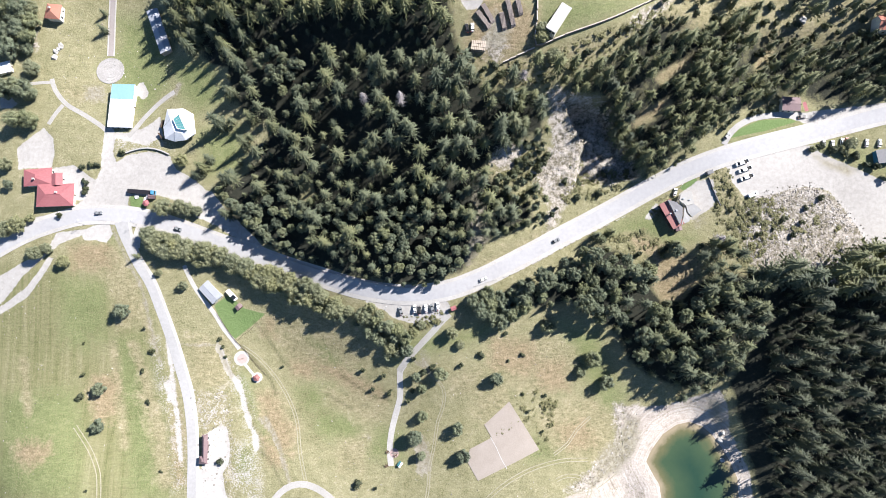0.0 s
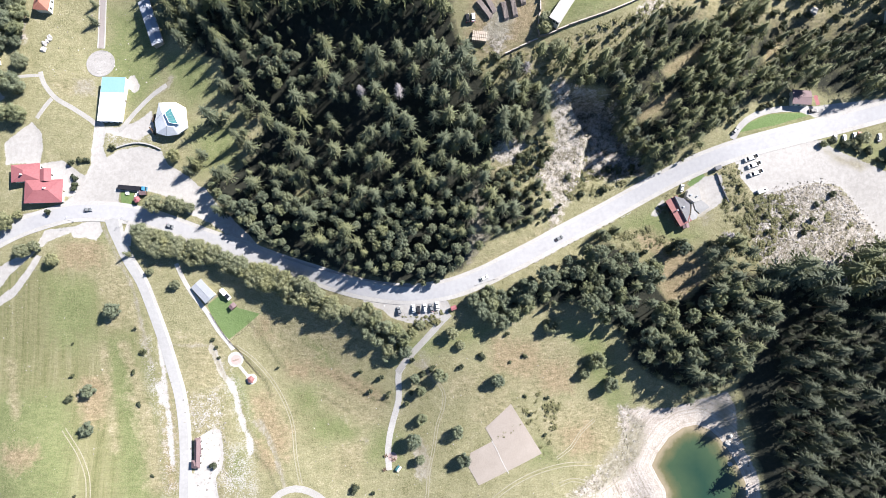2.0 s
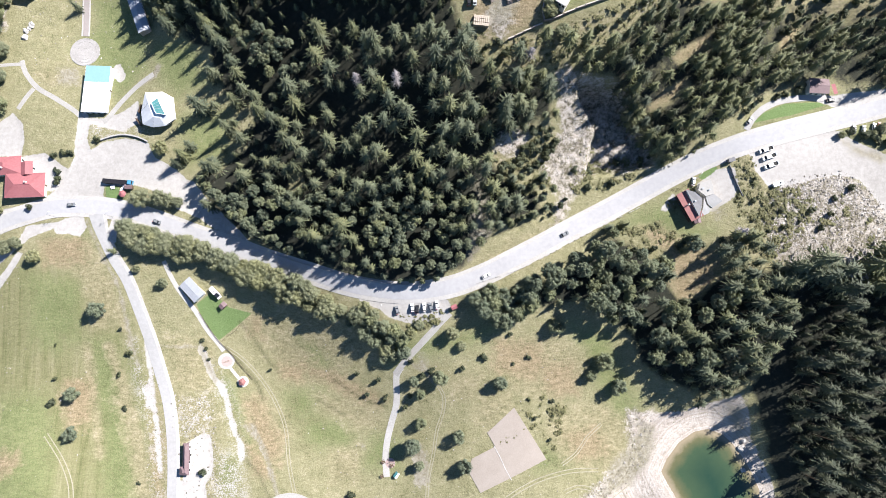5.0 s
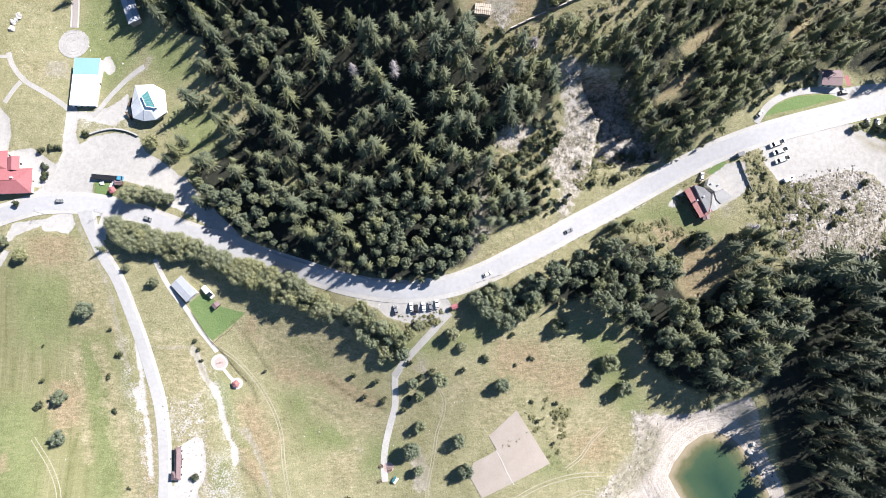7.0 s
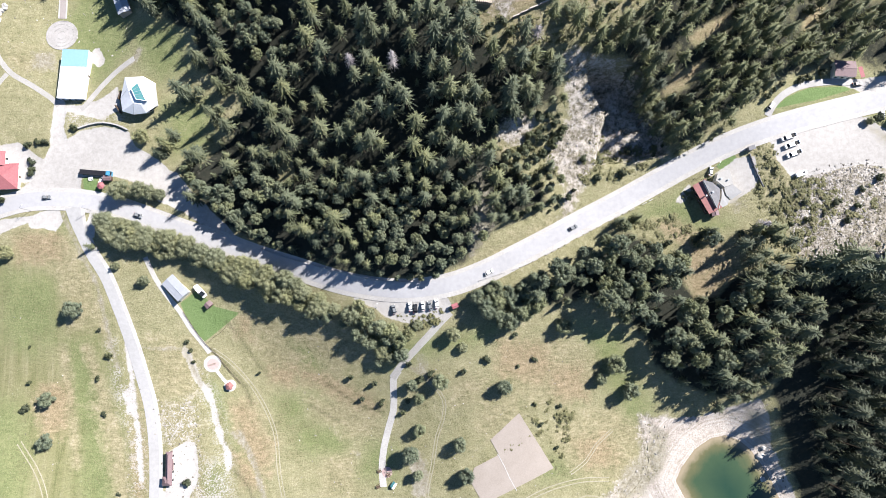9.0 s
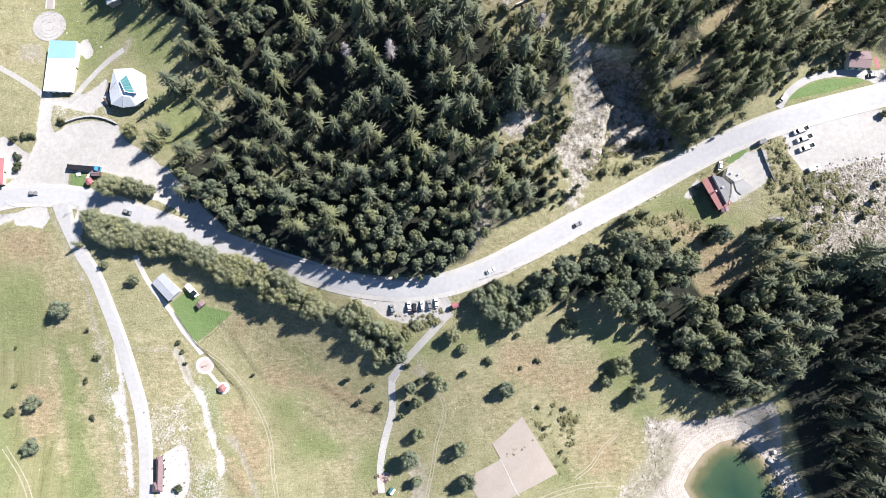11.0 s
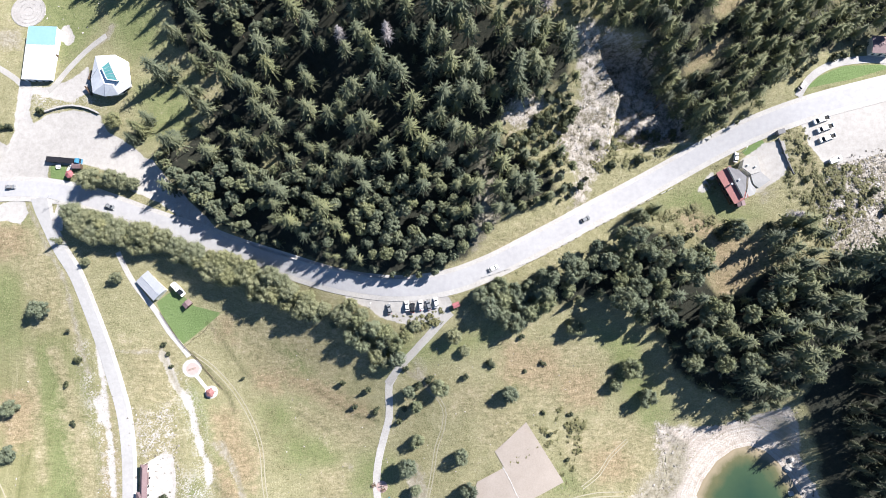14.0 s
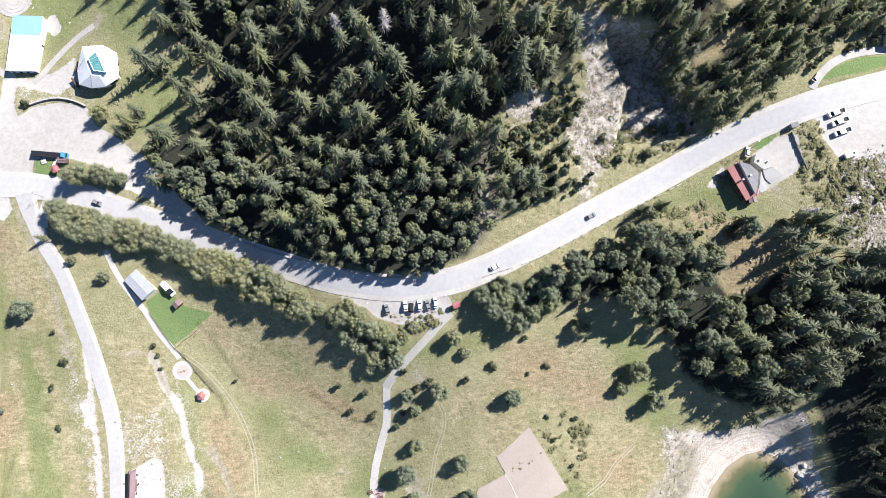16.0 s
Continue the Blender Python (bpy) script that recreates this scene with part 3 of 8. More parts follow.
CLIFF.append([(98.5, -50.9), (113.7, -52.7), (110.8, -79.1), (89.8, -100.7), (69.4, -99.5), (100.6, -75.6)])
CLIFF.append([(61.4, 64.7), (67.7, 66.4), (63, 49.3), (55.1, 43)])
CLIFF.append([(18.7, 139.8), (32.9, 134.5), (27.5, 127.2), (20.3, 129.7)])
CLIFF.append([(-244.4, 174), (-241.6, 174), (-242.6, 157), (-244.6, 157)])
CLIFF.append([(-15.8, -74.3), (-10.9, -70.9), (-9.3, -89.7), (-14.1, -86.7)])
CLIFF.append([(99.2, 153.1), (112, 160.7), (118.8, 162.1), (106.1, 149.1), (93.9, 142.4)])
STRIPS = [(6, [(-178.2, -17.1), (-175.2, -26.0), (-171.5, -38.8), (-167.4, -49.9), (-162.5, -64.0), (-159.2, -79.3), (-157.5, -94.5)]), (4.5, [(-190.2, -17.0), (-188.4, -29.2), (-186.7, -45.0), (-183.3, -57.4), (-180.4, -72.6)]), (5, [(-242.4, -26.0), (-238.2, -44.8), (-235.1, -53.9)]), (3, [(-62.9, -31.2), (-46.4, -40.6), (-38.2, -46.9)]), (3, [(-68.0, -42.6), (-53.0, -49.5), (-43.2, -53.5)]), (3.5, [(-176.4, 12.2), (-172.1, -0.5), (-167.5, -13.3)])]
RUST = [
    [(-201.1, -33.9), (-188.6, -34.9), (-186.7, -45.0), (-188.4, -58.8), (-195.7, -58.6), (-201.7, -46.3)],
    [(-237.8, -71.6), (-219.8, -70.7), (-217.5, -76.4), (-226.5, -82.7), (-236.0, -78.7)],
    [(-107.3, -45.9), (-99.4, -44.4), (-93.6, -58.5), (-86.7, -64.7), (-87.4, -79.9), (-95.5, -76.7), (-102.9, -61.5)],
    [(-105.1, -1.5), (-99.2, -2.2), (-99.8, -12.0), (-104.6, -10.3)],
    [(26.9, -12.9), (48.8, -14.5), (55.4, -28.7), (46.0, -33.3), (27.0, -28.5)],
    [(49.0, -25.5), (68.2, -25.6), (71.9, -41.6), (55.6, -41.3)],
    [(-73.0, -26.5), (-59.5, -30.2), (-39.8, -38.9), (-30.0, -45.1), (-33.3, -49.1), (-53.0, -42.4), (-73.1, -33.0)],
    [(-215.1, 41.1), (-192.0, 40.9), (-190.0, 28.1), (-212.9, 25.6)],
    [(63.9, -63.6), (82.1, -59.5), (88.9, -74.1), (72.0, -76.5)],
    [(-107.2, -67.6), (-94.1, -73.7), (-90.2, -85.8), (-99.8, -84.2)],
    [(-90.0, -26.7), (-73.0, -26.5), (-76.5, -36.3), (-88.2, -34.8)],
    [(-155.9, -38.9), (-149.1, -64.1), (-147.2, -94.7), (-152.1, -94.6), (-154.8, -64.1)],
]
DARK_LINES = [(0.8, [(99.2, -52.8), (104.0, -58.9), (109.7, -65.0)]), (0.9, [(102.2, -51.3), (108.0, -57.5), (114.2, -62.1)]), (0.9, [(-110.8, -3.8), (-103.1, -13.6), (-96.7, -24.1), (-89.3, -31.6)]), (1.3, [(-119.2, -17.5), (-109.1, -28.3), (-101.3, -38.0), (-98.0, -46.0)]), (0.8, [(-104.9, -76.7), (-97.2, -84.3), (-93.0, -93.3), (-89.8, -96.7)]), (1.0, [(-60.6, -34.1), (-43.1, -44.8), (-30.0, -49.0)]), (0.9, [(-68.0, -45.9), (-53.0, -54.0)])]
SPECKLED = [
    [(-143.2, -47.0), (-127.0, -42.5), (-123.7, -50.4), (-124.8, -64.3), (-140.4, -66.7)],
    [(-123.2, -73.5), (-108.3, -73.6), (-104.1, -91.8), (-101.4, -106.9), (-121.6, -107.0)],
    [(-167.5, -13.3), (-164.4, -13.3), (-157.1, -42.1), (-148.9, -67.2), (-146.4, -97.7), (-151.6, -97.6), (-156.2, -61.0), (-163.6, -42.1)],
    [(-132.8, -62.7), (-124.2, -60.7), (-119.4, -73.5), (-117.7, -91.7), (-123.0, -91.7)],
    [(-125.4, -26.5), (-117.2, -39.5), (-112.2, -52.1), (-107.0, -70.6), (-104.7, -79.7), (-109.7, -76.6), (-114.7, -61.4), (-120.0, -45.8), (-125.8, -34.6)],
]
DRY += [
    [(112, 146), (160, 143), (240, 146), (280, 150), (280, 200), (112, 200)],
    [(-146.8, -26.2), (-127.8, -29.7), (-125.5, -42.5), (-143.4, -42.3)],
    [(23.9, -41.0), (35.0, -44.2), (24.0, -56.7), (20.8, -50.4)],
    [(5.1, -31.7), (23.9, -28.5), (20.8, -44.2), (5.2, -44.3)],
]
LUSH += [
    [(-77.7, -10.2), (-58.9, -10.1), (-62.9, -29.6), (-76.4, -26.6)],
    [(73.9, -9.9), (90.0, -13.1), (87.3, -21.9), (74.3, -17.7)],
    [(-197.1, 47.4), (-188.9, 45.7), (-184.2, 26.5), (-193.2, 26.5)],
    [(-217.8, 21.8), (-205.5, 21.8), (-203.0, -19.6), (-215.9, -16.4)],
    [(-187.1, -30.8), (-177.1, -30.8), (-166.3, -67.0), (-180.3, -66.6)],
    [(86.7, -41.8), (104.9, -42.1), (105.5, -52.0), (88.8, -56.5)],
    [(-29.5, -13.1), (5.1, -9.8), (26.8, -5.2), (26.8, -11.3), (5.1, -17.6), (-26.5, -25.7)],
    [(52.5, -69.5), (68.8, -73.2), (65.4, -80.8), (49.2, -80.3)],
    [(-119.1, -33.1), (-109.1, -42.8), (-103.2, -58.4), (-97.3, -73.7), (-102.0, -73.7), (-109.8, -55.3), (-120.4, -39.5)],
    [(-86.3, -42.8), (-63.0, -39.3), (-59.7, -45.7), (-79.2, -55.4)],
    [(-123.9, -76.5), (-109.7, -76.6), (-112.0, -91.7), (-121.5, -91.7)],
]
GRAVEL.append([(-184.8, 106.0), (-174.3, 108.4), (-164.6, 115.0), (-162.3, 102.3), (-173.5, 98.5), (-182.1, 100.2), (-190.9, 103.3), (-196.9, 106.3)])
SPECKLED.append([(-191.2, 105.2), (-179.4, 108.4), (-171.5, 105.4), (-163.3, 101.7), (-157.3, 96.3), (-171, 96.6), (-183.5, 94.9), (-189.7, 95.6)])
RUST.append([(12.8, 133.4), (18.4, 127.2), (32.1, 129.5), (45.5, 136.6), (45.4, 149.4), (31.4, 154.8), (18.1, 155.8), (14.0, 150.9)])
DIRT.append([(20.4, 135.5), (26.5, 133.0), (33.2, 135.3), (32.9, 144.8), (27.5, 149.9), (21.3, 147.7)])
GRAVEL.append([(-209.4, 47.9), (-202.2, 51.4), (-192.5, 52.6), (-189.9, 46.6), (-193.8, 41.5), (-200.3, 43.1), (-206.8, 43.2)])
CLIFF.append([(162, 50), (170, 66), (185, 70), (203, 72.5), (217, 62), (230, 48), (244, 30), (236, 26), (224, 44), (212, 58), (202, 66), (184, 64), (170, 61)])
MOWN = [[(-300, 30), (-215, 28), (-180, 22), (-168, 0), (-158, -40), (-152, -80), (-152, -140), (-300, -140)]]
BRUSH = [[(112.6, 124.8), (119.2, 129.7), (133.4, 137.2), (137.4, 136.1), (128.6, 129.9), (116.7, 122.3)], [(103.6, 103.5), (110.4, 111.1), (121.3, 115.9), (123.5, 113), (113.8, 105.9), (105.7, 101.3)], [(170.4, 139.5), (181.7, 145.4), (178.3, 138.5), (171.7, 131.3)]]
GLADE = [(117.9, 32.4), (127.4, 34.3), (137.5, 31.3), (139, 18.7), (133, 8), (121.5, 7), (117.3, 16.8)]
BRUSH.append(GLADE)
RUST += BRUSH + [[(103, 44), (112, 44), (122, 38), (119, 31), (109, 35)]]
CLEARINGS = [[(-133.2, 141.7), (-122.4, 140.5), (-123.8, 115.8), (-132.9, 109.1)], [(-109.9, 107), (-100.8, 110.7), (-99.3, 99.6), (-105.9, 95.7)], [(-81, 76), (-72.9, 78.3), (-71.2, 63), (-79.5, 62)], [(-127.1, 101.9), (-109.3, 104.2), (-103.6, 88.6), (-121.2, 73.3)]]
FOREST_A = [(-156, 198.3), (-149.9, 173), (-137.7, 148.5), (-123.6, 134.4), (-113.3, 115.7), (-108.8, 100.2), (-123.5, 81.6), (-130.8, 72.2), (-119.9, 56.2), (-107, 43.5), (-87.8, 34), (-68.5, 26.3), (-44.5, 20.5), (-24.2, 16.9), (-2.7, 19.6), (11.7, 25.6), (20.2, 35.8), (32.3, 47.2), (49.2, 52.6), (46, 63), (29, 68.3), (22.7, 79.4), (28.5, 87.2), (38.8, 93.4), (52.2, 97.2), (52.8, 108), (41.8, 115.7), (27.5, 111.6), (15.9, 119.9), (8.7, 132.3), (4.6, 142.8), (1.8, 170.7)]
FOREST_B = [(54.9, 116.4), (64.8, 120.3), (81.7, 127), (95.3, 137.4), (107.9, 151.2), (115.4, 174.4), (274.3, 179.8), (278.3, 129.3), (236.4, 116.2), (205.8, 113.7), (197, 119), (179.5, 117.1), (155.5, 108.3), (144.1, 97.7), (126.3, 86.3), (114.8, 80.7), (107.1, 84.3), (101.2, 99.6), (82.3, 114.2), (62.7, 113.3)]
FOREST_C = [(35.6, 11.7), (54, 14.1), (69.4, 24.5), (84.8, 38.5), (97, 36.1), (106.2, 26.9), (118.8, 13.2), (136.8, 14.7), (157.2, 23.1), (176.7, 20.6), (179.9, -0.5), (174.3, -15.8), (163.6, -29.9), (151.5, -41.2), (137, -41.6), (119.5, -34.6), (106.1, -25.6), (98.5, -9.8), (85.5, -0.5), (69.6, 8.7), (54.2, 4.1)]
FOREST_D = [(179.8, 18), (191.1, 27.2), (213, 27.2), (244.7, 16.5), (294.2, 11.9), (315.2, -138.2), (192.8, -135.5), (180.5, -99.6), (173.8, -73.9), (168.7, -57.9), (161.7, -38.6), (166.7, -25.7), (177.7, -9.9)]


def axis(lo, hi, step, far):
    inner = np.arange(lo, hi + step, step)
    out = np.geomspace(8, far, 22)
    return np.concatenate([lo - out[::-1], inner, hi + out])


def region(lists, x, y, edge=2.5):
    """How far a place lies inside any of the outlines: 0.5 on the edge."""
    m = np.zeros(x.shape)
    for poly in lists:
        p = np.array(poly)[:, :2]
        lo, hi = p.min(0) - 8, p.max(0) + 8
        s = (x > lo[0]) & (x < hi[0]) & (y > lo[1]) & (y < hi[1])
        if s.any():
            m[s] = np.maximum(m[s], np.clip(0.5 - outline_distance(p, x[s], y[s]) / edge / 2, 0, 1))
    return m


def lines(lists, x, y, edge=1.2):
    m = np.zeros(x.shape)
    for w, line in lists:
        p = smooth(line)
        lo, hi = p.min(0) - 8, p.max(0) + 8
        s = (x > lo[0]) & (x < hi[0]) & (y > lo[1]) & (y < hi[1])
        if s.any():
            d = line_distance(p, x[s], y[s])
            d = d - w / 2 if w > 0 else np.abs(d + w / 2) - 0.3     # a negative width: two ruts that far apart
            m[s] = np.maximum(m[s], np.clip(0.5 - d / edge / 2, 0, 1) * (1 if w > 0 else 0.9))
    return m


def make_ground():
    gx, gy = axis(-310, 310, 1.15, 4000), axis(-175, 220, 1.15, 4000)
    X, Y = np.meshgrid(gx, gy)
    x, y = X.ravel(), Y.ravel()
    z = height(x, y)
    cliff = region(CLIFF, x, y, 5)
    tracks = np.maximum(lines([t for t in TRACKS if t[0] > 0], x, y), region(DIRT, x, y, 3) * 0.8)
    # uneven rock, kept off the ways
    rough = np.sin(x * 0.9 + 2 * np.sin(y * 0.37)) * np.sin(y * 1.1 + 1.7 * np.sin(x * 0.31)) + 0.6 * np.sin(x * 2.3 + y * 1.7) * np.sin(y * 2.9 - x)
    z += np.where((x > 150) & (y < 110), 0.3, 0.7) * np.clip(cliff - 0.3, 0, 1) * rough
    z -= 0.35 * np.clip(0.6 - line_distance(smooth(MAIN_ROAD), x, y) / 16, 0, 0.3)
    ny, nx = X.shape
    i = np.arange(ny * nx).reshape(ny, nx)
    quads = np.stack([i[:-1, :-1], i[:-1, 1:], i[1:, 1:], i[1:, :-1]], -1).reshape(-1, 4)
    me = bpy.data.meshes.new("ground")
    me.vertices.add(len(x))
    me.vertices.foreach_set("co", np.stack([x, y, z], -1).ravel())
    me.loops.add(quads.size)
    me.loops.foreach_set("vertex_index", quads.ravel())
    me.polygons.add(len(quads))
    me.polygons.foreach_set("loop_start", np.arange(len(quads)) * 4)
    me.polygons.foreach_set("use_smooth", np.ones(len(quads), bool))
    me.update(calc_edges=True)
    # painted floor shade under the woods, the strip beside the lake included
    shaded_soil = np.maximum(region([FOREST_A, FOREST_C, FOREST_D], x, y, 4), 0.68 * region([FOREST_B], x, y, 4) * np.clip((168 - y) / 24, 0, 1)) * (1 - region(CLEARINGS + BRUSH, x, y, 2))
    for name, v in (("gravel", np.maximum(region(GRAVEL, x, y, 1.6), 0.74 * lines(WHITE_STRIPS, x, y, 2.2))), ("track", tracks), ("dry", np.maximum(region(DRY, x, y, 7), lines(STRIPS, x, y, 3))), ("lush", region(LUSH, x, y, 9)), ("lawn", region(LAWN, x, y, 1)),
                    ("cliff", cliff), ("shaded_soil", shaded_soil), ("rust", region(RUST, x, y, 6)), ("dark_line", lines(DARK_LINES, x, y, 0.9)),
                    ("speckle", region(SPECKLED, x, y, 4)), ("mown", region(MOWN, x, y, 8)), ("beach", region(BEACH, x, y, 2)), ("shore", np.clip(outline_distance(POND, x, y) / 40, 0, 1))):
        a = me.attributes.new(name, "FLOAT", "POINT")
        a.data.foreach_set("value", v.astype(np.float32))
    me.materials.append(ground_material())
    return tagged(new("ground", me), "hilly mountain meadow with dry grass, gravel patches and tracks", "ground", kind="structure")


ground = make_ground()


def mesh_object(name, verts, faces, mat, smooth_shade=False):
    me = bpy.data.meshes.new(name)
    me.from_pydata([tuple(v) for v in verts], [], [tuple(f) for f in faces])
    me.materials.append(mat)
    if smooth_shade:
        me.polygons.foreach_set("use_smooth", np.ones(len(me.polygons), bool))
    me.update()
    return new(name, me)


def ribbon(name, line, left, right, lift, mat, step=3.0):
    """A strip along a line from the offset left to the offset right (metres to the right of the line), laid on the land, with a real edge."""
    p = smooth(line, step)
    t = np.gradient(p[:, :2], axis=0)
    t /= np.linalg.norm(t, axis=1)[:, None]
    n = np.stack([t[:, 1], -t[:, 0]], -1)
    cols = max(2, int(abs(right - left) / 2.0) + 1)
    offs = np.linspace(left, right, cols)
    verts, faces = [], []
    for k in range(len(p)):
        for j, o in enumerate(offs):
            q = p[k, :2] + n[k] * o
            verts.append((q[0], q[1], z_at(*q) + lift))
        for o in (left, right):
            q = p[k, :2] + n[k] * o
            verts.append((q[0], q[1], z_at(*q) - 0.6))
    w = cols + 2
    for k in range(len(p) - 1):
        a, b = k * w, (k + 1) * w
        for j in range(cols - 1):
            faces.append((a + j, a + j + 1, b + j + 1, b + j))
        faces.append((a + cols, a, b, b + cols))
        faces.append((a + cols - 1, a + cols + 1, b + cols + 1, b + cols - 1))
    ob = mesh_object(name, verts, faces, mat)
    bm = bmesh.new()
    bm.from_mesh(ob.data)
    bmesh.ops.recalc_face_normals(bm, faces=bm.faces)
    if sum(f.normal.z for f in bm.faces) < 0:
        bmesh.ops.reverse_faces(bm, faces=bm.faces)
    bm.to_mesh(ob.data)
    bm.free()
    return ob


def draped(name, outline, lift, mat, cut=6):
    """A flat field inside an outline, laid on the land, with an edge."""
    bm = bmesh.new()
    bm.faces.new([bm.verts.new((q[0], q[1], 0)) for q in outline])
    bmesh.ops.triangulate(bm, faces=bm.faces[:])
    bmesh.ops.subdivide_edges(bm, edges=bm.edges[:], cuts=cut, use_grid_fill=True)
    for v in bm.verts:
        v.co.z = z_at(v.co.x, v.co.y) + lift
    rim = [e for e in bm.edges if e.is_boundary]
    e = bmesh.ops.extrude_edge_only(bm, edges=rim)
    for v in e["geom"]:
        if isinstance(v, bmesh.types.BMVert):
            v.co.z -= 0.7
    bmesh.ops.recalc_face_normals(bm, faces=bm.faces)
    if sum(f.normal.z for f in bm.faces) < 0:
        bmesh.ops.reverse_faces(bm, faces=bm.faces)
    me = bpy.data.meshes.new(name)
    bm.to_mesh(me)
    bm.free()
    me.materials.append(mat)
    return new(name, me)


tagged(ribbon("road", MAIN_ROAD, -3.6, 3.6, 0.16, M["asphalt"]), "sun-bleached grey asphalt mountain road", "road", kind="structure")
tagged(ribbon("road_shoulder", MAIN_ROAD, -5.6, -3.6, 0.11, M["shoulder"]), "white gravel shoulder beside the asphalt road", "road", kind="structure")
tagged(ribbon("road_shoulder", MAIN_ROAD, 3.6, 5.8, 0.11, M["shoulder"]), "white gravel shoulder beside the asphalt road", "road", kind="structure")
tagged(ribbon("side_road", SIDE_ROAD, -2.5, 2.5, 0.14, M["asphalt_side"]), "narrow pale asphalt side road across the meadow", "road", kind="structure")
tagged(draped("junction", [(-189.4, 53.0), (-187.0, 46.8), (-182.7, 38.1), (-180.3, 41.3), (-182.2, 47.9), (-184.0, 53.5)][::-1], 0.15, M["asphalt_side"], 3), "flared grey asphalt mouth of the side road", "road", kind="structure")
tagged(draped("junction_island", [(-172.2, 52.4), (-176.8, 50.5), (-178.4, 45.4), (-176.7, 38.0), (-174.2, 38.5), (-173.8, 46.0)][::-1], 0.165, M["shoulder"], 3), "pale gravel corner beside the side road's mouth", "road", kind="structure")
tagged(ribbon("side_road_shoulder", SIDE_ROAD, -4.2, -2.5, 0.1, M["shoulder"]), "white gravel edge of the side road", "road", kind="structure")
tagged(ribbon("lane", LANE, -1.7, 1.7, 0.14, M["path_gravel"]), "short pale lane down to the meadow", "road", kind="structure")
for w, line in YARD_PATHS:
    tagged(ribbon("footpath", line, -w / 2, w / 2, 0.09, M["path_gravel"]), "pale gravel path between the houses", "path", kind="structure")
for w, line in TRACKS:
    if w < 0:
        for s in (-0.5, 0.5):
            tagged(ribbon("rut", line, w * s - 0.22, w * s + 0.22, 0.05, M["dirt"]), "bare wheel rut across the meadow", "track", kind="structure")
tagged(ribbon("footpath", FOOTPATH, -1.7, 1.7, 0.12, M["shoulder"]), "white gravel footpath through the meadow", "path", kind="structure")
tagged(ribbon("footpath", PARK_PATH, -1.2, 1.2, 0.12, M["shoulder"]), "narrow white footpath beside the lawn", "path", kind="structure")
tagged(ribbon("footpath", LOOP_PATH, -1.8, 1.8, 0.12, M["path_gravel"]), "curving white gravel path", "path", kind="structure")
tagged(ribbon("footpath", UPPER_PATH, -1.6, 1.6, 0.12, M["concrete"]), "pale concrete driveway above the road", "path", kind="structure")


def make_pond():
    x, y = np.meshgrid(np.arange(95, 215, 2.0), np.arange(-170, -50, 2.0))
    ny, nx = x.shape
    d = outline_distance(POND, x.ravel(), y.ravel())
    i = np.arange(ny * nx).reshape(ny, nx)
    quads = np.stack([i[:-1, :-1], i[:-1, 1:], i[1:, 1:], i[1:, :-1]], -1).reshape(-1, 4)
    keep = (d[quads] < 3).any(1)
    ob = mesh_object("water", np.stack([x.ravel(), y.ravel(), np.full(x.size, WATER)], -1), quads[keep], water_material(), True)
    a = ob.data.attributes.new("depth", "FLOAT", "POINT")
    a.data.foreach_set("value", np.clip(-d / 22, 0, 1).astype(np.float32))
    return tagged(ob, "dark green still water of a small lake", "lake", kind="structure")


make_pond()


tagged(draped("sand_court", COURT, 0.22, M["sand"]), "pale pinkish sand field in the meadow", "sand field", kind="structure")
PLAZA_PATH = [(-195.7, 196.8), (-197.5, 186.1), (-199.1, 171.8), (-199.7, 154.9)]
tagged(ribbon("paved_path", PLAZA_PATH, -1.5, 1.5, 0.12, M["paving"]), "straight brownish paved path to the round plaza", "path", kind="structure")
tagged(ribbon("path_edge", PLAZA_PATH, 1.6, 2.2, 0.2, M["shoulder"]), "pale stone kerb of the paved path", "path", kind="structure")
tagged(ribbon("path_edge", PLAZA_PATH, -2.2, -1.6, 0.2, M["shoulder"]), "pale stone kerb of the paved path", "path", kind="structure")


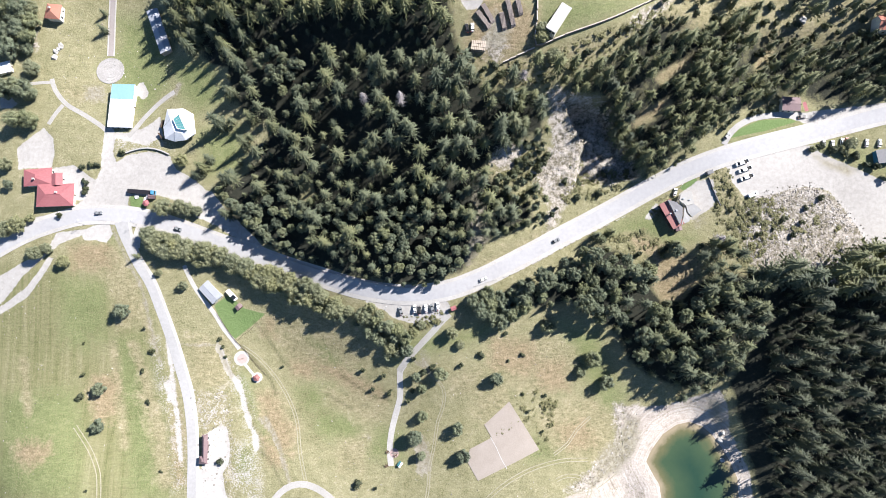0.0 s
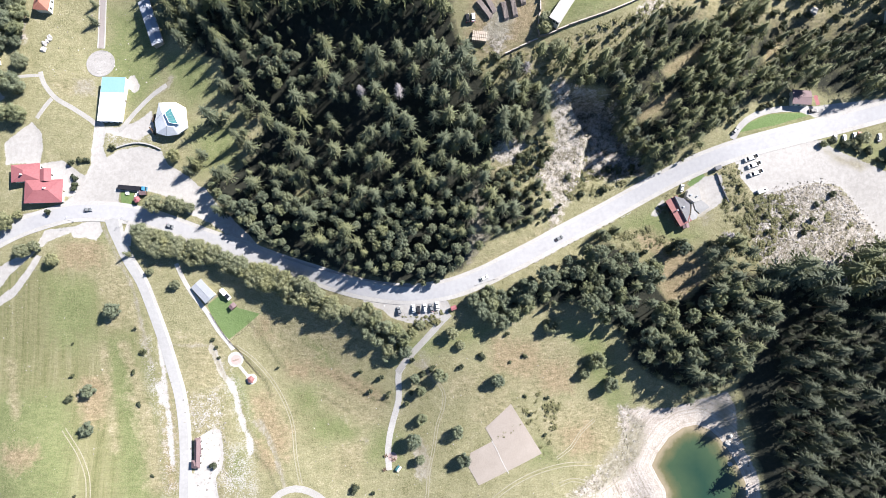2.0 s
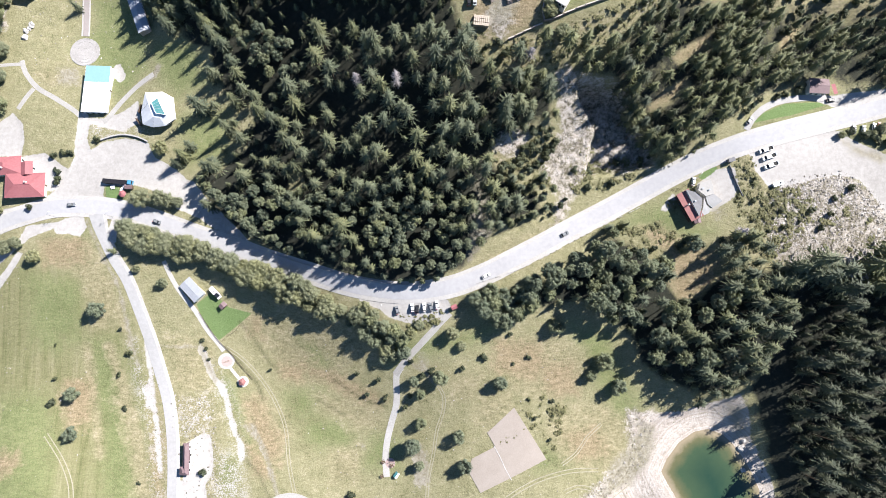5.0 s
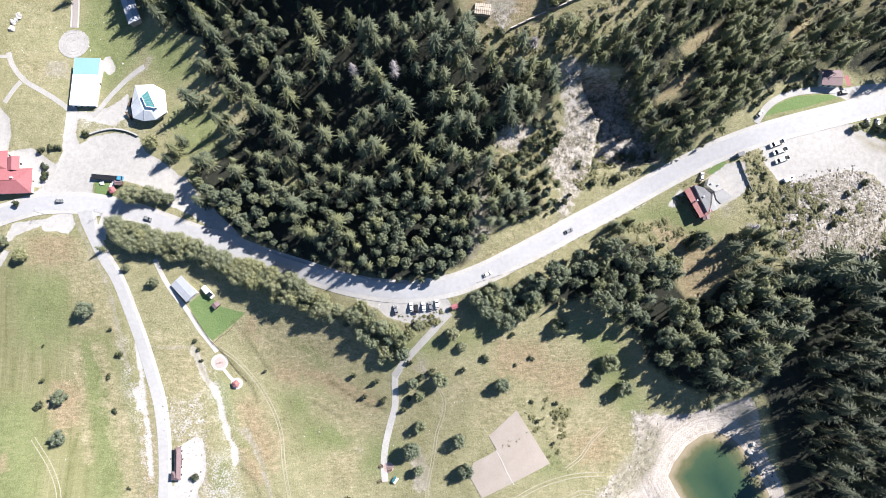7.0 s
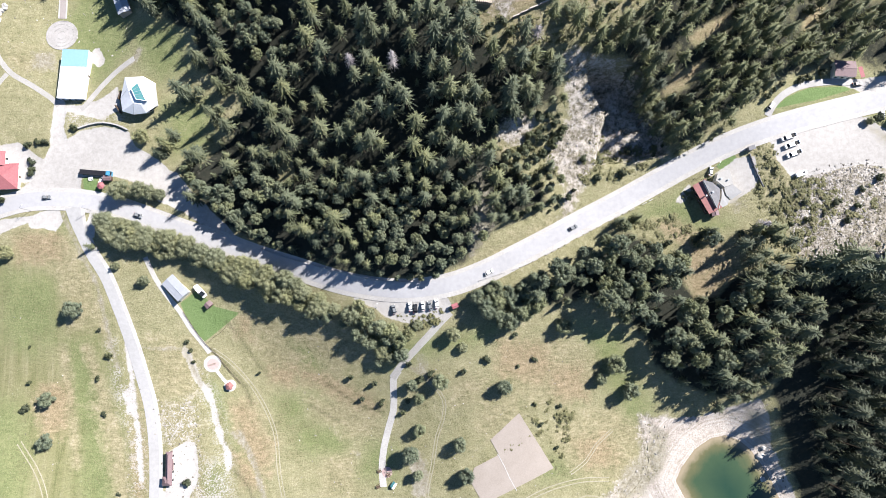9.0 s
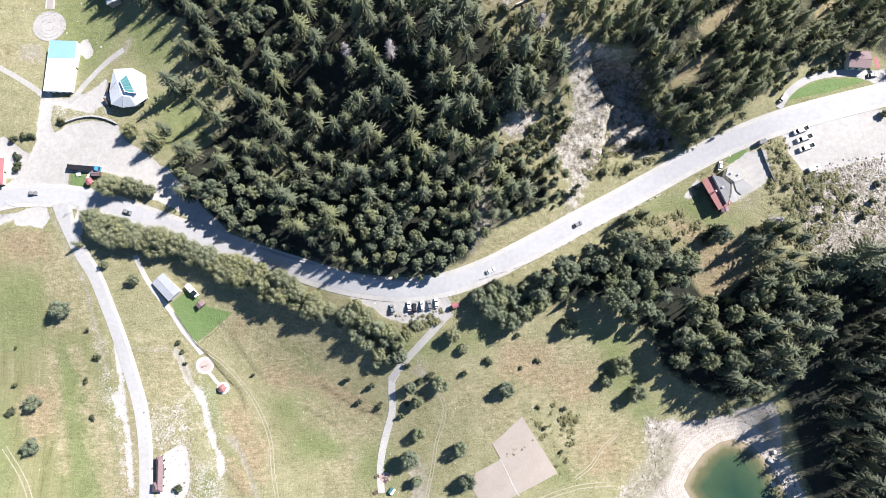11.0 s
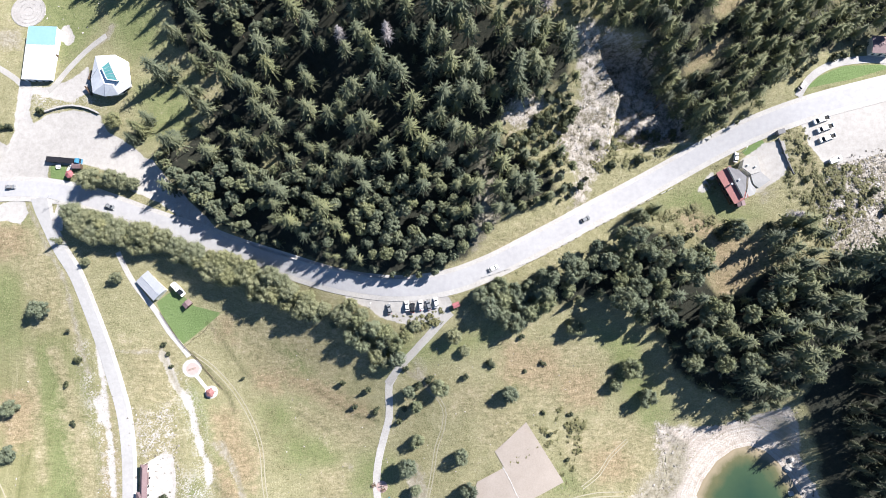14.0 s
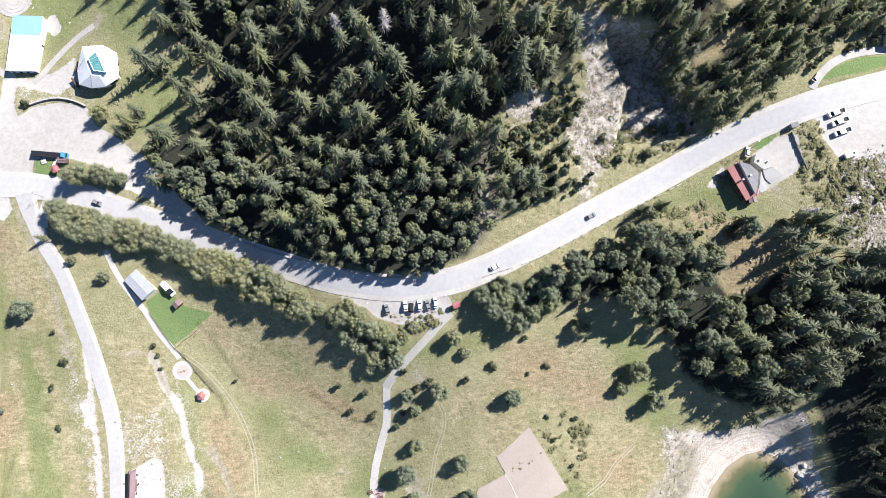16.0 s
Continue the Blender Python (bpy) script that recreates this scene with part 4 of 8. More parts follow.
# ---- trees ----
def spruce_shape(seed, h=20.0, r=4.0, levels=15, full=1.0, low=0.24):
    """Drooping boughs with side twigs, in whorls round a stem. Returns points and triangles."""
    g = np.random.default_rng(seed)
    V, F = [], []
    for lv in range(levels):
        s = lv / (levels - 1)
        z0 = h * (low + (0.98 - low) * s ** 0.95)
        reach = r * (1 - s) ** 0.52 * g.uniform(0.8, 1.15) + 0.5
        n = int(round((12 - 5 * s) * full))
        a0 = g.uniform(0, 6.28)
        for k in range(n):
            a = a0 + 6.283 * k / n + g.uniform(-0.28, 0.28)
            ln = reach * g.uniform(0.55, 1.25)
            d = np.array([math.cos(a), math.sin(a), 0])
            side = np.array([-d[1], d[0], 0])
            rise = 0.75 * (s - 0.3)
            zj = g.uniform(-0.4, 0.4)
            seg = 3
            sp = []
            for i in range(seg + 1):
                q = i / seg
                sp.append(d * ln * q + np.array([0, 0, z0 + zj + ln * (rise * q - 0.5 * q * q + 0.1 * q ** 4)]))
            for i in range(seg):
                q = (i + 0.4) / seg
                w = ln * (0.14 - 0.09 * q) * g.uniform(0.5, 1.3) + 0.12
                fw = d * ln / seg * g.uniform(0.7, 1.25)
                for sg in (-1, 1):
                    b = len(V)
                    V += [sp[i], sp[i + 1] * 0.8 + sp[i] * 0.2, sp[i] + fw + side * sg * w + np.array([0, 0, -0.3 * w])]
                    F.append((b, b + 1, b + 2) if sg > 0 else (b + 1, b, b + 2))
            b = len(V)
            wd = side * (0.05 * ln + 0.06)
            V += [sp[-2] - wd, sp[-2] + wd, sp[-1] + d * 0.18 * ln]
            F.append((b + 1, b, b + 2))
    sides = 9
    b = len(V)
    for s in (0.0, 0.25, 0.5, 0.75, 0.93):
        for k in range(sides):
            a = 6.283 * (k + 0.5 * (s * 4 % 2)) / sides
            q = r * 0.62 * (1 - s) ** 0.62 * g.uniform(0.6, 1.2)
            V.append(np.array([q * math.cos(a), q * math.sin(a), h * (low - 0.02 + (0.96 - low) * s) + g.uniform(-0.5, 0.5)]))
    for i in range(4):
        for k in range(sides):
            p, n = b + i * sides + k, b + i * sides + (k + 1) % sides
            F += [(p, n, n + sides), (p, n + sides, p + sides)]
    b = len(V)
    for k in range(4):
        V.append(np.array([0.25 * math.cos(k * 1.57), 0.25 * math.sin(k * 1.57), h * 0.96]))
    V.append(np.array([0, 0, h * 1.03]))
    F += [(b + k, b + (k + 1) % 4, b + 4) for k in range(4)]
    return np.array(V), np.array(F)


def stem_shape(h, r, sides=6, lean=0.0):
    V, F = [], []
    for i, (z, q) in enumerate(((-1.2, 1.25), (0.15 * h, 0.9), (0.6 * h, 0.5), (h, 0.08))):
        for k in range(sides):
            V.append((q * r * math.cos(6.283 * k / sides) + lean * z, q * r * math.sin(6.283 * k / sides), z))
    for i in range(3):
        for k in range(sides):
            F.append((i * sides + k, i * sides + (k + 1) % sides, (i + 1) * sides + (k + 1) % sides, (i + 1) * sides + k))
    return np.array(V), F


def leaf_shape(seed, h, r, lobes, leaves, size, low=0.25, puff=0.34):
    """A crown of leaf clumps gathered on uneven lobes, and the limbs' ends."""
    g = np.random.default_rng(seed)
    V, F, ends = [], [], []
    for k in range(lobes):
        a, q = g.uniform(0, 6.28), math.sqrt(g.uniform(0, 1)) * (0.95 - 0.9 * puff)
        c = np.array([r * q * math.cos(a), r * q * math.sin(a), h * g.uniform(low + 0.12, 0.95 - 0.4 * q)])
        lr = r * puff * g.uniform(0.85, 1.5)
        ends.append(c)
        b = len(V)
        for z, m in ((0.75, 4), (-0.2, 5), (-0.75, 3)):
            for i in range(m):
                f = 6.283 * i / m + a + z
                w = lr * 0.72 * math.sqrt(1 - z * z) * g.uniform(0.7, 1.15)
                V.append(c + np.array([w * math.cos(f), w * math.sin(f), lr * 0.7 * z]))
        V.append(c + np.array([0, 0, lr * 0.72]))
        for i in range(4):
            n = (i + 1) % 4
            F += [(b + i, b + n, b + 12), (b + i, b + 4 + i, b + n), (b + n, b + 4 + i, b + 4 + (i + 1) % 5)]
        F += [(b, b + 8, b + 4), (b + 4, b + 9, b + 5), (b + 5, b + 10, b + 6), (b + 6, b + 10, b + 7), (b + 7, b + 11, b + 8), (b + 8, b + 9, b + 4)]
        for j in range(leaves // lobes):
            n = g.normal(size=3)
            n /= np.linalg.norm(n)
            n[2] = abs(n[2]) if g.uniform() < 0.7 else n[2]
            p = c + n * lr * g.uniform(0.62, 1.28) * np.array([1, 1, 0.8])
            t = np.cross(n, g.normal(size=3))
            t /= np.linalg.norm(t)
            u = np.cross(n, t) + n * g.uniform(-0.5, 0.5)
            s = size * g.uniform(0.6, 1.4)
            b = len(V)
            V += [p - t * s, p + u * s * 0.7 + n * 0.15 * s, p + t * s, p - u * s * 0.7 - n * 0.2 * s]
            F += [(b, b + 2, b + 1), (b, b + 3, b + 2)]
    return np.array(V), np.array(F), ends


def limb_shape(h, r, ends):
    V, F = stem_shape(h * 0.8, r, 6)
    V, F = list(map(tuple, V)), list(F)
    for c in ends:
        a = np.array([0, 0, max(0.2 * h, c[2] * 0.55)])
        s = np.cross(c - a, (0.3, 0.2, 1))
        s = s / (np.linalg.norm(s) + 1e-6)
        u = np.cross(c - a, s)
        u = u / (np.linalg.norm(u) + 1e-6)
        b = len(V)
        for q, w in ((a, 0.4 * r), (c, 0.1 * r)):
            for k in range(4):
                V.append(tuple(q + w * (math.cos(1.57 * k) * s + math.sin(1.57 * k) * u)))
        F += [(b + k, b + (k + 1) % 4, b + 4 + (k + 1) % 4, b + 4 + k) for k in range(4)]
    return V, F


def child(name, parent, verts, faces, mat, label="", smooth_shade=False):
    ob = mesh_object(name, verts, faces, mat, smooth_shade)
    ob.parent = parent
    if label:
        tagged(ob, label)
    return ob


def make_tree(name, label, crown, trunk, crown_mat, bark, group, category="tree"):
    root = new(name)
    tagged(root, label, category, group)
    child("trunk", root, *trunk, bark)
    child("crown", root, *crown, crown_mat)
    return root


SPRUCE = [spruce_shape(11, 21, 4.3, 10, 0.9, 0.46), spruce_shape(12, 23, 3.9, 11, 0.9, 0.5), spruce_shape(13, 20, 4.6, 9, 1.0, 0.42), spruce_shape(14, 24, 3.7, 11, 0.85, 0.5), spruce_shape(15, 18, 4.4, 9, 1.0, 0.42), spruce_shape(16, 22, 3.4, 10, 0.85, 0.48), spruce_shape(17, 21, 4.1, 9, 0.9, 0.46)]
SKIRT = [spruce_shape(18, 21, 4.4, 15, 1.05, 0.08), spruce_shape(19, 22, 4.0, 16, 1.0, 0.1), spruce_shape(20, 20, 4.6, 14, 1.05, 0.08)]
BROAD = [leaf_shape(21, 9.0, 4.7, 60, 7200, 0.16, 0.12, 0.22), leaf_shape(22, 8.4, 5.0, 64, 7600, 0.16, 0.12, 0.22), leaf_shape(23, 9.6, 4.4, 56, 6800, 0.16, 0.12, 0.22)]
BUSH = [leaf_shape(31, 2.6, 2.0, 6, 330, 0.26, 0.0), leaf_shape(32, 2.2, 2.3, 7, 360, 0.26, 0.0), leaf_shape(33, 3.4, 1.9, 6, 330, 0.26, 0.0)]
TALL = [spruce_shape(71, 29, 4.1, 9, 1.0, 0.62), spruce_shape(72, 31, 3.9, 9, 1.0, 0.64), spruce_shape(73, 28, 4.4, 8, 1.0, 0.6), spruce_shape(74, 30, 3.7, 9, 1.0, 0.64)]
spruce_things = [make_tree("spruce", "dark green spruce with drooping boughs in the forest", s, stem_shape(18, 0.3), M["needles"], M["bark"], "spruces of the forest") for s in SPRUCE]
skirt_things = [make_tree("spruce", "green spruce with boughs down to the grass", s, stem_shape(18, 0.3), M["needles"], M["bark"], "spruces at the forest edge") for s in SKIRT]
broad_things = [make_tree("broadleaf_tree", "olive green broadleaf tree in the row by the road", s[:2], limb_shape(s[2][0][2] + 3, 0.3, s[2]), M["leaves"], M["bark"], "broadleaf trees by the road") for s in BROAD]
bush_things = [make_tree("bush", "grey-green rounded bush on the meadow", s[:2], limb_shape(2.2, 0.1, s[2]), M["bush"], M["bark"], "bushes on the meadow", "bush") for s in BUSH]
LONE = [leaf_shape(51, 8.5, 3.7, 46, 4600, 0.165, 0.02, 0.25), leaf_shape(52, 8.0, 3.9, 50, 4800, 0.165, 0.02, 0.25)]
lone_things = [make_tree("round_tree", "blue-green tree with a dense round crown on the meadow", s[:2], limb_shape(6, 0.25, s[2]), M["pine"], M["bark"], "round trees on the meadow") for s in LONE]
EDGE = [spruce_shape(75, 28, 4.4, 17, 1.0, 0.1), spruce_shape(76, 30, 4.1, 18, 1.0, 0.12)]
edge_things = [make_tree("tall_spruce", "tall dark spruce with shade-toned boughs down to the lake bank", s, stem_shape(26, 0.36), M["shade_needles"], M["bark"], "tall spruces on the bank") for s in EDGE]
tall_things = [make_tree("tall_spruce", "tall dark spruce with a narrow shade-toned crown beyond the lake", s, stem_shape(27, 0.36), M["shade_needles"], M["bark"], "tall spruces by the lake and cliff") for s in TALL]
HIGH = [spruce_shape(91, 21, 4.2, 8, 1.15, 0.56), spruce_shape(92, 22, 3.9, 8, 1.1, 0.58), spruce_shape(93, 20, 4.5, 8, 1.2, 0.54), spruce_shape(94, 23, 3.7, 9, 1.1, 0.58)]
high_things = [make_tree("spruce", "dark green spruce with a high crown above the lake", s, stem_shape(18, 0.3), M["needles"], M["bark"], "spruces between road and lake") for s in HIGH]
used = {}


def put(kinds, key, x, y, size=1.0, turn=None):
    """Stands a tree on the land: the first of a kind is the made one, the next are copies."""
    i = int(rng.integers(len(kinds)))
    m = pose(x, y, z_at(x, y) - 0.1, 0, 0, rng.uniform(0, 360) if turn is None else turn) @ Matrix.Diagonal((size * rng.uniform(0.92, 1.08), size * rng.uniform(0.92, 1.08), size * rng.uniform(0.9, 1.15), 1))
    ob = kinds[i]
    if (key, i) not in used:
        used[key, i] = ob
    else:
        base = used[key, i]
        keep = base.matrix_basis.copy()
        base.matrix_basis = Matrix.Identity(4)
        ob = copy_thing(base, Matrix.Identity(4))
        base.matrix_basis = keep
    ob.matrix_basis = m
    return ob


def scatter(poly, gap, avoid=(), placed=None):
    """Places with at least a gap between them inside an outline."""
    p = np.array(poly)
    lo, hi = p.min(0), p.max(0)
    n = int((hi[0] - lo[0]) * (hi[1] - lo[1]) / gap ** 2 * 7)
    q = lo + rng.uniform(size=(n, 2)) * (hi - lo)
    ok = outline_distance(p, q[:, 0], q[:, 1]) < 0
    for o in avoid:
        ok &= outline_distance(o, q[:, 0], q[:, 1]) > 0
    out = [] if placed is None else placed
    kept = []
    cells = {}
    for a in out:
        cells.setdefault((int(a[0] // gap), int(a[1] // gap)), []).append(a)
    for a in q[ok]:
        c = (int(a[0] // gap), int(a[1] // gap))
        if all((a[0] - b[0]) ** 2 + (a[1] - b[1]) ** 2 > gap * gap for i in (-1, 0, 1) for j in (-1, 0, 1) for b in cells.get((c[0] + i, c[1] + j), ())):
            cells.setdefault(c, []).append(a)
            kept.append(a)
    return kept


def woods(name, label, places, shapes, sizes, mat, slim=1.0):
    """Trees that nobody would count, as one mesh."""
    Vs, Fs, n = [], [], 0
    for (x, y), k in zip(places, sizes):
        V, F = shapes[int(rng.integers(len(shapes)))]
        a = rng.uniform(0, 6.28)
        R = np.array([[math.cos(a), -math.sin(a), 0], [math.sin(a), math.cos(a), 0], [0, 0, rng.uniform(0.9, 1.15)]]) * k
        Vs.append((V * np.array([slim, slim, 1.0])) @ R.T + np.array([x, y, z_at(x, y) - 0.1]))
        Fs.append(F + n)
        n += len(V)
    V, F = np.concatenate(Vs), np.concatenate(Fs)
    me = bpy.data.meshes.new(name)
    me.vertices.add(len(V))
    me.vertices.foreach_set("co", V.ravel())
    me.loops.add(F.size)
    me.loops.foreach_set("vertex_index", F.ravel().astype(np.int32))
    me.polygons.add(len(F))
    me.polygons.foreach_set("loop_start", np.arange(len(F)) * 3)
    me.update(calc_edges=True)
    me.materials.append(mat)
    return tagged(new(name, me), label, "forest", kind="stuff")


PINE = [leaf_shape(41, 18, 4.3, 84, 5000, 0.19, 0.36, 0.15), leaf_shape(42, 17, 4.6, 92, 5200, 0.19, 0.36, 0.15), leaf_shape(43, 19, 4.0, 80, 4800, 0.19, 0.36, 0.15), leaf_shape(44, 18, 4.4, 70, 4800, 0.19, 0.4, 0.17)]
pine_things = [make_tree("pine", "blue-green pine with a clumped rounded crown", s[:2], limb_shape(15, 0.3, s[2]), M["pine"], M["bark"], "pines of the forest") for s in PINE]
# spruces of the hill above the road: foot and size
HILL_SPRUCES = []
HILL_SPRUCES.append([(-111.1, 136.2, 0.8), (-106.7, 127.6, 0.8), (-104.7, 122.5, 0.8), (-102.3, 114.8, 0.8), (-96.2, 111.4, 0.7), (-120.4, 122.2, 0.5), (-118.5, 108.1, 0.6), (-60.4, 137.4, 1), (-58.4, 132.5, 0.8), (-62, 124.8, 1), (-54, 117.6, 1), (-55.2, 111.7, 0.8), (-45.9, 126, 0.7), (-42.3, 134.2, 0.9), (-35.4, 125.7, 1), (-76.1, 112, 1.1), (-67.5, 111.5, 0.9), (-72.8, 103.6, 1), (-86.9, 111, 0.5), (-59.5, 103.7, 0.6), (-56.4, 99.1, 0.5), (-93.5, 101.9, 0.9), (-49.4, 110.8, 0.6), (-38.8, 105.6, 0.9)])
HILL_SPRUCES.append([(-31.5, 125.3, 1.1), (-34.8, 119.8, 0.9), (-29.4, 121, 0.8), (-24.8, 121.2, 0.7), (-22.2, 129.2, 0.8), (-34, 112.9, 0.8), (-28.5, 105.9, 1), (-24.9, 100.2, 1), (-33.4, 105, 0.6), (-18.6, 96, 1), (-13.6, 117.1, 1), (-10, 125.2, 0.9), (-16.9, 125.7, 0.8), (-3, 116.4, 1.1), (-0.6, 124.2, 1), (1.7, 120.5, 0.9), (-5.3, 127.7, 0.9), (8.5, 121.3, 1.1), (7.5, 114.4, 1), (13.4, 117.5, 0.9), (-11.5, 108.9, 0.8), (-4.2, 108, 0.9), (0.8, 104.3, 0.9), (-5.5, 105.1, 0.7), (3.1, 113.4, 0.9), (6.5, 111.1, 0.8), (10.3, 107.2, 0.9)])
HILL_SPRUCES.append([(-4, 97.4, 1), (3.1, 96.6, 1.1), (11.4, 100.9, 0.8), (14.2, 95.3, 1), (9, 94.9, 0.9), (24.4, 105.5, 0.9), (21.3, 111.1, 0.8), (29.5, 96.2, 1.1), (33.9, 108.1, 1), (34.9, 118.4, 0.9), (37.3, 96, 0.9), (10.9, 126, 0.9), (-92.2, 101.6, 1), (-85, 97.6, 0.9), (-79.4, 95, 0.9), (-72.6, 93.8, 0.8), (-79.9, 89.3, 1), (-73.2, 83.5, 1), (-68.8, 79.3, 0.8), (-107.7, 98.5, 0.7), (-103.3, 90.2, 0.9), (-65.1, 96.9, 0.6), (-64.9, 91.2, 0.5), (-64.5, 80.8, 0.5), (-55.6, 96, 0.8), (-56.2, 85.1, 0.9), (-56.4, 78.2, 0.6), (-59.3, 73.8, 0.6)])
HILL_SPRUCES.append([(-46.3, 81.7, 0.9), (-37.9, 89.2, 0.9), (-41.3, 84.3, 0.8), (-37, 77.4, 0.9), (-90.6, 77.5, 0.7), (-83.5, 75.9, 0.9), (-78.9, 73, 0.9), (-74.5, 74.6, 0.8), (-88.7, 70.1, 0.8), (-102.2, 70.7, 0.8), (-115.7, 74.6, 0.9), (-48.9, 67.9, 1), (-41.2, 62.7, 1), (-36.3, 62.2, 0.8), (-51.4, 59.6, 0.7), (-45.7, 57.6, 0.8), (-63.2, 64.8, 0.8), (-56, 69.8, 0.6), (-35.5, 91.3, 0.9), (-27.4, 91.1, 1), (-22.8, 90.3, 0.9), (-16.2, 93.6, 1), (-11.7, 83.6, 1), (0.7, 86, 1.1), (8, 87.2, 1.1), (12, 86.4, 0.9), (5.7, 83.6, 0.8), (-0.7, 83.1, 0.7), (15.6, 83.3, 0.7), (21.6, 88.9, 0.9)])
HILL_SPRUCES.append([(29.7, 92.1, 1.1), (18.9, 94.8, 0.8), (-31.5, 77.6, 1), (-36.3, 75.5, 0.8), (-28.2, 76.3, 0.8), (-12.8, 73.5, 1), (-7.9, 69.4, 1.1), (-4.2, 77.9, 0.8), (-0.5, 79.1, 0.8), (4.4, 74.5, 1), (9.4, 71.2, 1), (-23.1, 68.5, 0.9), (-15.7, 65.2, 0.8), (-12, 65.7, 0.7), (-4.3, 65.8, 0.9), (-0.5, 67, 0.9), (-21.9, 62.5, 0.9), (-14.6, 60.9, 0.7), (-34.5, 61.2, 1), (-32.5, 58.4, 0.8), (-8.1, 57.5, 0.9), (2, 62, 0.7), (13.4, 65.3, 0.8), (22, 74.3, 0.9), (20.8, 68.5, 0.9), (24.4, 61.6, 1.1), (16, 73, 0.7)])
HILL_SPRUCES.append([(-71.8, 54.1, 1), (-68.3, 51.8, 0.9), (-71.2, 46.8, 0.9), (-64.9, 39.6, 1.1), (-61.9, 37.6, 0.9), (-59.3, 33.7, 0.9), (-55, 29.5, 1), (-50.1, 26.1, 0.9), (-46.1, 24.8, 0.9), (-42.6, 21.3, 0.8), (-49.2, 43.2, 1), (-44.5, 37.2, 0.9), (-41.3, 32.5, 0.7), (-38.4, 26.1, 0.8), (-44, 58.4, 0.9), (-32.1, 52.6, 1), (-8.1, 52.2, 1), (5.9, 53.5, 0.7), (14.4, 51.9, 1.1), (23.4, 51.2, 1), (30, 54.1, 0.9), (9.7, 42.1, 0.8), (14.8, 43.4, 0.8), (22.7, 43.8, 0.7), (28, 43.8, 0.7), (-35.6, 23.3, 0.9), (36.2, 56, 0.9), (37.8, 52.7, 0.8)])
HILL_PINES = []
HILL_PINES.append([(-104.9, 143, 1), (-97.9, 140.3, 1), (-92.1, 142.6, 1), (-86.7, 138.6, 1), (-81.2, 136, 1), (-77, 134.8, 0.9), (-101.6, 137.6, 0.9), (-94.1, 133.6, 1), (-87, 132.9, 1), (-90.1, 128.3, 1), (-83.2, 129.6, 0.9), (-96.5, 128.5, 0.9), (-88.2, 122.8, 0.9), (-79.6, 121.8, 0.9), (-73.8, 122.2, 0.9), (-70, 123.6, 0.8), (-97, 63, 1), (-88.6, 65, 1), (-82.9, 62.1, 1), (-102.7, 59.2, 0.9), (-118.7, 62.3, 0.9), (-114.5, 58.1, 0.9), (-106.5, 59, 1), (-102.7, 56.3, 0.9), (-108.6, 51.3, 0.9), (-103.4, 52.9, 0.8), (-97.4, 48.4, 0.9), (-92, 50.9, 0.9), (-89.1, 45.6, 0.9), (-98.2, 42.1, 0.8)])
HILL_PINES.append([(-92.7, 39.3, 0.8), (-87, 39.2, 0.8), (-81.9, 33.6, 0.8), (-79.1, 34.6, 0.5), (-93.9, 57.3, 1), (-86.9, 55.7, 1), (-82.7, 58.2, 1), (-79, 55.8, 0.9), (-36.8, 41.3, 1), (-31.5, 43.7, 1), (-23.7, 46.1, 1), (-21.1, 42.3, 1), (-16, 43.7, 0.9), (-13.4, 46.2, 0.9), (-5.7, 44.7, 0.9), (0.7, 44.6, 0.9), (4.6, 42.4, 0.9), (0.7, 37.6, 0.8), (-1.9, 40.4, 0.7), (-21.2, 37.3, 1), (-29, 36.1, 1), (-34.2, 36.2, 1), (-23.8, 32.3, 1), (-18.8, 32.4, 0.9), (-12.2, 34.9, 0.9), (-9.7, 31.1, 0.9)])
HILL_PINES.append([(-3.2, 31, 0.9), (2, 29.7, 0.9), (7.1, 34.6, 1), (12.4, 34.8, 0.9), (19, 36.3, 0.8), (8.5, 28.4, 0.9), (-23.9, 25.9, 1), (-17.4, 24.6, 1), (-11, 22.1, 0.9), (-5.8, 24.7, 0.9), (-0.6, 23.4, 0.9), (-3.2, 18.3, 0.8), (-21.6, 17.1, 0.9), (-29.5, 19.7, 0.9), (4.6, 24.8, 0.8), (9.5, 63.8, 0.8), (-32.2, 30.3, 0.9), (-29.8, 25.3, 0.8), (-15.4, 17.5, 0.7), (-10.1, 16.9, 0.7)])
# spruces above the upper road
UPPER_SPRUCES = []
UPPER_SPRUCES.append([(46.7, 125.4, 1), (39.7, 111.3, 1), (39.3, 106.2, 0.9), (46.6, 111.3, 0.8), (49.5, 107.6, 0.8), (43, 100.8, 0.7), (52.3, 97.2, 0.7), (61.3, 112.7, 0.6), (55.8, 119.9, 0.5), (62.9, 119.5, 0.6), (73.6, 116.7, 0.8), (79.4, 119.8, 0.8), (83.3, 120.7, 0.6), (93.4, 126.7, 1.1), (92.2, 122.7, 0.9), (89.5, 113.1, 1), (92.9, 108.3, 1), (95.3, 102.2, 1), (97.2, 97.9, 1), (106.9, 123, 1), (109.1, 114.7, 0.8), (110.7, 129.3, 0.9), (102.3, 109.2, 0.8), (67.9, 114.6, 0.7)])
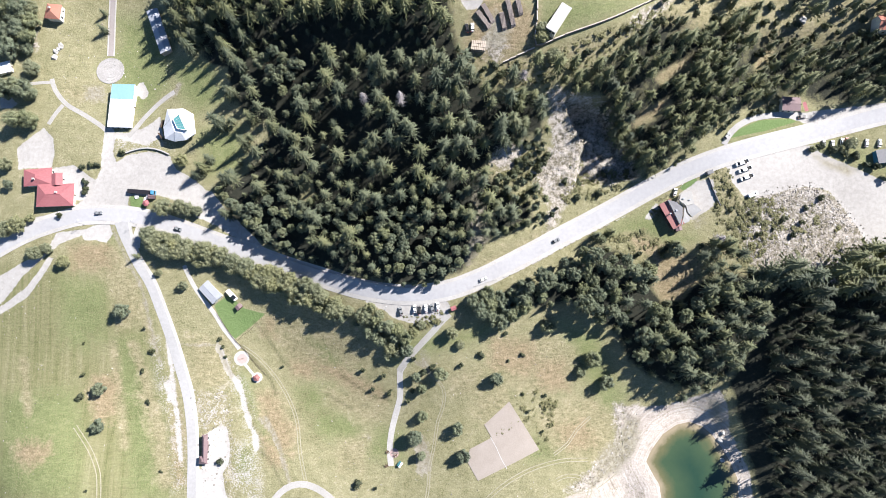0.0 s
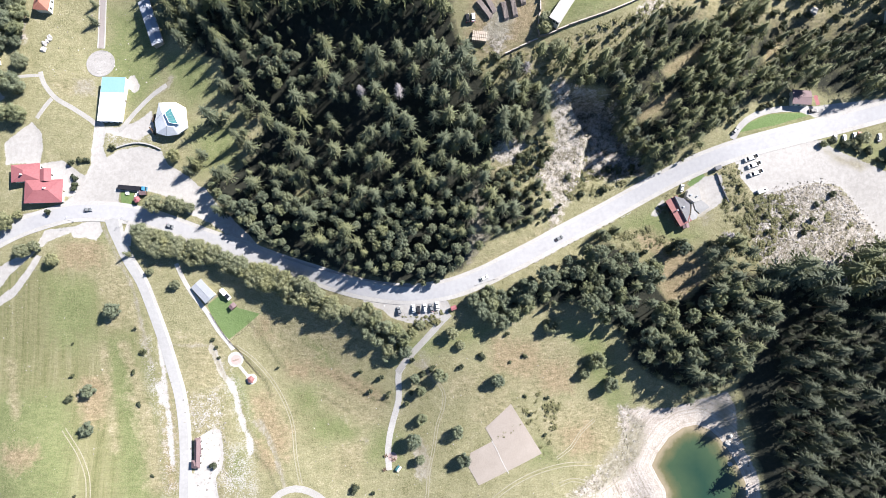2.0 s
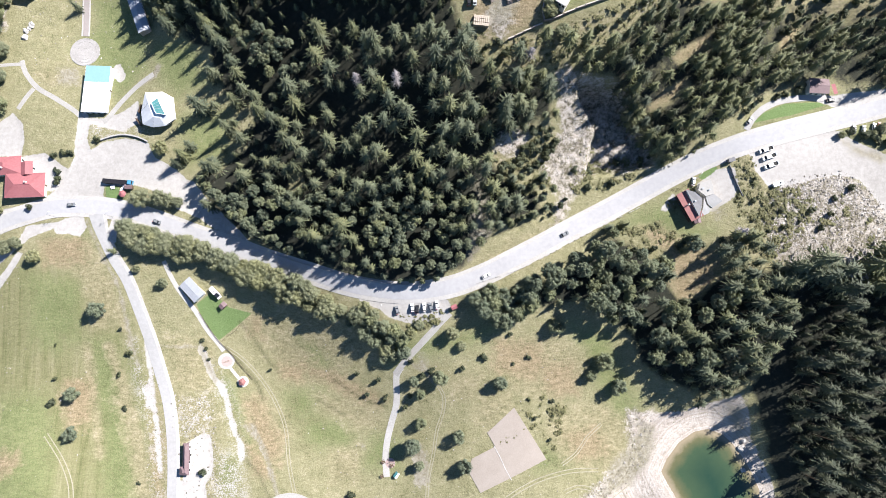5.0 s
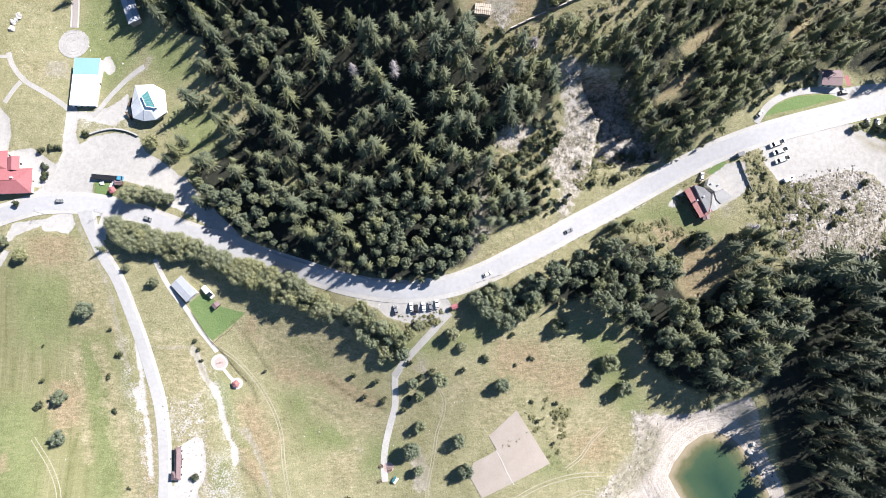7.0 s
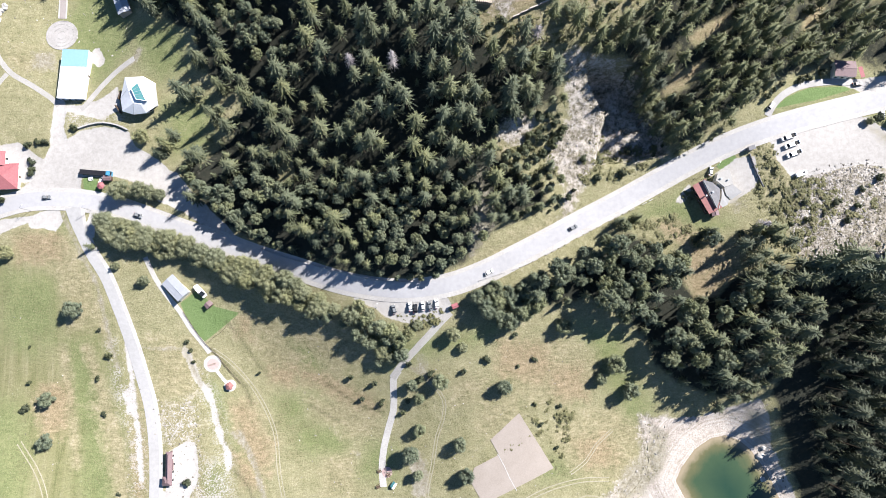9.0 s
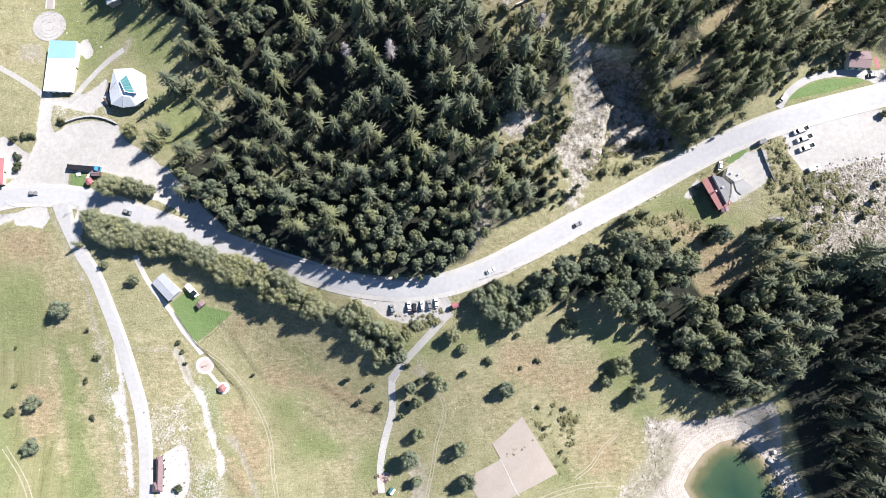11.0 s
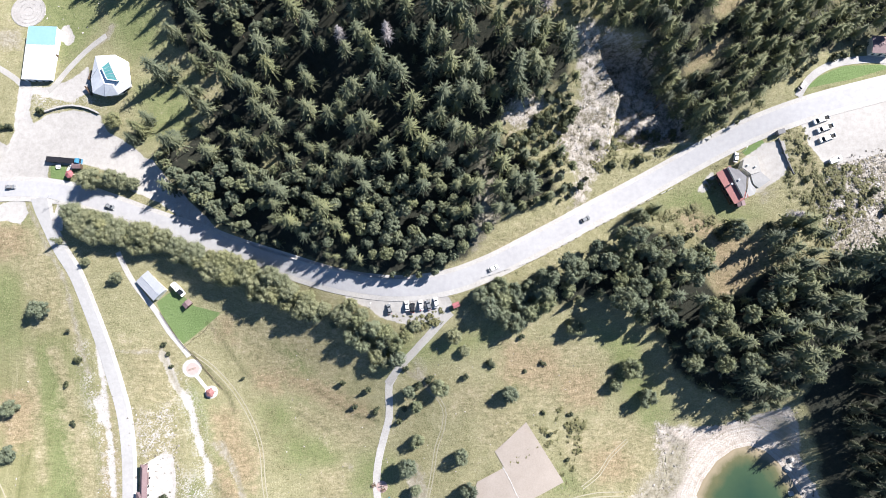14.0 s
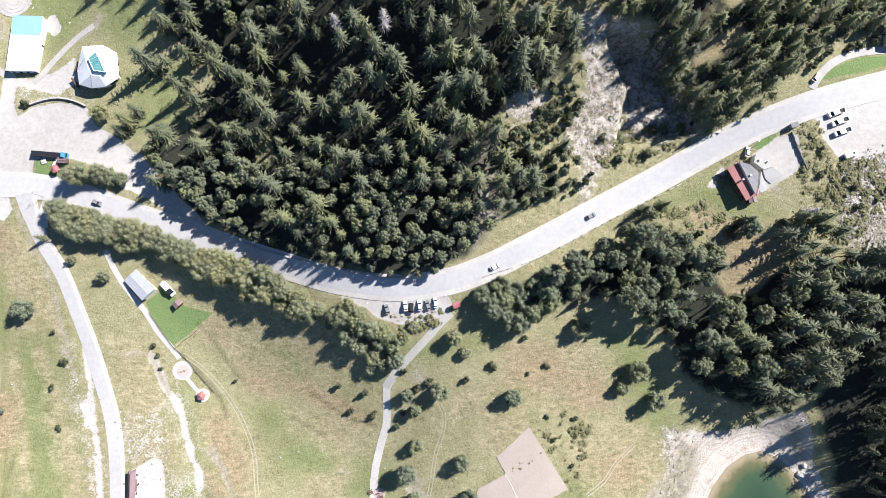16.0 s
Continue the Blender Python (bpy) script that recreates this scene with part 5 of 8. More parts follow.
UPPER_SPRUCES.append([(112.9, 130.5, 0.9), (120.2, 128.2, 0.9), (124.1, 122.1, 0.9), (127.1, 129.9, 0.9), (132.3, 132.7, 0.9), (135.7, 127.5, 0.9), (131.1, 120.4, 0.9), (138.1, 117.4, 0.9), (127.7, 115.8, 0.9), (123.1, 118.6, 0.8), (119, 112.2, 0.9), (127.2, 109.1, 0.9), (134.9, 110.4, 0.9), (141.4, 110.6, 0.9), (130.4, 103.4, 0.9), (139.1, 104.2, 0.8), (122.8, 103.3, 0.9), (126.9, 98.3, 0.8), (118.3, 106.3, 0.8), (148.6, 122.7, 0.9), (144.8, 117.8, 0.9), (151.6, 116.9, 0.9), (155.6, 119.6, 0.9), (153.2, 112.2, 0.9), (161.3, 114.7, 0.8), (163.8, 123.8, 0.9)])
UPPER_SPRUCES.append([(169.5, 125.5, 0.9), (172.3, 120.7, 0.9), (166.7, 116.5, 0.9), (177.9, 124.8, 0.9), (183.4, 121.3, 0.9), (187.3, 124.3, 1), (191.4, 118.9, 0.9), (194, 124.5, 1), (184.6, 135.5, 1), (177.9, 132.4, 0.9), (191.7, 131.8, 0.9), (197, 135.7, 0.9), (196.4, 115.1, 0.9), (98.1, 100.1, 1), (100.1, 94.4, 0.7), (103.3, 88.9, 1), (109, 84.7, 1.1), (115.1, 93, 0.9), (116, 86.4, 1), (122.6, 95.7, 1), (120.1, 92.9, 0.9), (118.5, 81, 0.9), (114.9, 78.6, 0.9)])
UPPER_SPRUCES.append([(123, 88.1, 0.9), (128.1, 101, 0.9), (130.4, 90.9, 1), (134.9, 96.7, 1), (135.1, 88.5, 0.8), (129.1, 83.8, 0.8), (126.8, 81.4, 0.8), (111.3, 75.5, 0.6), (112.5, 78, 0.6), (144.3, 104.3, 0.8), (147.7, 109.7, 0.8), (101.6, 86.6, 0.9), (106.5, 82.3, 0.8), (95.3, 96.8, 0.9), (91.4, 105.3, 0.9)])
# mixed wood between road and lake
LOWER_PINES = []
LOWER_PINES.append([(76.3, 34, 0.6), (81.2, 32, 0.9), (77.9, 28.3, 0.8), (72.3, 27.4, 0.6), (65.6, 28.7, 0.6), (70, 21.8, 0.8), (77.1, 23.3, 0.7), (80.6, 19.2, 0.8), (64.3, 22.1, 0.6), (58.2, 19.2, 0.8), (52.9, 21.8, 0.8), (54.3, 16.6, 0.8), (64, 15.4, 0.7), (53.4, 10.2, 0.7), (86.5, 25.5, 0.9), (93, 22.9, 0.9), (91.7, 29.8, 0.7), (99.6, 29.8, 0.7), (89.9, 16.6, 0.8), (102.7, 22.7, 1), (107.3, 21.6, 0.9), (111.9, 24.3, 0.8), (115.6, 16.7, 0.7), (107.8, 14.1, 0.7), (75.4, 14, 0.8), (75.3, 6.1, 1.1), (82.8, 11.4, 0.9)])
LOWER_PINES.append([(81.8, 3.6, 0.9), (92, 11.3, 0.9), (91.1, 2.3, 0.9), (85.3, -1.6, 0.8), (97.3, -1.7, 0.8), (113.8, -1.7, 0.9), (120.9, 0.9, 0.8), (114.2, 3.6, 0.8), (125.4, 34.8, 0.7), (85.7, 40.6, 0.6), (130.5, -0.4, 0.9), (109.3, -10.9, 0.9), (109.1, -21.6, 0.9), (120.3, -14.9, 0.9), (121.9, -21.8, 0.8), (133, -21.5, 1), (137.9, -22.9, 0.9), (137.5, 6.1, 0.9), (143.4, 8.7, 0.8), (149.5, 15, 0.9), (46.1, 14.6, 0.8), (42.6, 9.4, 0.7)])
LOWER_SPRUCES = []
LOWER_SPRUCES.append([(100.1, 15.3, 0.8), (99.2, 7.5, 0.8), (109.3, 6.2, 0.7), (121.5, -5.6, 0.9), (125.4, -9.6, 0.8), (138.5, -9.5, 0.9), (140.2, -1.7, 0.9), (141.6, 13.7, 0.9), (151.7, 11.1, 0.9), (156.6, 13.6, 0.9), (161.4, 16.2, 0.9), (166.4, 16.1, 0.9), (172.8, 14.9, 0.8), (155.8, 6, 0.9), (152.8, -1.7, 1), (158.6, 2.1, 0.9), (163.3, 6, 0.9), (169.6, 4.7, 0.9), (170, -0.5, 0.9), (164.4, -8.2, 1), (159.3, -6.9, 0.9), (149.7, -9.5, 0.9), (143.4, -18.6, 1), (150.5, -16, 1), (153.3, -21.4, 0.9)])
LOWER_SPRUCES.append([(160.2, -16, 0.9), (159.4, -21.3, 0.9), (148.9, -25.4, 0.9), (157.3, -25.5, 0.8), (131.3, -27.2, 0.8), (134.6, -31, 0.9), (142, -32.5, 0.8), (147.1, -33.8, 0.8), (139.6, -40.1, 0.6), (135.9, -46.2, 0.5), (125.3, -22.6, 0.8), (114.9, -11.8, 0.8), (128.3, -11.7, 0.9), (145.3, -5.1, 0.9), (168.3, 22, 0.7), (176.1, 19.4, 0.7), (185, 19.3, 0.8), (195.5, 16.7, 0.8), (164.3, 23.5, 0.6), (152.1, 19.4, 0.8)])
ROAD_LINE = smooth(MAIN_ROAD, 4.0)


def kerb_size(x, y, k, tall=21.0):
    """A tree's size above the road's bend, held down so that its shade ends before the road's middle."""
    while k > 0.36:
        r = k * tall * 1.1
        t = np.stack([x - 0.829 * r * np.linspace(0.3, 1, 8), y - 0.559 * r * np.linspace(0.3, 1, 8)], -1)
        i = np.clip(np.argmin(np.hypot(t[:, None, 0] - ROAD_LINE[None, :, 0], t[:, None, 1] - ROAD_LINE[None, :, 1]), 1), 1, len(ROAD_LINE) - 2)
        d = ROAD_LINE[i + 1] - ROAD_LINE[i - 1]
        d /= np.linalg.norm(d, axis=1)[:, None]
        side = d[:, 0] * (t[:, 1] - ROAD_LINE[i, 1]) - d[:, 1] * (t[:, 0] - ROAD_LINE[i, 0])
        if side.min() > 0.9:
            break
        k *= 0.93
    return k


def hides_in_view(polys, x, y, k):
    """Whether a tree would hide one of the outlines in the camera's view: by its foot, or by its crown leaning outward.
    """
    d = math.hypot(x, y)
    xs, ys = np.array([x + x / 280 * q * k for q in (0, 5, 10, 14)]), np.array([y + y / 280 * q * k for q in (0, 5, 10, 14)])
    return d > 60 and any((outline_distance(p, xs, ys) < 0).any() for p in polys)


LANE_PINES = [[(-125.7, 69.7, 0.85), (-122.2, 66, 0.95), (-116.3, 61.6, 1), (-112.4, 57.8, 1), (-109, 54, 1), (-105.1, 50.2, 1), (-101.3, 47, 1), (-98.4, 44.1, 0.9), (-94.9, 41.6, 0.8), (-90.5, 38.9, 0.75), (-84.6, 36.1, 0.72), (-78.7, 32.8, 0.7)]]
for x, y, k in LANE_PINES[0]:
    put(pine_things, "p", x, y, kerb_size(x, y, k * 0.8, 18))
for lists, kinds, key in ((HILL_SPRUCES, spruce_things, "s"), (HILL_PINES, pine_things, "p"), (LOWER_PINES, pine_things, "p"), (LOWER_SPRUCES, high_things, "h")):
    for places in lists:
        for x, y, k in places:
            if hides_in_view([GLADE], x, y, k):
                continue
            k *= rng.uniform(0.94, 1.06) * (1.25 if lists is LOWER_PINES else 0.82 if lists is HILL_PINES else 1.12 if lists is LOWER_SPRUCES else 1)
            put(kinds, key, x, y, kerb_size(x, y, k, 18 if lists is HILL_PINES else 21) if lists in (HILL_PINES, HILL_SPRUCES) and y < 62 else k)


def off_road(x, y, k):
    """A tree's size, held down where its shade would reach the main road."""
    q = smooth(MAIN_ROAD, 8.0)
    while k > 0.25:
        s = np.linspace(0, 1, 9) * k * 21 * 1.08
        if line_distance(q, x - 0.829 * s, y - 0.559 * s).min() > 5.0 + 2.5 * k:
            break
        k *= 0.85
    return k


# outlines that no tree may hide from the camera
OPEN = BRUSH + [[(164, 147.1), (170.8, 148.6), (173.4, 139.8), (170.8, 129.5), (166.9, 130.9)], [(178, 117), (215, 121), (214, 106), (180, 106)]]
far_trees = [(x, y, off_road(x, y, k * 0.84)) for places in UPPER_SPRUCES for x, y, k in places if not hides_in_view(OPEN, x, y, k) and not (y > 146 and rng.uniform() < 0.5)]
LAKESIDE = [(179.7, -23.4, 1.0), (182.2, -35.6, 1.0), (182.2, -43.8, 1.0), (178.9, -48.8, 1.0), (195.4, -51.7, 1.0), (186.7, -56.0, 1.0), (200.7, -40.3, 1.0), (187.9, -13.0, 1.0), (196.0, -17.8, 1.0), (201.6, -9.9, 1.0), (192.8, 4.3, 1.0), (203.3, -32.2, 1.0), (193, -70, 1.05), (187, -84, 1), (201, -62, 1), (204, -84, 1), (196, -98, 1)]
BANK_ROW = [(190, 8), (202, 10), (208, -20), (208, -120), (198, -120), (190, -96), (197, -82), (189, -70), (195, -56), (185, -42), (192, -30), (185, -18), (193, -4)]
LAKESIDE = [(x + 4, y, 0.95 * k) for x, y, k in LAKESIDE] + [(a[0], a[1], rng.uniform(0.74, 0.98)) for a in scatter(BANK_ROW, 7.4, (), [np.array(a[:2]) for a in LAKESIDE])]
for i, (x, y, k) in enumerate(LAKESIDE):
    put(edge_things, "e", x, y, k) if i % 3 == 0 else put(tall_things, "t", x, y, k)
rim = [(85.3, 116.9, 1), (86.7, 110.3, 1.1), (90.4, 105, 1.1), (91.4, 97.9, 1.15), (95, 91, 1.1), (102, 84.8, 0.9), (94.1, 110.1, 1.1), (97.6, 102.1, 1.1), (100.2, 94.8, 1.1), (105, 90.1, 0.9), (87.5, 115.4, 1.1), (93.9, 104.6, 1.15)]
tall = [(172.1, 22.8, 1.3), (178.5, 25.2, 1.35), (184.9, 26.7, 1.4), (191, 20.8, 1.35), (184.5, 18.4, 1.3), (178.6, 19.8, 1.2), (193.4, 13.5, 1.3)]
for x, y, k in [(42, 98.1, 0.85), (35.2, 98.4, 1), (29, 94.1, 1), (49.3, 106.6, 1), (32.5, 90, 0.9), (55.4, 97.7, 0.5), (49.6, 96, 0.5), (51.1, 102.4, 0.7), (41.4, 94, 0.7), (39.6, 90.5, 0.6)]:
    put(spruce_things, "s", x, y, k * 0.95)
CLUMP = [(139.4, 31.6, 0.9), (146.2, 33.6, 0.9), (144, 25.1, 0.9), (148, 27.2, 1), (145.5, 18.6, 0.9), (150.5, 20.8, 1)]
CLUMP += [(a[0], a[1], rng.uniform(0.65, 0.95)) for a in scatter([(141, 38), (152, 42), (162, 39), (164, 28), (155, 21), (143, 24)], 5.4, (), [np.array(a[:2]) for a in CLUMP])]
for x, y, k in CLUMP:
    put(spruce_things, "s", x, y, k * 0.9)
for x, y, k in [(110.6, 28, 0.6), (113.8, 24.4, 0.6), (107.6, 22, 0.7)]:
    put(spruce_things, "s", x, y, k * 0.9)
# the wood's thinner tongue between the pit and the road
TONGUE = [(20, 66), (28, 76), (41, 76), (54, 70), (58, 62), (51, 51.5), (40, 45), (28, 41), (20, 45)]
for i, a in enumerate(scatter(TONGUE, 4.6, (), [np.array(q[:2]) for lists in (HILL_SPRUCES, HILL_PINES) for places in lists for q in places])):
    k = off_road(a[0], a[1], rng.uniform(0.42, 0.66))
    put(pine_things, "p", a[0], a[1], k * 0.95) if i % 3 else put(skirt_things, "k", a[0], a[1], k)
for x, y, k in rim:
    put(tall_things, "t", x, y, k * 0.64)
for x, y, k in tall:
    put(spruce_things, "s", x, y, k)
standing = [np.array(a[:2]) for lists in (HILL_SPRUCES, HILL_PINES, LOWER_PINES, LOWER_SPRUCES, UPPER_SPRUCES) for places in lists for a in places]
GLADES = [[(62.3, 116.6), (81.6, 121.2), (95.6, 112.1), (104.1, 94.8), (106.6, 80.2), (70.6, 77), (61.4, 96.4)], [(179, 122.9), (219.5, 126), (218.7, 105.6), (178.5, 105.6)], [(-133.2, 141.7), (-122.4, 140.5), (-123.8, 115.8), (-132.9, 109.1)], [(-109.9, 107), (-100.8, 110.7), (-99.3, 99.6), (-105.9, 95.7)], [(-81, 76), (-72.9, 78.3), (-71.2, 63), (-79.5, 62)], [(14.9, 117.4), (23.4, 122.4), (25.3, 111.4), (18, 110)], [(121.8, 130.4), (134.8, 153.7), (140.3, 148.9), (128.6, 128.3)], [(156.9, 159.4), (168.8, 160.6), (170.4, 137.6), (158.5, 133.6)]]
# small spruces added in the gaps to keep the sun off the forest floor
young = []
for poly, gap in ((FOREST_A, 6.0), (FOREST_B, 5.2)):
    young += [a for a in scatter(poly, gap, GLADES, standing) if not hides_in_view(OPEN, a[0], a[1], 0.5) and not (a[0] > 110 and a[1] > 146 and rng.uniform() < 0.6)]
CLOSE_PINES = [(-81.4, 63.3), (-37.1, 63.6), (12.1, 58.1), (13.5, 30.2), (-6.1, 22.5), (-37.9, 26.7), (-65.1, 36.4), (-90.1, 50.3)]
for a in scatter(CLOSE_PINES, 4.7, (), [np.array(q[:2]) for lists in (HILL_SPRUCES, HILL_PINES) for places in lists for q in places]):
    put(pine_things, "p", a[0], a[1], kerb_size(a[0], a[1], rng.uniform(0.62, 0.8), 18))
lower = [(a[0], a[1], rng.uniform(0.4, 0.6)) for a in scatter(FOREST_C, 5.6, GLADES, standing) if not hides_in_view([GLADE], a[0], a[1], 0.5)]
young = [(a[0], a[1], off_road(a[0], a[1], rng.uniform(0.42, 0.68)) if a[0] > 60 else rng.uniform(0.28, 0.48)) for a in young] + lower
TALL_EDGE = [(198.8, 23.3), (211.8, 35.2), (235.3, 39.7), (263.9, 35.3), (283.7, 23.5), (285.5, 4), (237.1, 11.5), (213, 12.9)]
far_trees += [(a[0], a[1], rng.uniform(1.2, 1.45)) for a in scatter(TALL_EDGE, 6.5)]
FILLS = [(6.2, [(117.4, 140.1), (133.2, 150.2), (153.3, 152.9), (169.6, 134.5), (158.3, 122), (132.3, 124.6)]), (6.4, [(55.6, 123.3), (83, 128.2), (85.8, 120.3), (62.3, 116.7)]), (6.6, [(-156, 198.3), (-153.5, 179.9), (-146.1, 166), (-96.6, 157.2), (-67.2, 157.7), (-23.9, 147.3), (4.6, 142.8), (4.6, 170.3)]), (6.4, [(112.1, 173.6), (115.9, 155.2), (136.5, 150.7), (163.4, 154), (164.3, 181.4)]), (6.4, [(192.1, 182.5), (198.2, 161.4), (216.1, 158.2), (235, 154.2), (236.5, 122.2), (206, 119), (217.4, 114), (278.7, 123.6), (274.3, 179.8)])]
for gap, poly in FILLS:
    far_trees += [(a[0], a[1], off_road(a[0], a[1], rng.uniform(0.65, 1.0) if a[0] > 60 else rng.uniform(0.85, 1.2))) for a in scatter(poly, gap * (0.95 if poly[0][0] > 180 else 1.0)) if not hides_in_view(OPEN, a[0], a[1], 0.9) and not (a[0] > 110 and a[1] > 146 and rng.uniform() < 0.75)]
lake_trees = [(a[0], a[1], rng.uniform(0.85, 1.2)) for a in scatter([(190, 14), (213, 17.2), (233.9, 12.8), (281.3, 8.4), (301.4, -132.2), (186, -129.6), (192, -101.3), (184, -54.8), (186, -12.4), (188, 4)], 9.2, (), [np.array(a[:2]) for a in LAKESIDE])]
woods("lake_forest", "tall dark spruces with shade-toned needles crowded beyond the lake", [a[:2] for a in lake_trees], TALL, [a[2] for a in lake_trees], M["shade_needles"])
PIT = [(52.6, 111.7), (82.9, 116), (91.4, 106.3), (96, 93.6), (101.8, 83.9), (103.7, 73.9), (64.6, 72.1), (50, 89.5)]
young = [a for a, k in zip(young, outline_distance(PIT, np.array([a[0] for a in young]), np.array([a[1] for a in young])) > 0) if k]
keep = outline_distance(PIT, np.array([a[0] for a in far_trees]), np.array([a[1] for a in far_trees])) > 0
far_trees = [a for a, k in zip(far_trees, keep) if k]
YOUNG = [spruce_shape(81, 20, 4.6, 8, 0.9), spruce_shape(82, 21, 4.2, 9, 0.9), spruce_shape(83, 19, 4.9, 8, 0.9)]
under = [(a[0], a[1], rng.uniform(0.4, 0.56)) for a in scatter([(184, 10), (192, 14), (281.3, 8.4), (301.4, -132.2), (190, -129.6), (188, -101.3), (182, -66), (180, -40), (179, -20), (183, -6)], 5.2)]
woods("shaded_forest", "spruces toned dark for the shade of the tall trees by the lake", [a[:2] for a in under], YOUNG, [a[2] for a in under], M["shade_needles"])
woods("young_forest", "small spruces added in the gaps under the tall trees", [a[:2] for a in young], YOUNG, [a[2] for a in young], M["needles"])
woods("spruce_forest", "dense dark spruce forest on the hillside", [a[:2] for a in far_trees], SPRUCE, [a[2] for a in far_trees], M["needles"])

HEDGE = [(-168.4, 48.3), (-152.3, 43.5), (-136.4, 38.4), (-120.6, 33.7), (-105.0, 27.5), (-89.1, 22.1), (-73.0, 15.4), (-60, 9.8), (-60, -0.5), (-70.4, 3.6), (-89.8, 12.5), (-105.5, 20.0), (-121.1, 25.3), (-136.6, 29.7), (-152.3, 34.0), (-164.4, 38.2)]
for a in scatter(HEDGE, 3.5):
    put(broad_things, "b", a[0], a[1], rng.uniform(0.65, 1.4))
# the row breaks up into single trees towards the car park
ROW_END = [(-61, 6), (-46, 2.5), (-30, -4), (-19, -8), (-17, -14), (-21, -23), (-27, -29), (-33, -20), (-42, -8), (-61, 0)]
for i, a in enumerate(scatter(ROW_END, 5.3)):
    if i % 4 == 0:
        put(broad_things, "b", a[0], a[1], rng.uniform(0.7, 1.2))
    else:
        put(lone_things, "l", a[0], a[1], rng.uniform(0.75, 1.35))
GROVE = [(15.8, 9.3), (21.9, 12.7), (32.7, 11.1), (45, 17.9), (49.8, 11.8), (42.1, 2.6), (29.8, -5.1), (17.4, -1.1), (13, 2)]
for a in scatter(GROVE, 5.0):
    put(lone_things, "l", a[0], a[1], rng.uniform(1.0, 1.5))
# single broadleaf trees: place and size
for x, y, k in [(-158.8, 60.9, 1.35), (-150.3, 61.5, 1.1), (-145, 60.1, 0.9), (-139.7, 58.8, 0.7), (-234.3, 35.6, 1), (-227.5, 38.1, 0.8), (-217, 30.9, 0.9), (-245.7, 52.1, 1.2), (-254.6, 49.9, 1.2), (-238.8, 56.2, 0.7), (-242.2, 144.9, 1.1), (-255.3, 87.9, 1), (-149.3, 87.8, 1), (-243.2, 180.3, 1), (-162.5, 24.3, 0.55), (-148.5, 16.9, 0.7)] + [(58.1, -6.1, 1.1), (29.6, -35.4, 1.05), (83.7, -24.4, 1.3), (77.6, -32.1, 0.9), (92.3, -38.1, 1.25), (5.1, -9.8, 0.9), (9.7, -16, 0.6), (-40.5, 4.2, 0.9), (-35.8, -0.5, 0.9), (-71.4, 13.8, 0.7), (55.5, 130, 0.9), (49.1, 137.8, 0.9), (48.9, 141.3, 0.7)]:
    put(lone_things, "l", x, y, k * 1.05) if x > 20 and y < 40 else put(broad_things, "b", x, y, k * 0.95)
for poly, gap in (([(-271, 181), (-244.2, 179.8), (-240.8, 171.5), (-243.1, 159.7), (-247.6, 154), (-269.7, 152)], 6.2), ([(-263.6, 138.8), (-244.2, 134.9), (-242.9, 129.1), (-263, 127.3)], 6.0), ([(-248.3, 117.4), (-241.5, 118.9), (-239.2, 110.5), (-249.4, 105.7)], 6.0)):
    for a in scatter(poly, gap):
        put(lone_things, "l", a[0], a[1], rng.uniform(1.2, 1.7))
# single spruces at the wood's edge
for x, y, k in [(-154.6, 172, 0.85), (-150.3, 158.7, 0.8), (-145.3, 156.2, 0.8), (-133.2, 165.6, 1), (-128, 155.7, 1), (-122, 149, 1), (-117.5, 142.2, 0.9), (-114.5, 159.7, 1), (-108.2, 150.4, 1), (-112.8, 137.5, 0.9), (-118.6, 123.8, 0.85), (-139.8, 163.4, 0.9)] + [(-126.4, 107.6, 1.2), (-132.4, 88.3, 0.7), (-119.7, 79.3, 0.8)]:
    put(skirt_things, "k", x, y, k * 0.9)
for x, y, k in [(-201.9, 179, 0.4), (-202.3, 169.4, 0.48), (-174.5, 33.6, 0.38)]:
    put(skirt_things, "k", x, y, k)
for x, y, k in [(-136.1, 83.5, 0.8), (-123.2, 77.1, 0.75), (-139.9, 79.5, 0.6), (-149.1, 166.6, 1), (-144.4, 151.4, 0.9), (-156.2, 163.2, 0.8), (-155.9, 174.2, 0.9), (-122, 57.2, 0.8), (-107.5, 109.9, 0.8), (-111, 96.2, 0.85), (-102.8, 71, 0.9), (-140.7, 157.1, 0.9), (125.9, 38.5, 0.6), (114.4, 19.1, 0.7), (152.2, 38.3, 0.9), (91.6, 44.8, 0.6), (84, 43.3, 0.6), (123.1, 32.6, 0.5)]:
    put(skirt_things, "k", x, y, k)
for x, y, k in [(-22.6, -10.5, 0.85), (-15.9, -9.2, 0.75), (-12.1, -5.1, 0.6), (220.7, 92.1, 0.85), (201.2, 89.8, 0.5), (217.4, 89.7, 0.6)]:
    put(broad_things, "b", x, y, k)
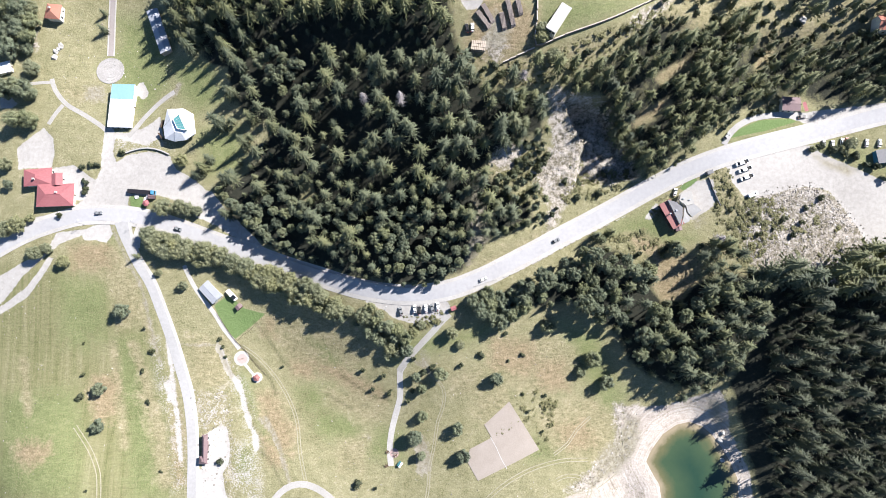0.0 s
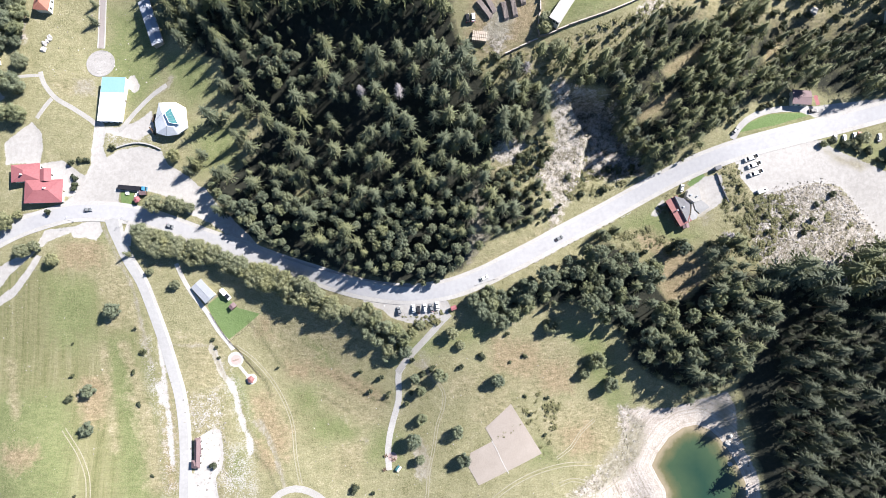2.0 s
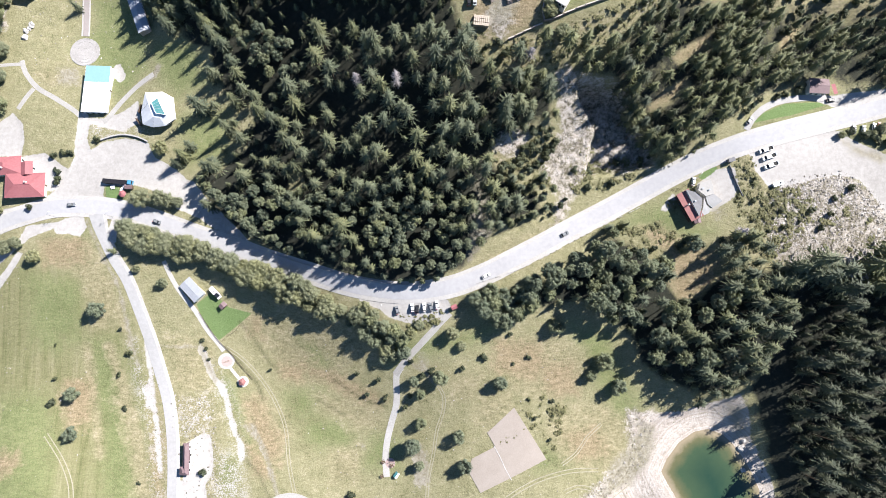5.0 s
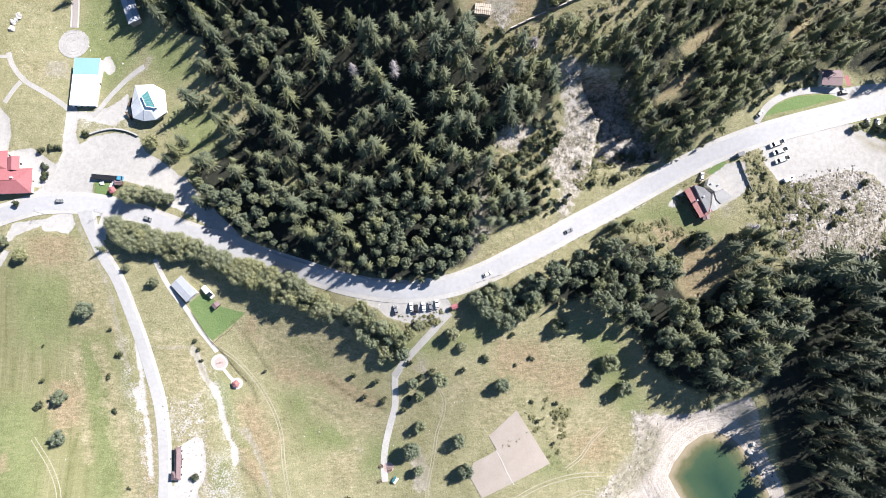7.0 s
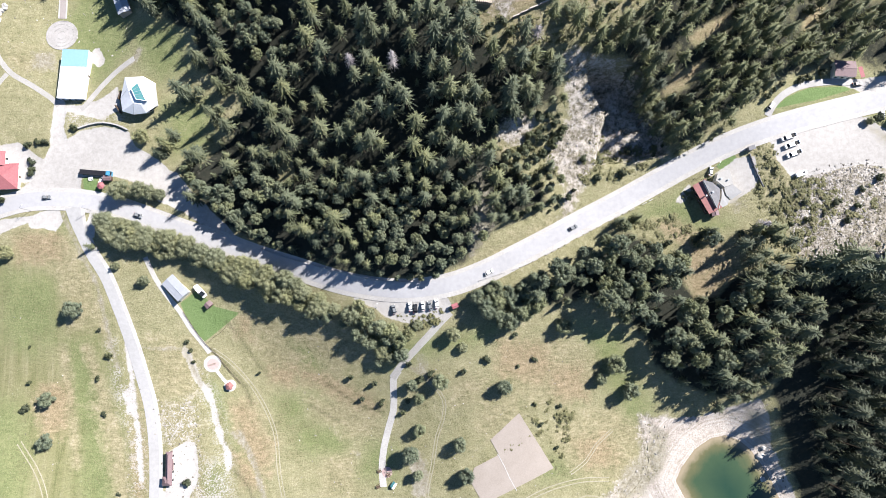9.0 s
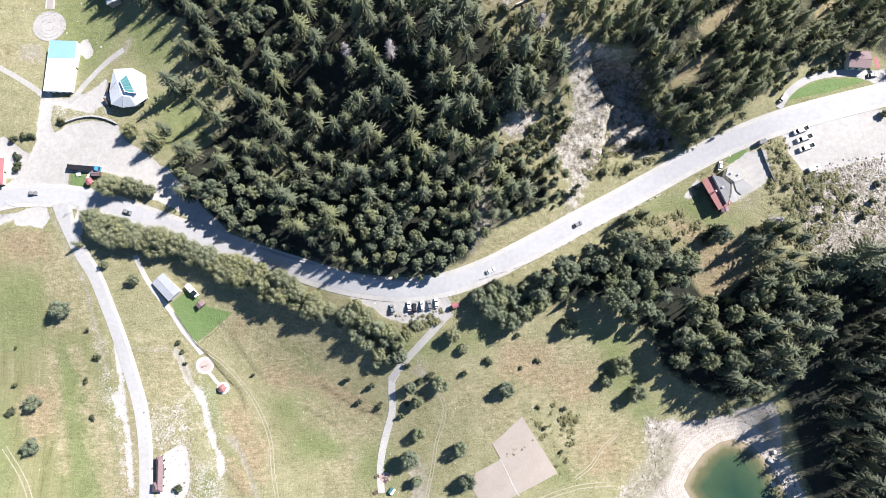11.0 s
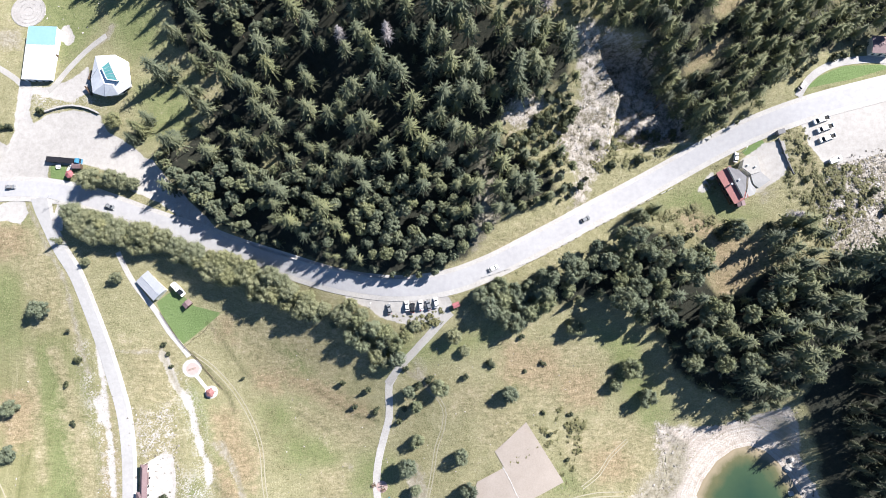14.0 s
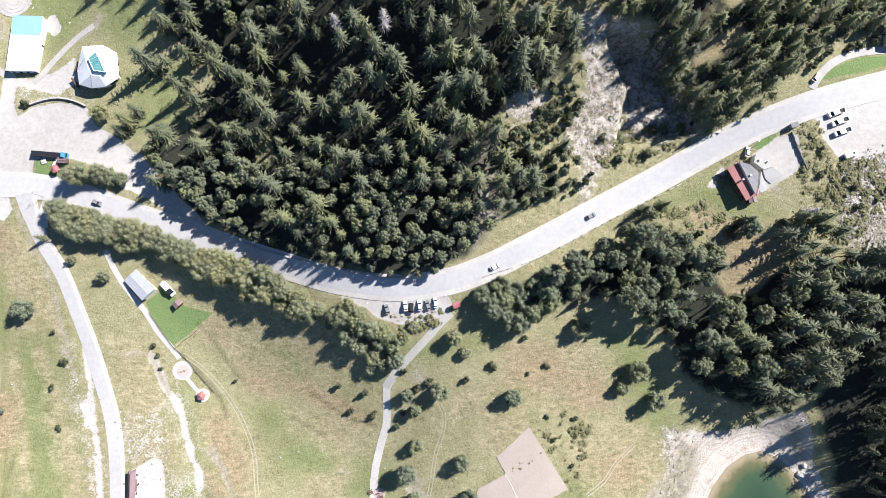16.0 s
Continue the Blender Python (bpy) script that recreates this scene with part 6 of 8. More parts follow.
# bushes: place and size
for x, y, k in [(-181.8, 2.8, 2), (-195.2, -41.5, 1.7), (-193.7, -61.4, 1.9), (-206.7, -46.4, 1.1), (-205.9, -33.8, 0.6), (-167.7, -20.5, 1), (-172.8, -31.1, 0.8), (-171.4, -6.9, 0.6), (-206.3, -15.9, 0.4), (-169.3, -49.4, 0.7), (-126, -82.8, 1.1), (-48.5, -95.7, 1.2), (-38.2, -97.2, 0.6), (-186.3, 93.9, 1.1), (-207.4, 76.9, 1), (-206.5, 71.7, 1.2), (-209.5, 85.6, 0.9), (-204.5, 86.9, 0.9), (-200.4, 86.8, 0.9), (-220.9, 58, 1), (-129.8, -13.6, 0.7), (-128.7, -18.5, 0.6), (-127.5, -24.1, 0.6), (-253.6, 75.9, 1.3)] + [(-1.2, -32.7, 1.9), (-15.3, -34.8, 1.4), (-12.1, -41.2, 1.5), (-11.5, -57, 1.5), (-15.7, -68.7, 2), (-12.2, -78.9, 1.3), (8.3, -63.2, 1.7), (11.5, -78.2, 1.8), (44.7, -21.9, 0.7), (21.5, -21.8, 1), (36.7, -25.6, 0.5), (35.3, -9.9, 0.8), (-17.3, -42, 0.9), (-20, -49.2, 0.8), (9.9, -27.2, 0.8), (-94.5, -30.2, 0.5), (-38.9, 24.5, 0.4), (-159.5, -87.7, 0.5), (-196.7, -96, 0.5), (-17.2, -24.2, 0.8), (-10.8, -32.2, 1), (-6, -28.9, 1)]:
    put(lone_things, "l", x, y, 0.62 * k) if k > 1.25 else put(bush_things, "u", x, y, 1.2 * k)
THICKETS = []
THICKETS.append((3.4, 1.2, [(43, 89.6), (54.4, 92.9), (58.2, 83.9), (50, 74), (37.3, 77.3)]))
THICKETS.append((6.5, 0.75, [(150, 70), (157, 76), (160, 62), (172, 60), (176, 44), (166, 40), (156, 46), (151, 56)]))
THICKETS.append((8.0, 0.9, [(168.8, 53.2), (190.1, 56.1), (202.4, 65.3), (210.1, 65.3), (202.7, 48.5), (187.5, 39.4), (175.1, 44)]))
THICKETS.append((7.5, 0.8, [(38.6, -46.4), (49.9, -41.8), (64.7, -45.2), (61.5, -58), (56.4, -76.9), (49.9, -67.2), (46.7, -54.5)]))
THICKETS.append((8.0, 1.1, [(25.7, 78.4), (37.2, 78.8), (50, 75.8), (56.6, 66.1), (48.7, 59.9), (32.9, 65.5)]))
THICKETS.append((7.0, 1.1, [(65.9, 75.4), (83.3, 78.7), (102, 80.2), (111.1, 83.1), (108.2, 78.6), (86.8, 66.6), (67.8, 63.3)]))
THICKETS.append((8.0, 1.2, [(89.7, 40.1), (99.4, 37.6), (134.9, 40.8), (139.6, 37.2), (148.8, 40.6), (147.8, 34.7), (101.8, 30.4)]))
THICKETS.append((7.0, 1.3, [(57.9, 128.1), (79, 138.6), (93.6, 144.8), (115.8, 153.3), (132.8, 159), (166.8, 163.2), (175.5, 137.9), (144.6, 138.1), (118.5, 130.1), (86.4, 129.8), (66.2, 121.6)]))
THICKETS.append((4.5, 1.3, [(203.1, 94.7), (213.6, 90.9), (229.9, 84.5), (241.5, 77.4), (241.6, 73.5), (220.9, 83.7), (204.4, 89.7)]))
THICKETS.append((6.0, 1.3, [(169.9, 166.3), (236.5, 165.8), (238.3, 145.8), (191.8, 144.7), (174.8, 149.7)]))
THICKETS.append((5.5, 1.2, [(188, 27.2), (216.3, 24.1), (244, 27.2), (244.6, 18), (216.7, 16.4), (191.4, 21)]))
THICKETS.append((4.5, 1.2, [(16.1, 127.3), (30.4, 127.3), (41.9, 127.5), (33.8, 117.7), (25.1, 115.1), (17.8, 117.4)]))
THICKETS.append((4.5, 0.9, [(33.1, 47.4), (45.6, 52.1), (58.3, 58.5), (64.6, 61.7), (63, 53.9), (45.6, 46)]))
THICKETS.append((9, 0.8, [(-46.8, -26.4), (-30.4, -32.6), (-30.5, -45.7), (-43.8, -42.8)]))
THICKETS.append((4.5, 1.2, [(151.4, 98.9), (159.2, 108.2), (172.2, 111.6), (187.1, 116.9), (186.8, 112.1), (168.9, 108.4), (159.2, 103)]))
SCRUB = []
SCRUB.append((3.6, [(38.6, -46.4), (49.9, -41.8), (64.7, -45.2), (61.5, -58), (56.4, -76.9), (49.9, -67.2), (46.7, -54.5)]))
SCRUB.append((2.5, [(25.7, 78.4), (37.2, 78.8), (50, 75.8), (56.6, 66.1), (48.7, 59.9), (32.9, 65.5)]))
SCRUB.append((2.5, [(64.3, 76.2), (83.3, 79.6), (102, 80.8), (111.1, 83.1), (108.3, 77.7), (86.8, 65.6), (67.8, 62.4)]))
SCRUB.append((2.2, [(-22.9, -1.3), (-15.5, 1.1), (-9.3, 0.1), (0.5, 2.8), (-0.7, -2.1), (-9.4, -5.7), (-11.9, -8.2), (-20.5, -7)]))
SCRUB.append((2.4, [(47.5, 130.1), (61.5, 136.4), (78.5, 142), (93.3, 147.2), (115.5, 158.7), (122.5, 157.2), (100.7, 139.6), (83.3, 129.6), (66.2, 121.6), (52, 113.7), (45.4, 120.6)]))
SCRUB.append((2.4, [(17.5, 129.8), (27.5, 127.2), (44.6, 130), (51.1, 123.2), (34, 114.1), (19.2, 117.4)]))
SCRUB.append((1.9, [(27.4, -67), (33.8, -62.2), (41.6, -58.2), (42.8, -59.8), (35.4, -65.1), (28.7, -68.8)]))
SCRUB.append((2.3, [(148, 76.1), (157.2, 80.7), (158.5, 72.4), (162.1, 62.9), (171.5, 64), (171.7, 53.4), (165.1, 41.6), (148.8, 39.5), (149.6, 56), (148.2, 67.9)]))
SCRUB.append((2.2, [(160.8, 58), (170, 62), (186, 60), (189, 50), (178, 40), (170, 28), (158, 30)]))
SCRUB.append((3.6, [(189, 50), (203, 62), (206, 48), (196, 34), (178, 40)]))
SCRUB.append((9.0, [(205.4, 65.3), (221.2, 53.1), (241.2, 30.3), (244.6, 18), (213.5, 16.4), (203.3, 33.3)]))
SCRUB.append((2.6, [(94.6, 42.5), (109, 47.3), (123.2, 41), (127.9, 37.4), (111.5, 27.9), (96.9, 32.8)]))
SCRUB.append((3.0, [(43, 89.6), (54.4, 92.9), (58.2, 83.9), (50, 74), (37.3, 77.3)]))
SCRUB.append((2.8, [(114.7, 58.6), (126.7, 64.5), (129.7, 57.7), (117.7, 50.7)]))
SCRUB.append((2.8, [(70.3, 83.1), (75.2, 91.9), (80.7, 73), (69.6, 67.4)]))
LOW = [(s[0] * np.array([1.45, 1.45, 0.32]), s[1]) for s in (leaf_shape(61, 2.4, 2.0, 8, 150, 0.24, 0.0, 0.28), leaf_shape(62, 2.6, 2.2, 9, 160, 0.24, 0.0, 0.28), leaf_shape(63, 2.2, 1.9, 8, 150, 0.24, 0.0, 0.28))]
scrub = [(a[0], a[1], 0.3 + 1.1 * rng.uniform() ** 2 if gap > 1.95 else rng.uniform(0.4, 0.6)) for gap, poly in SCRUB for a in scatter(poly, gap)]
woods("scrub", "low dry olive-brown scrub on the slope", [a[:2] for a in scrub], LOW, [a[2] for a in scrub], M["scrub"])
for gap, k, poly in THICKETS:
    for a in scatter(poly, gap):
        put(bush_things, "u", a[0], a[1], k * rng.uniform(0.6, 1.4))


# ---- made things ----
def joined(*shapes):
    V, F = [], []
    for v, f in shapes:
        n = len(V)
        V += [tuple(q) for q in v]
        F += [tuple(i + n for i in q) for q in f]
    return V, F


def box(x0, x1, y0, y1, z0, z1, bx=0.0, by=0.0):
    """A block; bx and by draw its top in."""
    V = [(x0, y0, z0), (x1, y0, z0), (x1, y1, z0), (x0, y1, z0), (x0 + bx, y0 + by, z1), (x1 - bx, y0 + by, z1), (x1 - bx, y1 - by, z1), (x0 + bx, y1 - by, z1)]
    return V, [(3, 2, 1, 0), (4, 5, 6, 7), (0, 1, 5, 4), (1, 2, 6, 5), (2, 3, 7, 6), (3, 0, 4, 7)]


def prism(n, r0, r1, z0, z1, cx=0.0, cy=0.0, turn=0.0, sx=1.0, sy=1.0):
    V = []
    for r, z in ((r0, z0), (r1, z1)):
        for k in range(n):
            a = 6.2832 * k / n + turn
            V.append((cx + sx * r * math.cos(a), cy + sy * r * math.sin(a), z))
    F = [tuple(range(n - 1, -1, -1)), tuple(range(n, 2 * n))] + [(k, (k + 1) % n, n + (k + 1) % n, n + k) for k in range(n)]
    return V, F


def lying(n, r, y0, y1, cx, cz):
    """A cylinder along y."""
    V = [(cx + r * math.cos(6.2832 * k / n), y, cz + r * math.sin(6.2832 * k / n)) for y in (y0, y1) for k in range(n)]
    return V, [tuple(range(n)), tuple(range(2 * n - 1, n - 1, -1))] + [(k, n + k, n + (k + 1) % n, (k + 1) % n) for k in range(n)]


def slab(points, thick):
    """A plate with the given corners as its upper face."""
    n = len(points)
    V = [tuple(p) for p in points] + [(p[0], p[1], p[2] - thick) for p in points]
    return V, [tuple(range(n)), tuple(range(2 * n - 1, n - 1, -1))] + [(k, n + k, n + (k + 1) % n, (k + 1) % n) for k in range(n)]


def footing(x, y, L, W, a):
    """Lowest and mean height of the land under a plan."""
    c, s = math.cos(radians(a)), math.sin(radians(a))
    zs = [z_at(x + c * u * L / 2 - s * v * W / 2, y + s * u * L / 2 + c * v * W / 2) for u in (-1, 0, 1) for v in (-1, 0, 1)]
    return min(zs), sum(zs) / 9


def house(name, label, x, y, L, W, a, eave, rise, kind, roof_mats, wall_mat, over=0.5, chimneys=(), windows=3, category="house"):
    """A house with its long side along its own x: walls, roof slopes, windows, door, chimneys. kind: gable, hip or flat."""
    lo, mean = footing(x, y, L, W, a)
    root = new(name)
    root.matrix_basis = pose(x, y, mean, 0, 0, a)
    tagged(root, label, category)
    l, w = L / 2 - over, W / 2 - over
    base = lo - mean - 0.5
    t = 0.3
    for v in (box(-l, l, -w, -w + t, base, eave), box(-l, l, w - t, w, base, eave), box(-l, -l + t, -w + t, w - t, base, eave), box(l - t, l, -w + t, w - t, base, eave)):
        child("wall", root, *v, wall_mat)
    X, Y, e, r = L / 2, W / 2, eave, eave + rise
    m0, m1 = roof_mats[0], roof_mats[-1]
    if kind == "gable":
        child("roof_slope", root, *slab([(-X, -Y, e), (X, -Y, e), (X, 0, r), (-X, 0, r)], 0.18), m0)
        child("roof_slope", root, *slab([(X, Y, e), (-X, Y, e), (-X, 0.02, r), (X, 0.02, r)], 0.18), m1)
        for s in (-1, 1):
            q = s * (l - 0.15)
            child("gable", root, [(q - 0.12, -w, e), (q - 0.12, w, e), (q - 0.12, 0, r - 0.25), (q + 0.12, -w, e), (q + 0.12, w, e), (q + 0.12, 0, r - 0.25)],
                  [(0, 2, 1), (3, 4, 5), (0, 1, 4, 3), (1, 2, 5, 4), (2, 0, 3, 5)], wall_mat)
        child("ridge_cap", root, *box(-X, X, -0.15, 0.15, r - 0.05, r + 0.08), m1)
    elif kind == "hip":
        d = min(Y, X * 0.8)
        child("roof_slope", root, *slab([(-X, -Y, e), (X, -Y, e), (X - d, 0, r), (-X + d, 0, r)], 0.18), m0)
        child("roof_slope", root, *slab([(X, Y, e), (-X, Y, e), (-X + d, 0.01, r), (X - d, 0.01, r)], 0.18), m1)
        child("roof_slope", root, *slab([(X, -Y, e), (X, Y, e), (X - d, 0.005, r)], 0.18), m0)
        child("roof_slope", root, *slab([(-X, Y, e), (-X, -Y, e), (-X + d, 0.005, r)], 0.18), m1)
        child("ridge_cap", root, *box(-X + d, X - d, -0.15, 0.15, r - 0.05, r + 0.08), m1)
    else:
        child("roof", root, *slab([(-X, -Y, r), (X, -Y, r), (X, Y, e + 0.2), (-X, Y, e + 0.2)], 0.22), m0)
        child("wall", root, *box(-l, l, -w, w - 0.5, e - 0.3, e + 0.15), wall_mat)
    for s in (-1, 1):
        for k in range(windows):
            q = -l + (k + 0.5) * 2 * l / windows
            win = child("window", root, *box(q - 0.55, q + 0.55, s * w - 0.08, s * w + 0.08, 1.0, min(2.3, eave - 0.3)), M["window"])
            child("sill", win, *box(q - 0.65, q + 0.65, s * (w + 0.06) - 0.1, s * (w + 0.06) + 0.1, 0.86, 0.98), M["concrete"])
    child("door", root, *box(l - 0.04, l + 0.1, -0.5, 0.5, 0.0, 2.1), M["dark_wood"], "dark wooden door")
    for cx, cy in chimneys:
        ch = child("chimney", root, *box(cx - 0.4, cx + 0.4, cy - 0.4, cy + 0.4, eave, r + 0.7), M["plaster"])
        child("chimney_cap", ch, *box(cx - 0.5, cx + 0.5, cy - 0.5, cy + 0.5, r + 0.7, r + 0.85), M["concrete"])
    return root


def make_car(name, label, paint, L=4.4, W=1.8, H=1.45, van=False):
    root = new(name)
    tagged(root, label, "van" if van else "car")
    l, w = L / 2, W / 2
    if van:
        child("body", root, *joined(box(-l, l - 3.0, -w, w, 0.35, H, 0.06, 0.08), box(l - 3.0, l, -w, w, 0.35, H * 0.45, 0.04, 0.05)), paint)
        child("windscreen", root, *slab([(l - 0.9, -w * 0.95, H * 0.47), (l - 0.9, w * 0.95, H * 0.47), (l - 3.0, w * 0.92, H + 0.02), (l - 3.0, -w * 0.92, H + 0.02)], 0.12), M["window"])
        child("roof_hatch", root, *box(-l * 0.3, -l * 0.3 + 0.7, -0.35, 0.35, H, H + 0.06), M["grey_paint"])
    else:
        child("body", root, *joined(box(-l, l, -w, w, 0.28, 0.62, 0.03, 0.03), box(-l + 0.05, l - 0.05, -w + 0.03, w - 0.03, 0.62, 0.88, 0.12, 0.06)), paint)
        child("roof", root, *box(-l * 0.62, l * 0.22, -w * 0.76, w * 0.76, H - 0.1, H, 0.08, 0.06), paint)
        child("windscreen", root, *slab([(l * 0.5, -w * 0.84, 0.88), (l * 0.5, w * 0.84, 0.88), (l * 0.22, w * 0.74, H - 0.05), (l * 0.22, -w * 0.74, H - 0.05)], 0.05), M["window"])
        child("rear_window", root, *slab([(-l * 0.82, w * 0.84, 0.88), (-l * 0.82, -w * 0.84, 0.88), (-l * 0.62, -w * 0.74, H - 0.05), (-l * 0.62, w * 0.74, H - 0.05)], 0.05), M["window"])
        for s in (-1, 1):
            child("side_window", root, *slab([(l * 0.46, s * w * 0.86, 0.88), (-l * 0.78, s * w * 0.86, 0.88), (-l * 0.6, s * w * 0.75, H - 0.06), (l * 0.2, s * w * 0.75, H - 0.06)], 0.05), M["window"])
    for u in (-1, 1):
        for v in (-1, 1):
            wh = child("wheel", root, *lying(10, 0.32, v * w - 0.11, v * w + 0.11, u * l * 0.62, 0.32), M["rubber"])
            child("rim", wh, *lying(8, 0.19, v * w - 0.12 + 0.02 * v, v * w + 0.12 + 0.02 * v, u * l * 0.62, 0.32), M["grey_paint"])
        child("headlight" if u > 0 else "tail_light", root, *box(u * l - 0.05, u * l + 0.05, -w * 0.85, -w * 0.5, 0.55, 0.68), M["white_paint"] if u > 0 else M["red_paint"])
        child("headlight" if u > 0 else "tail_light", root, *box(u * l - 0.05, u * l + 0.05, w * 0.5, w * 0.85, 0.55, 0.68), M["white_paint"] if u > 0 else M["red_paint"])
    return root


def park(base, x, y, a, label="", group="", lift=0.14):
    ob = base if base.name not in used else copy_thing(base, Matrix.Identity(4))
    used[base.name] = 1
    ob.matrix_basis = pose(x, y, z_at(x, y) + lift, 0, 0, a)
    return tagged(ob, label, group=group)


car_white = make_car("car", "white parked car", M["white_paint"])
car_dark = make_car("car", "dark grey parked car", M["grey_paint"])
car_black = make_car("car", "black parked car", M["black"])
car_red = make_car("car", "red car", M["red_paint"])
van_white = make_car("van", "white van on the gravel lot", M["white_paint"], 7.4, 2.3, 2.7, True)
for x, y, k in [(-23.6, 2.4, 0), (-15.7, 3.6, 1), (-13.2, 2.8, 2), (-9.5, 3.8, 1), (-6.1, 4, 0), (-2.9, 5, 1)]:
    park((car_dark, car_white, car_black)[int(k)], x, y, 105 - 8 * k, "car parked on the gravel beside the road curve", "cars parked by the road curve")
for x, y, k in [(207.9, 92.8, 0), (212.7, 92.8, 1), (217.9, 93.9, 1), (224.5, 93.8, 1), (230.7, 93.1, 1), (237.5, 93, 1)]:
    park((car_dark, car_white)[int(k)], x, y, 80, "car parked in the row by the gravel lot", "cars parked by the gravel lot")
park(car_red, 220.6, 94.2, 85, "red car parked in the row by the gravel lot", "cars parked by the gravel lot")


def make_pickup():
    root = new("pickup_truck")
    tagged(root, "white pickup truck with a dark cargo bed on the gravel", "truck")
    child("body", root, *joined(box(-3.6, 3.6, -1.05, 1.05, 0.4, 0.9, 0.04, 0.04), box(-3.55, -1.9, -1.0, 1.0, 0.9, 1.1, 0.1, 0.06)), M["white_paint"])
    child("cab", root, *box(-1.9, 0.9, -1.0, 1.0, 0.9, 1.85, 0.12, 0.1), M["white_paint"])
    child("windscreen", root, *slab([(-1.86, 0.92, 1.86), (-2.7, 0.95, 1.12), (-2.7, -0.95, 1.12), (-1.86, -0.92, 1.86)], 0.05), M["window"])
    child("cargo_bed", root, *box(1.0, 3.42, -0.9, 0.9, 0.9, 0.95), M["rubber"], "dark cargo bed")
    for v in (box(1.0, 3.6, -1.05, -0.95, 0.9, 1.4), box(1.0, 3.6, 0.95, 1.05, 0.9, 1.4), box(3.5, 3.6, -0.95, 0.95, 0.9, 1.4)):
        child("bed_side", root, *v, M["white_paint"])
    for u in (-2.4, 2.2):
        for v in (-1, 1):
            wh = child("wheel", root, *lying(10, 0.4, v - 0.12, v + 0.12, u, 0.4), M["rubber"])
            child("rim", wh, *lying(8, 0.22, v - 0.13 + 0.02 * v, v + 0.13 + 0.02 * v, u, 0.4), M["grey_paint"])
    return root


pickup = make_pickup()
for x, y, k in [(162.9, 82.5, 20), (164.5, 78.9, 20), (165.5, 74.7, 20)]:
    park(pickup, x, y, k, "white pickup truck with a dark cargo bed on the gravel", "pickup trucks on the gravel lot")
park(car_white, 127.9, 67.3, 78, "white car parked in front of the inn", "cars at the inn")
park(car_dark, -198.7, 58.7, 3, "silver grey car on the main road", "cars on the road", 0.17)
park(car_black, 12, 142.5, 95, "black car parked in the timber yard", "cars in the timber yard")
park(car_white, 14.8, 142.6, 90, "white car parked in the timber yard", "cars in the timber yard")
park(car_dark, 62.6, 41, 27, "dark grey car driving on the main road", "cars on the road", 0.17)
park(car_white, 22.2, 19.8, 27, "white car driving on the main road", "cars on the road", 0.17)
park(car_dark, -152, 49.3, -20, "dark grey car on the main road", "cars on the road", 0.17)


def make_truck():
    x, y, a = -173.6, 70.6, -5.0
    root = new("semi_truck")
    root.matrix_basis = pose(x, y, z_at(x, y), 0, 0, a)
    tagged(root, "long truck with a blue cab and black trailer", "truck")
    child("trailer_bed", root, *box(-7.8, 5.6, -1.25, 1.25, 1.1, 1.4), M["grey_paint"])
    child("tarpaulin", root, *box(-7.8, 5.6, -1.27, 1.27, 1.4, 1.9, 0.05, 0.1), M["black"], "black trailer cover")
    child("cab", root, *joined(box(6.0, 8.3, -1.25, 1.25, 0.6, 3.1, 0.15, 0.1), box(6.2, 7.6, -1.1, 1.1, 3.1, 3.7, 0.3, 0.1)), M["blue_paint"], "light blue cab")
    child("windscreen", root, *slab([(8.32, -1.1, 1.9), (8.32, 1.1, 1.9), (8.2, 1.05, 2.9), (8.2, -1.05, 2.9)], 0.06), M["window"])
    child("chassis", root, *box(4.5, 8.2, -0.5, 0.5, 0.5, 1.1), M["black"])
    for wx in (-6.2, -5.0, -3.8, 5.0, 7.4):
        for s in (-1, 1):
            child("wheel", root, *lying(10, 0.5, s * 1.1 - 0.15, s * 1.1 + 0.15, wx, 0.5), M["rubber"])


make_truck()


def make_barn():
    x, y, L, W, a = -187.5, 121.6, 13.6, 26.2, -1.8
    root = house("barn", "large hall with a white and turquoise sheet roof", x, y, L, W, a, 3.6, 0.7, "flat", [M["white_metal"]], M["white_metal"], 0.3, (), 4, "hall")
    q = W / 2 - W * 0.35
    zq = 3.8 + 0.5 * 0.35
    child("turquoise_panel", root, *slab([(-L / 2 + 0.1, q, zq + 0.06), (L / 2 - 0.1, q, zq + 0.06), (L / 2 - 0.1, W / 2, 3.87), (-L / 2 + 0.1, W / 2, 3.87)], 0.05), M["blue_metal"], "turquoise roof sheet")
    for k in range(11):
        u = -L / 2 + (k + 0.5) * L / 11
        child("seam", root, *slab([(u - 0.04, -W / 2, 4.35), (u + 0.04, -W / 2, 4.35), (u + 0.04, q, zq + 0.06), (u - 0.04, q, zq + 0.06)], 0.08), M["white_metal"])


make_barn()


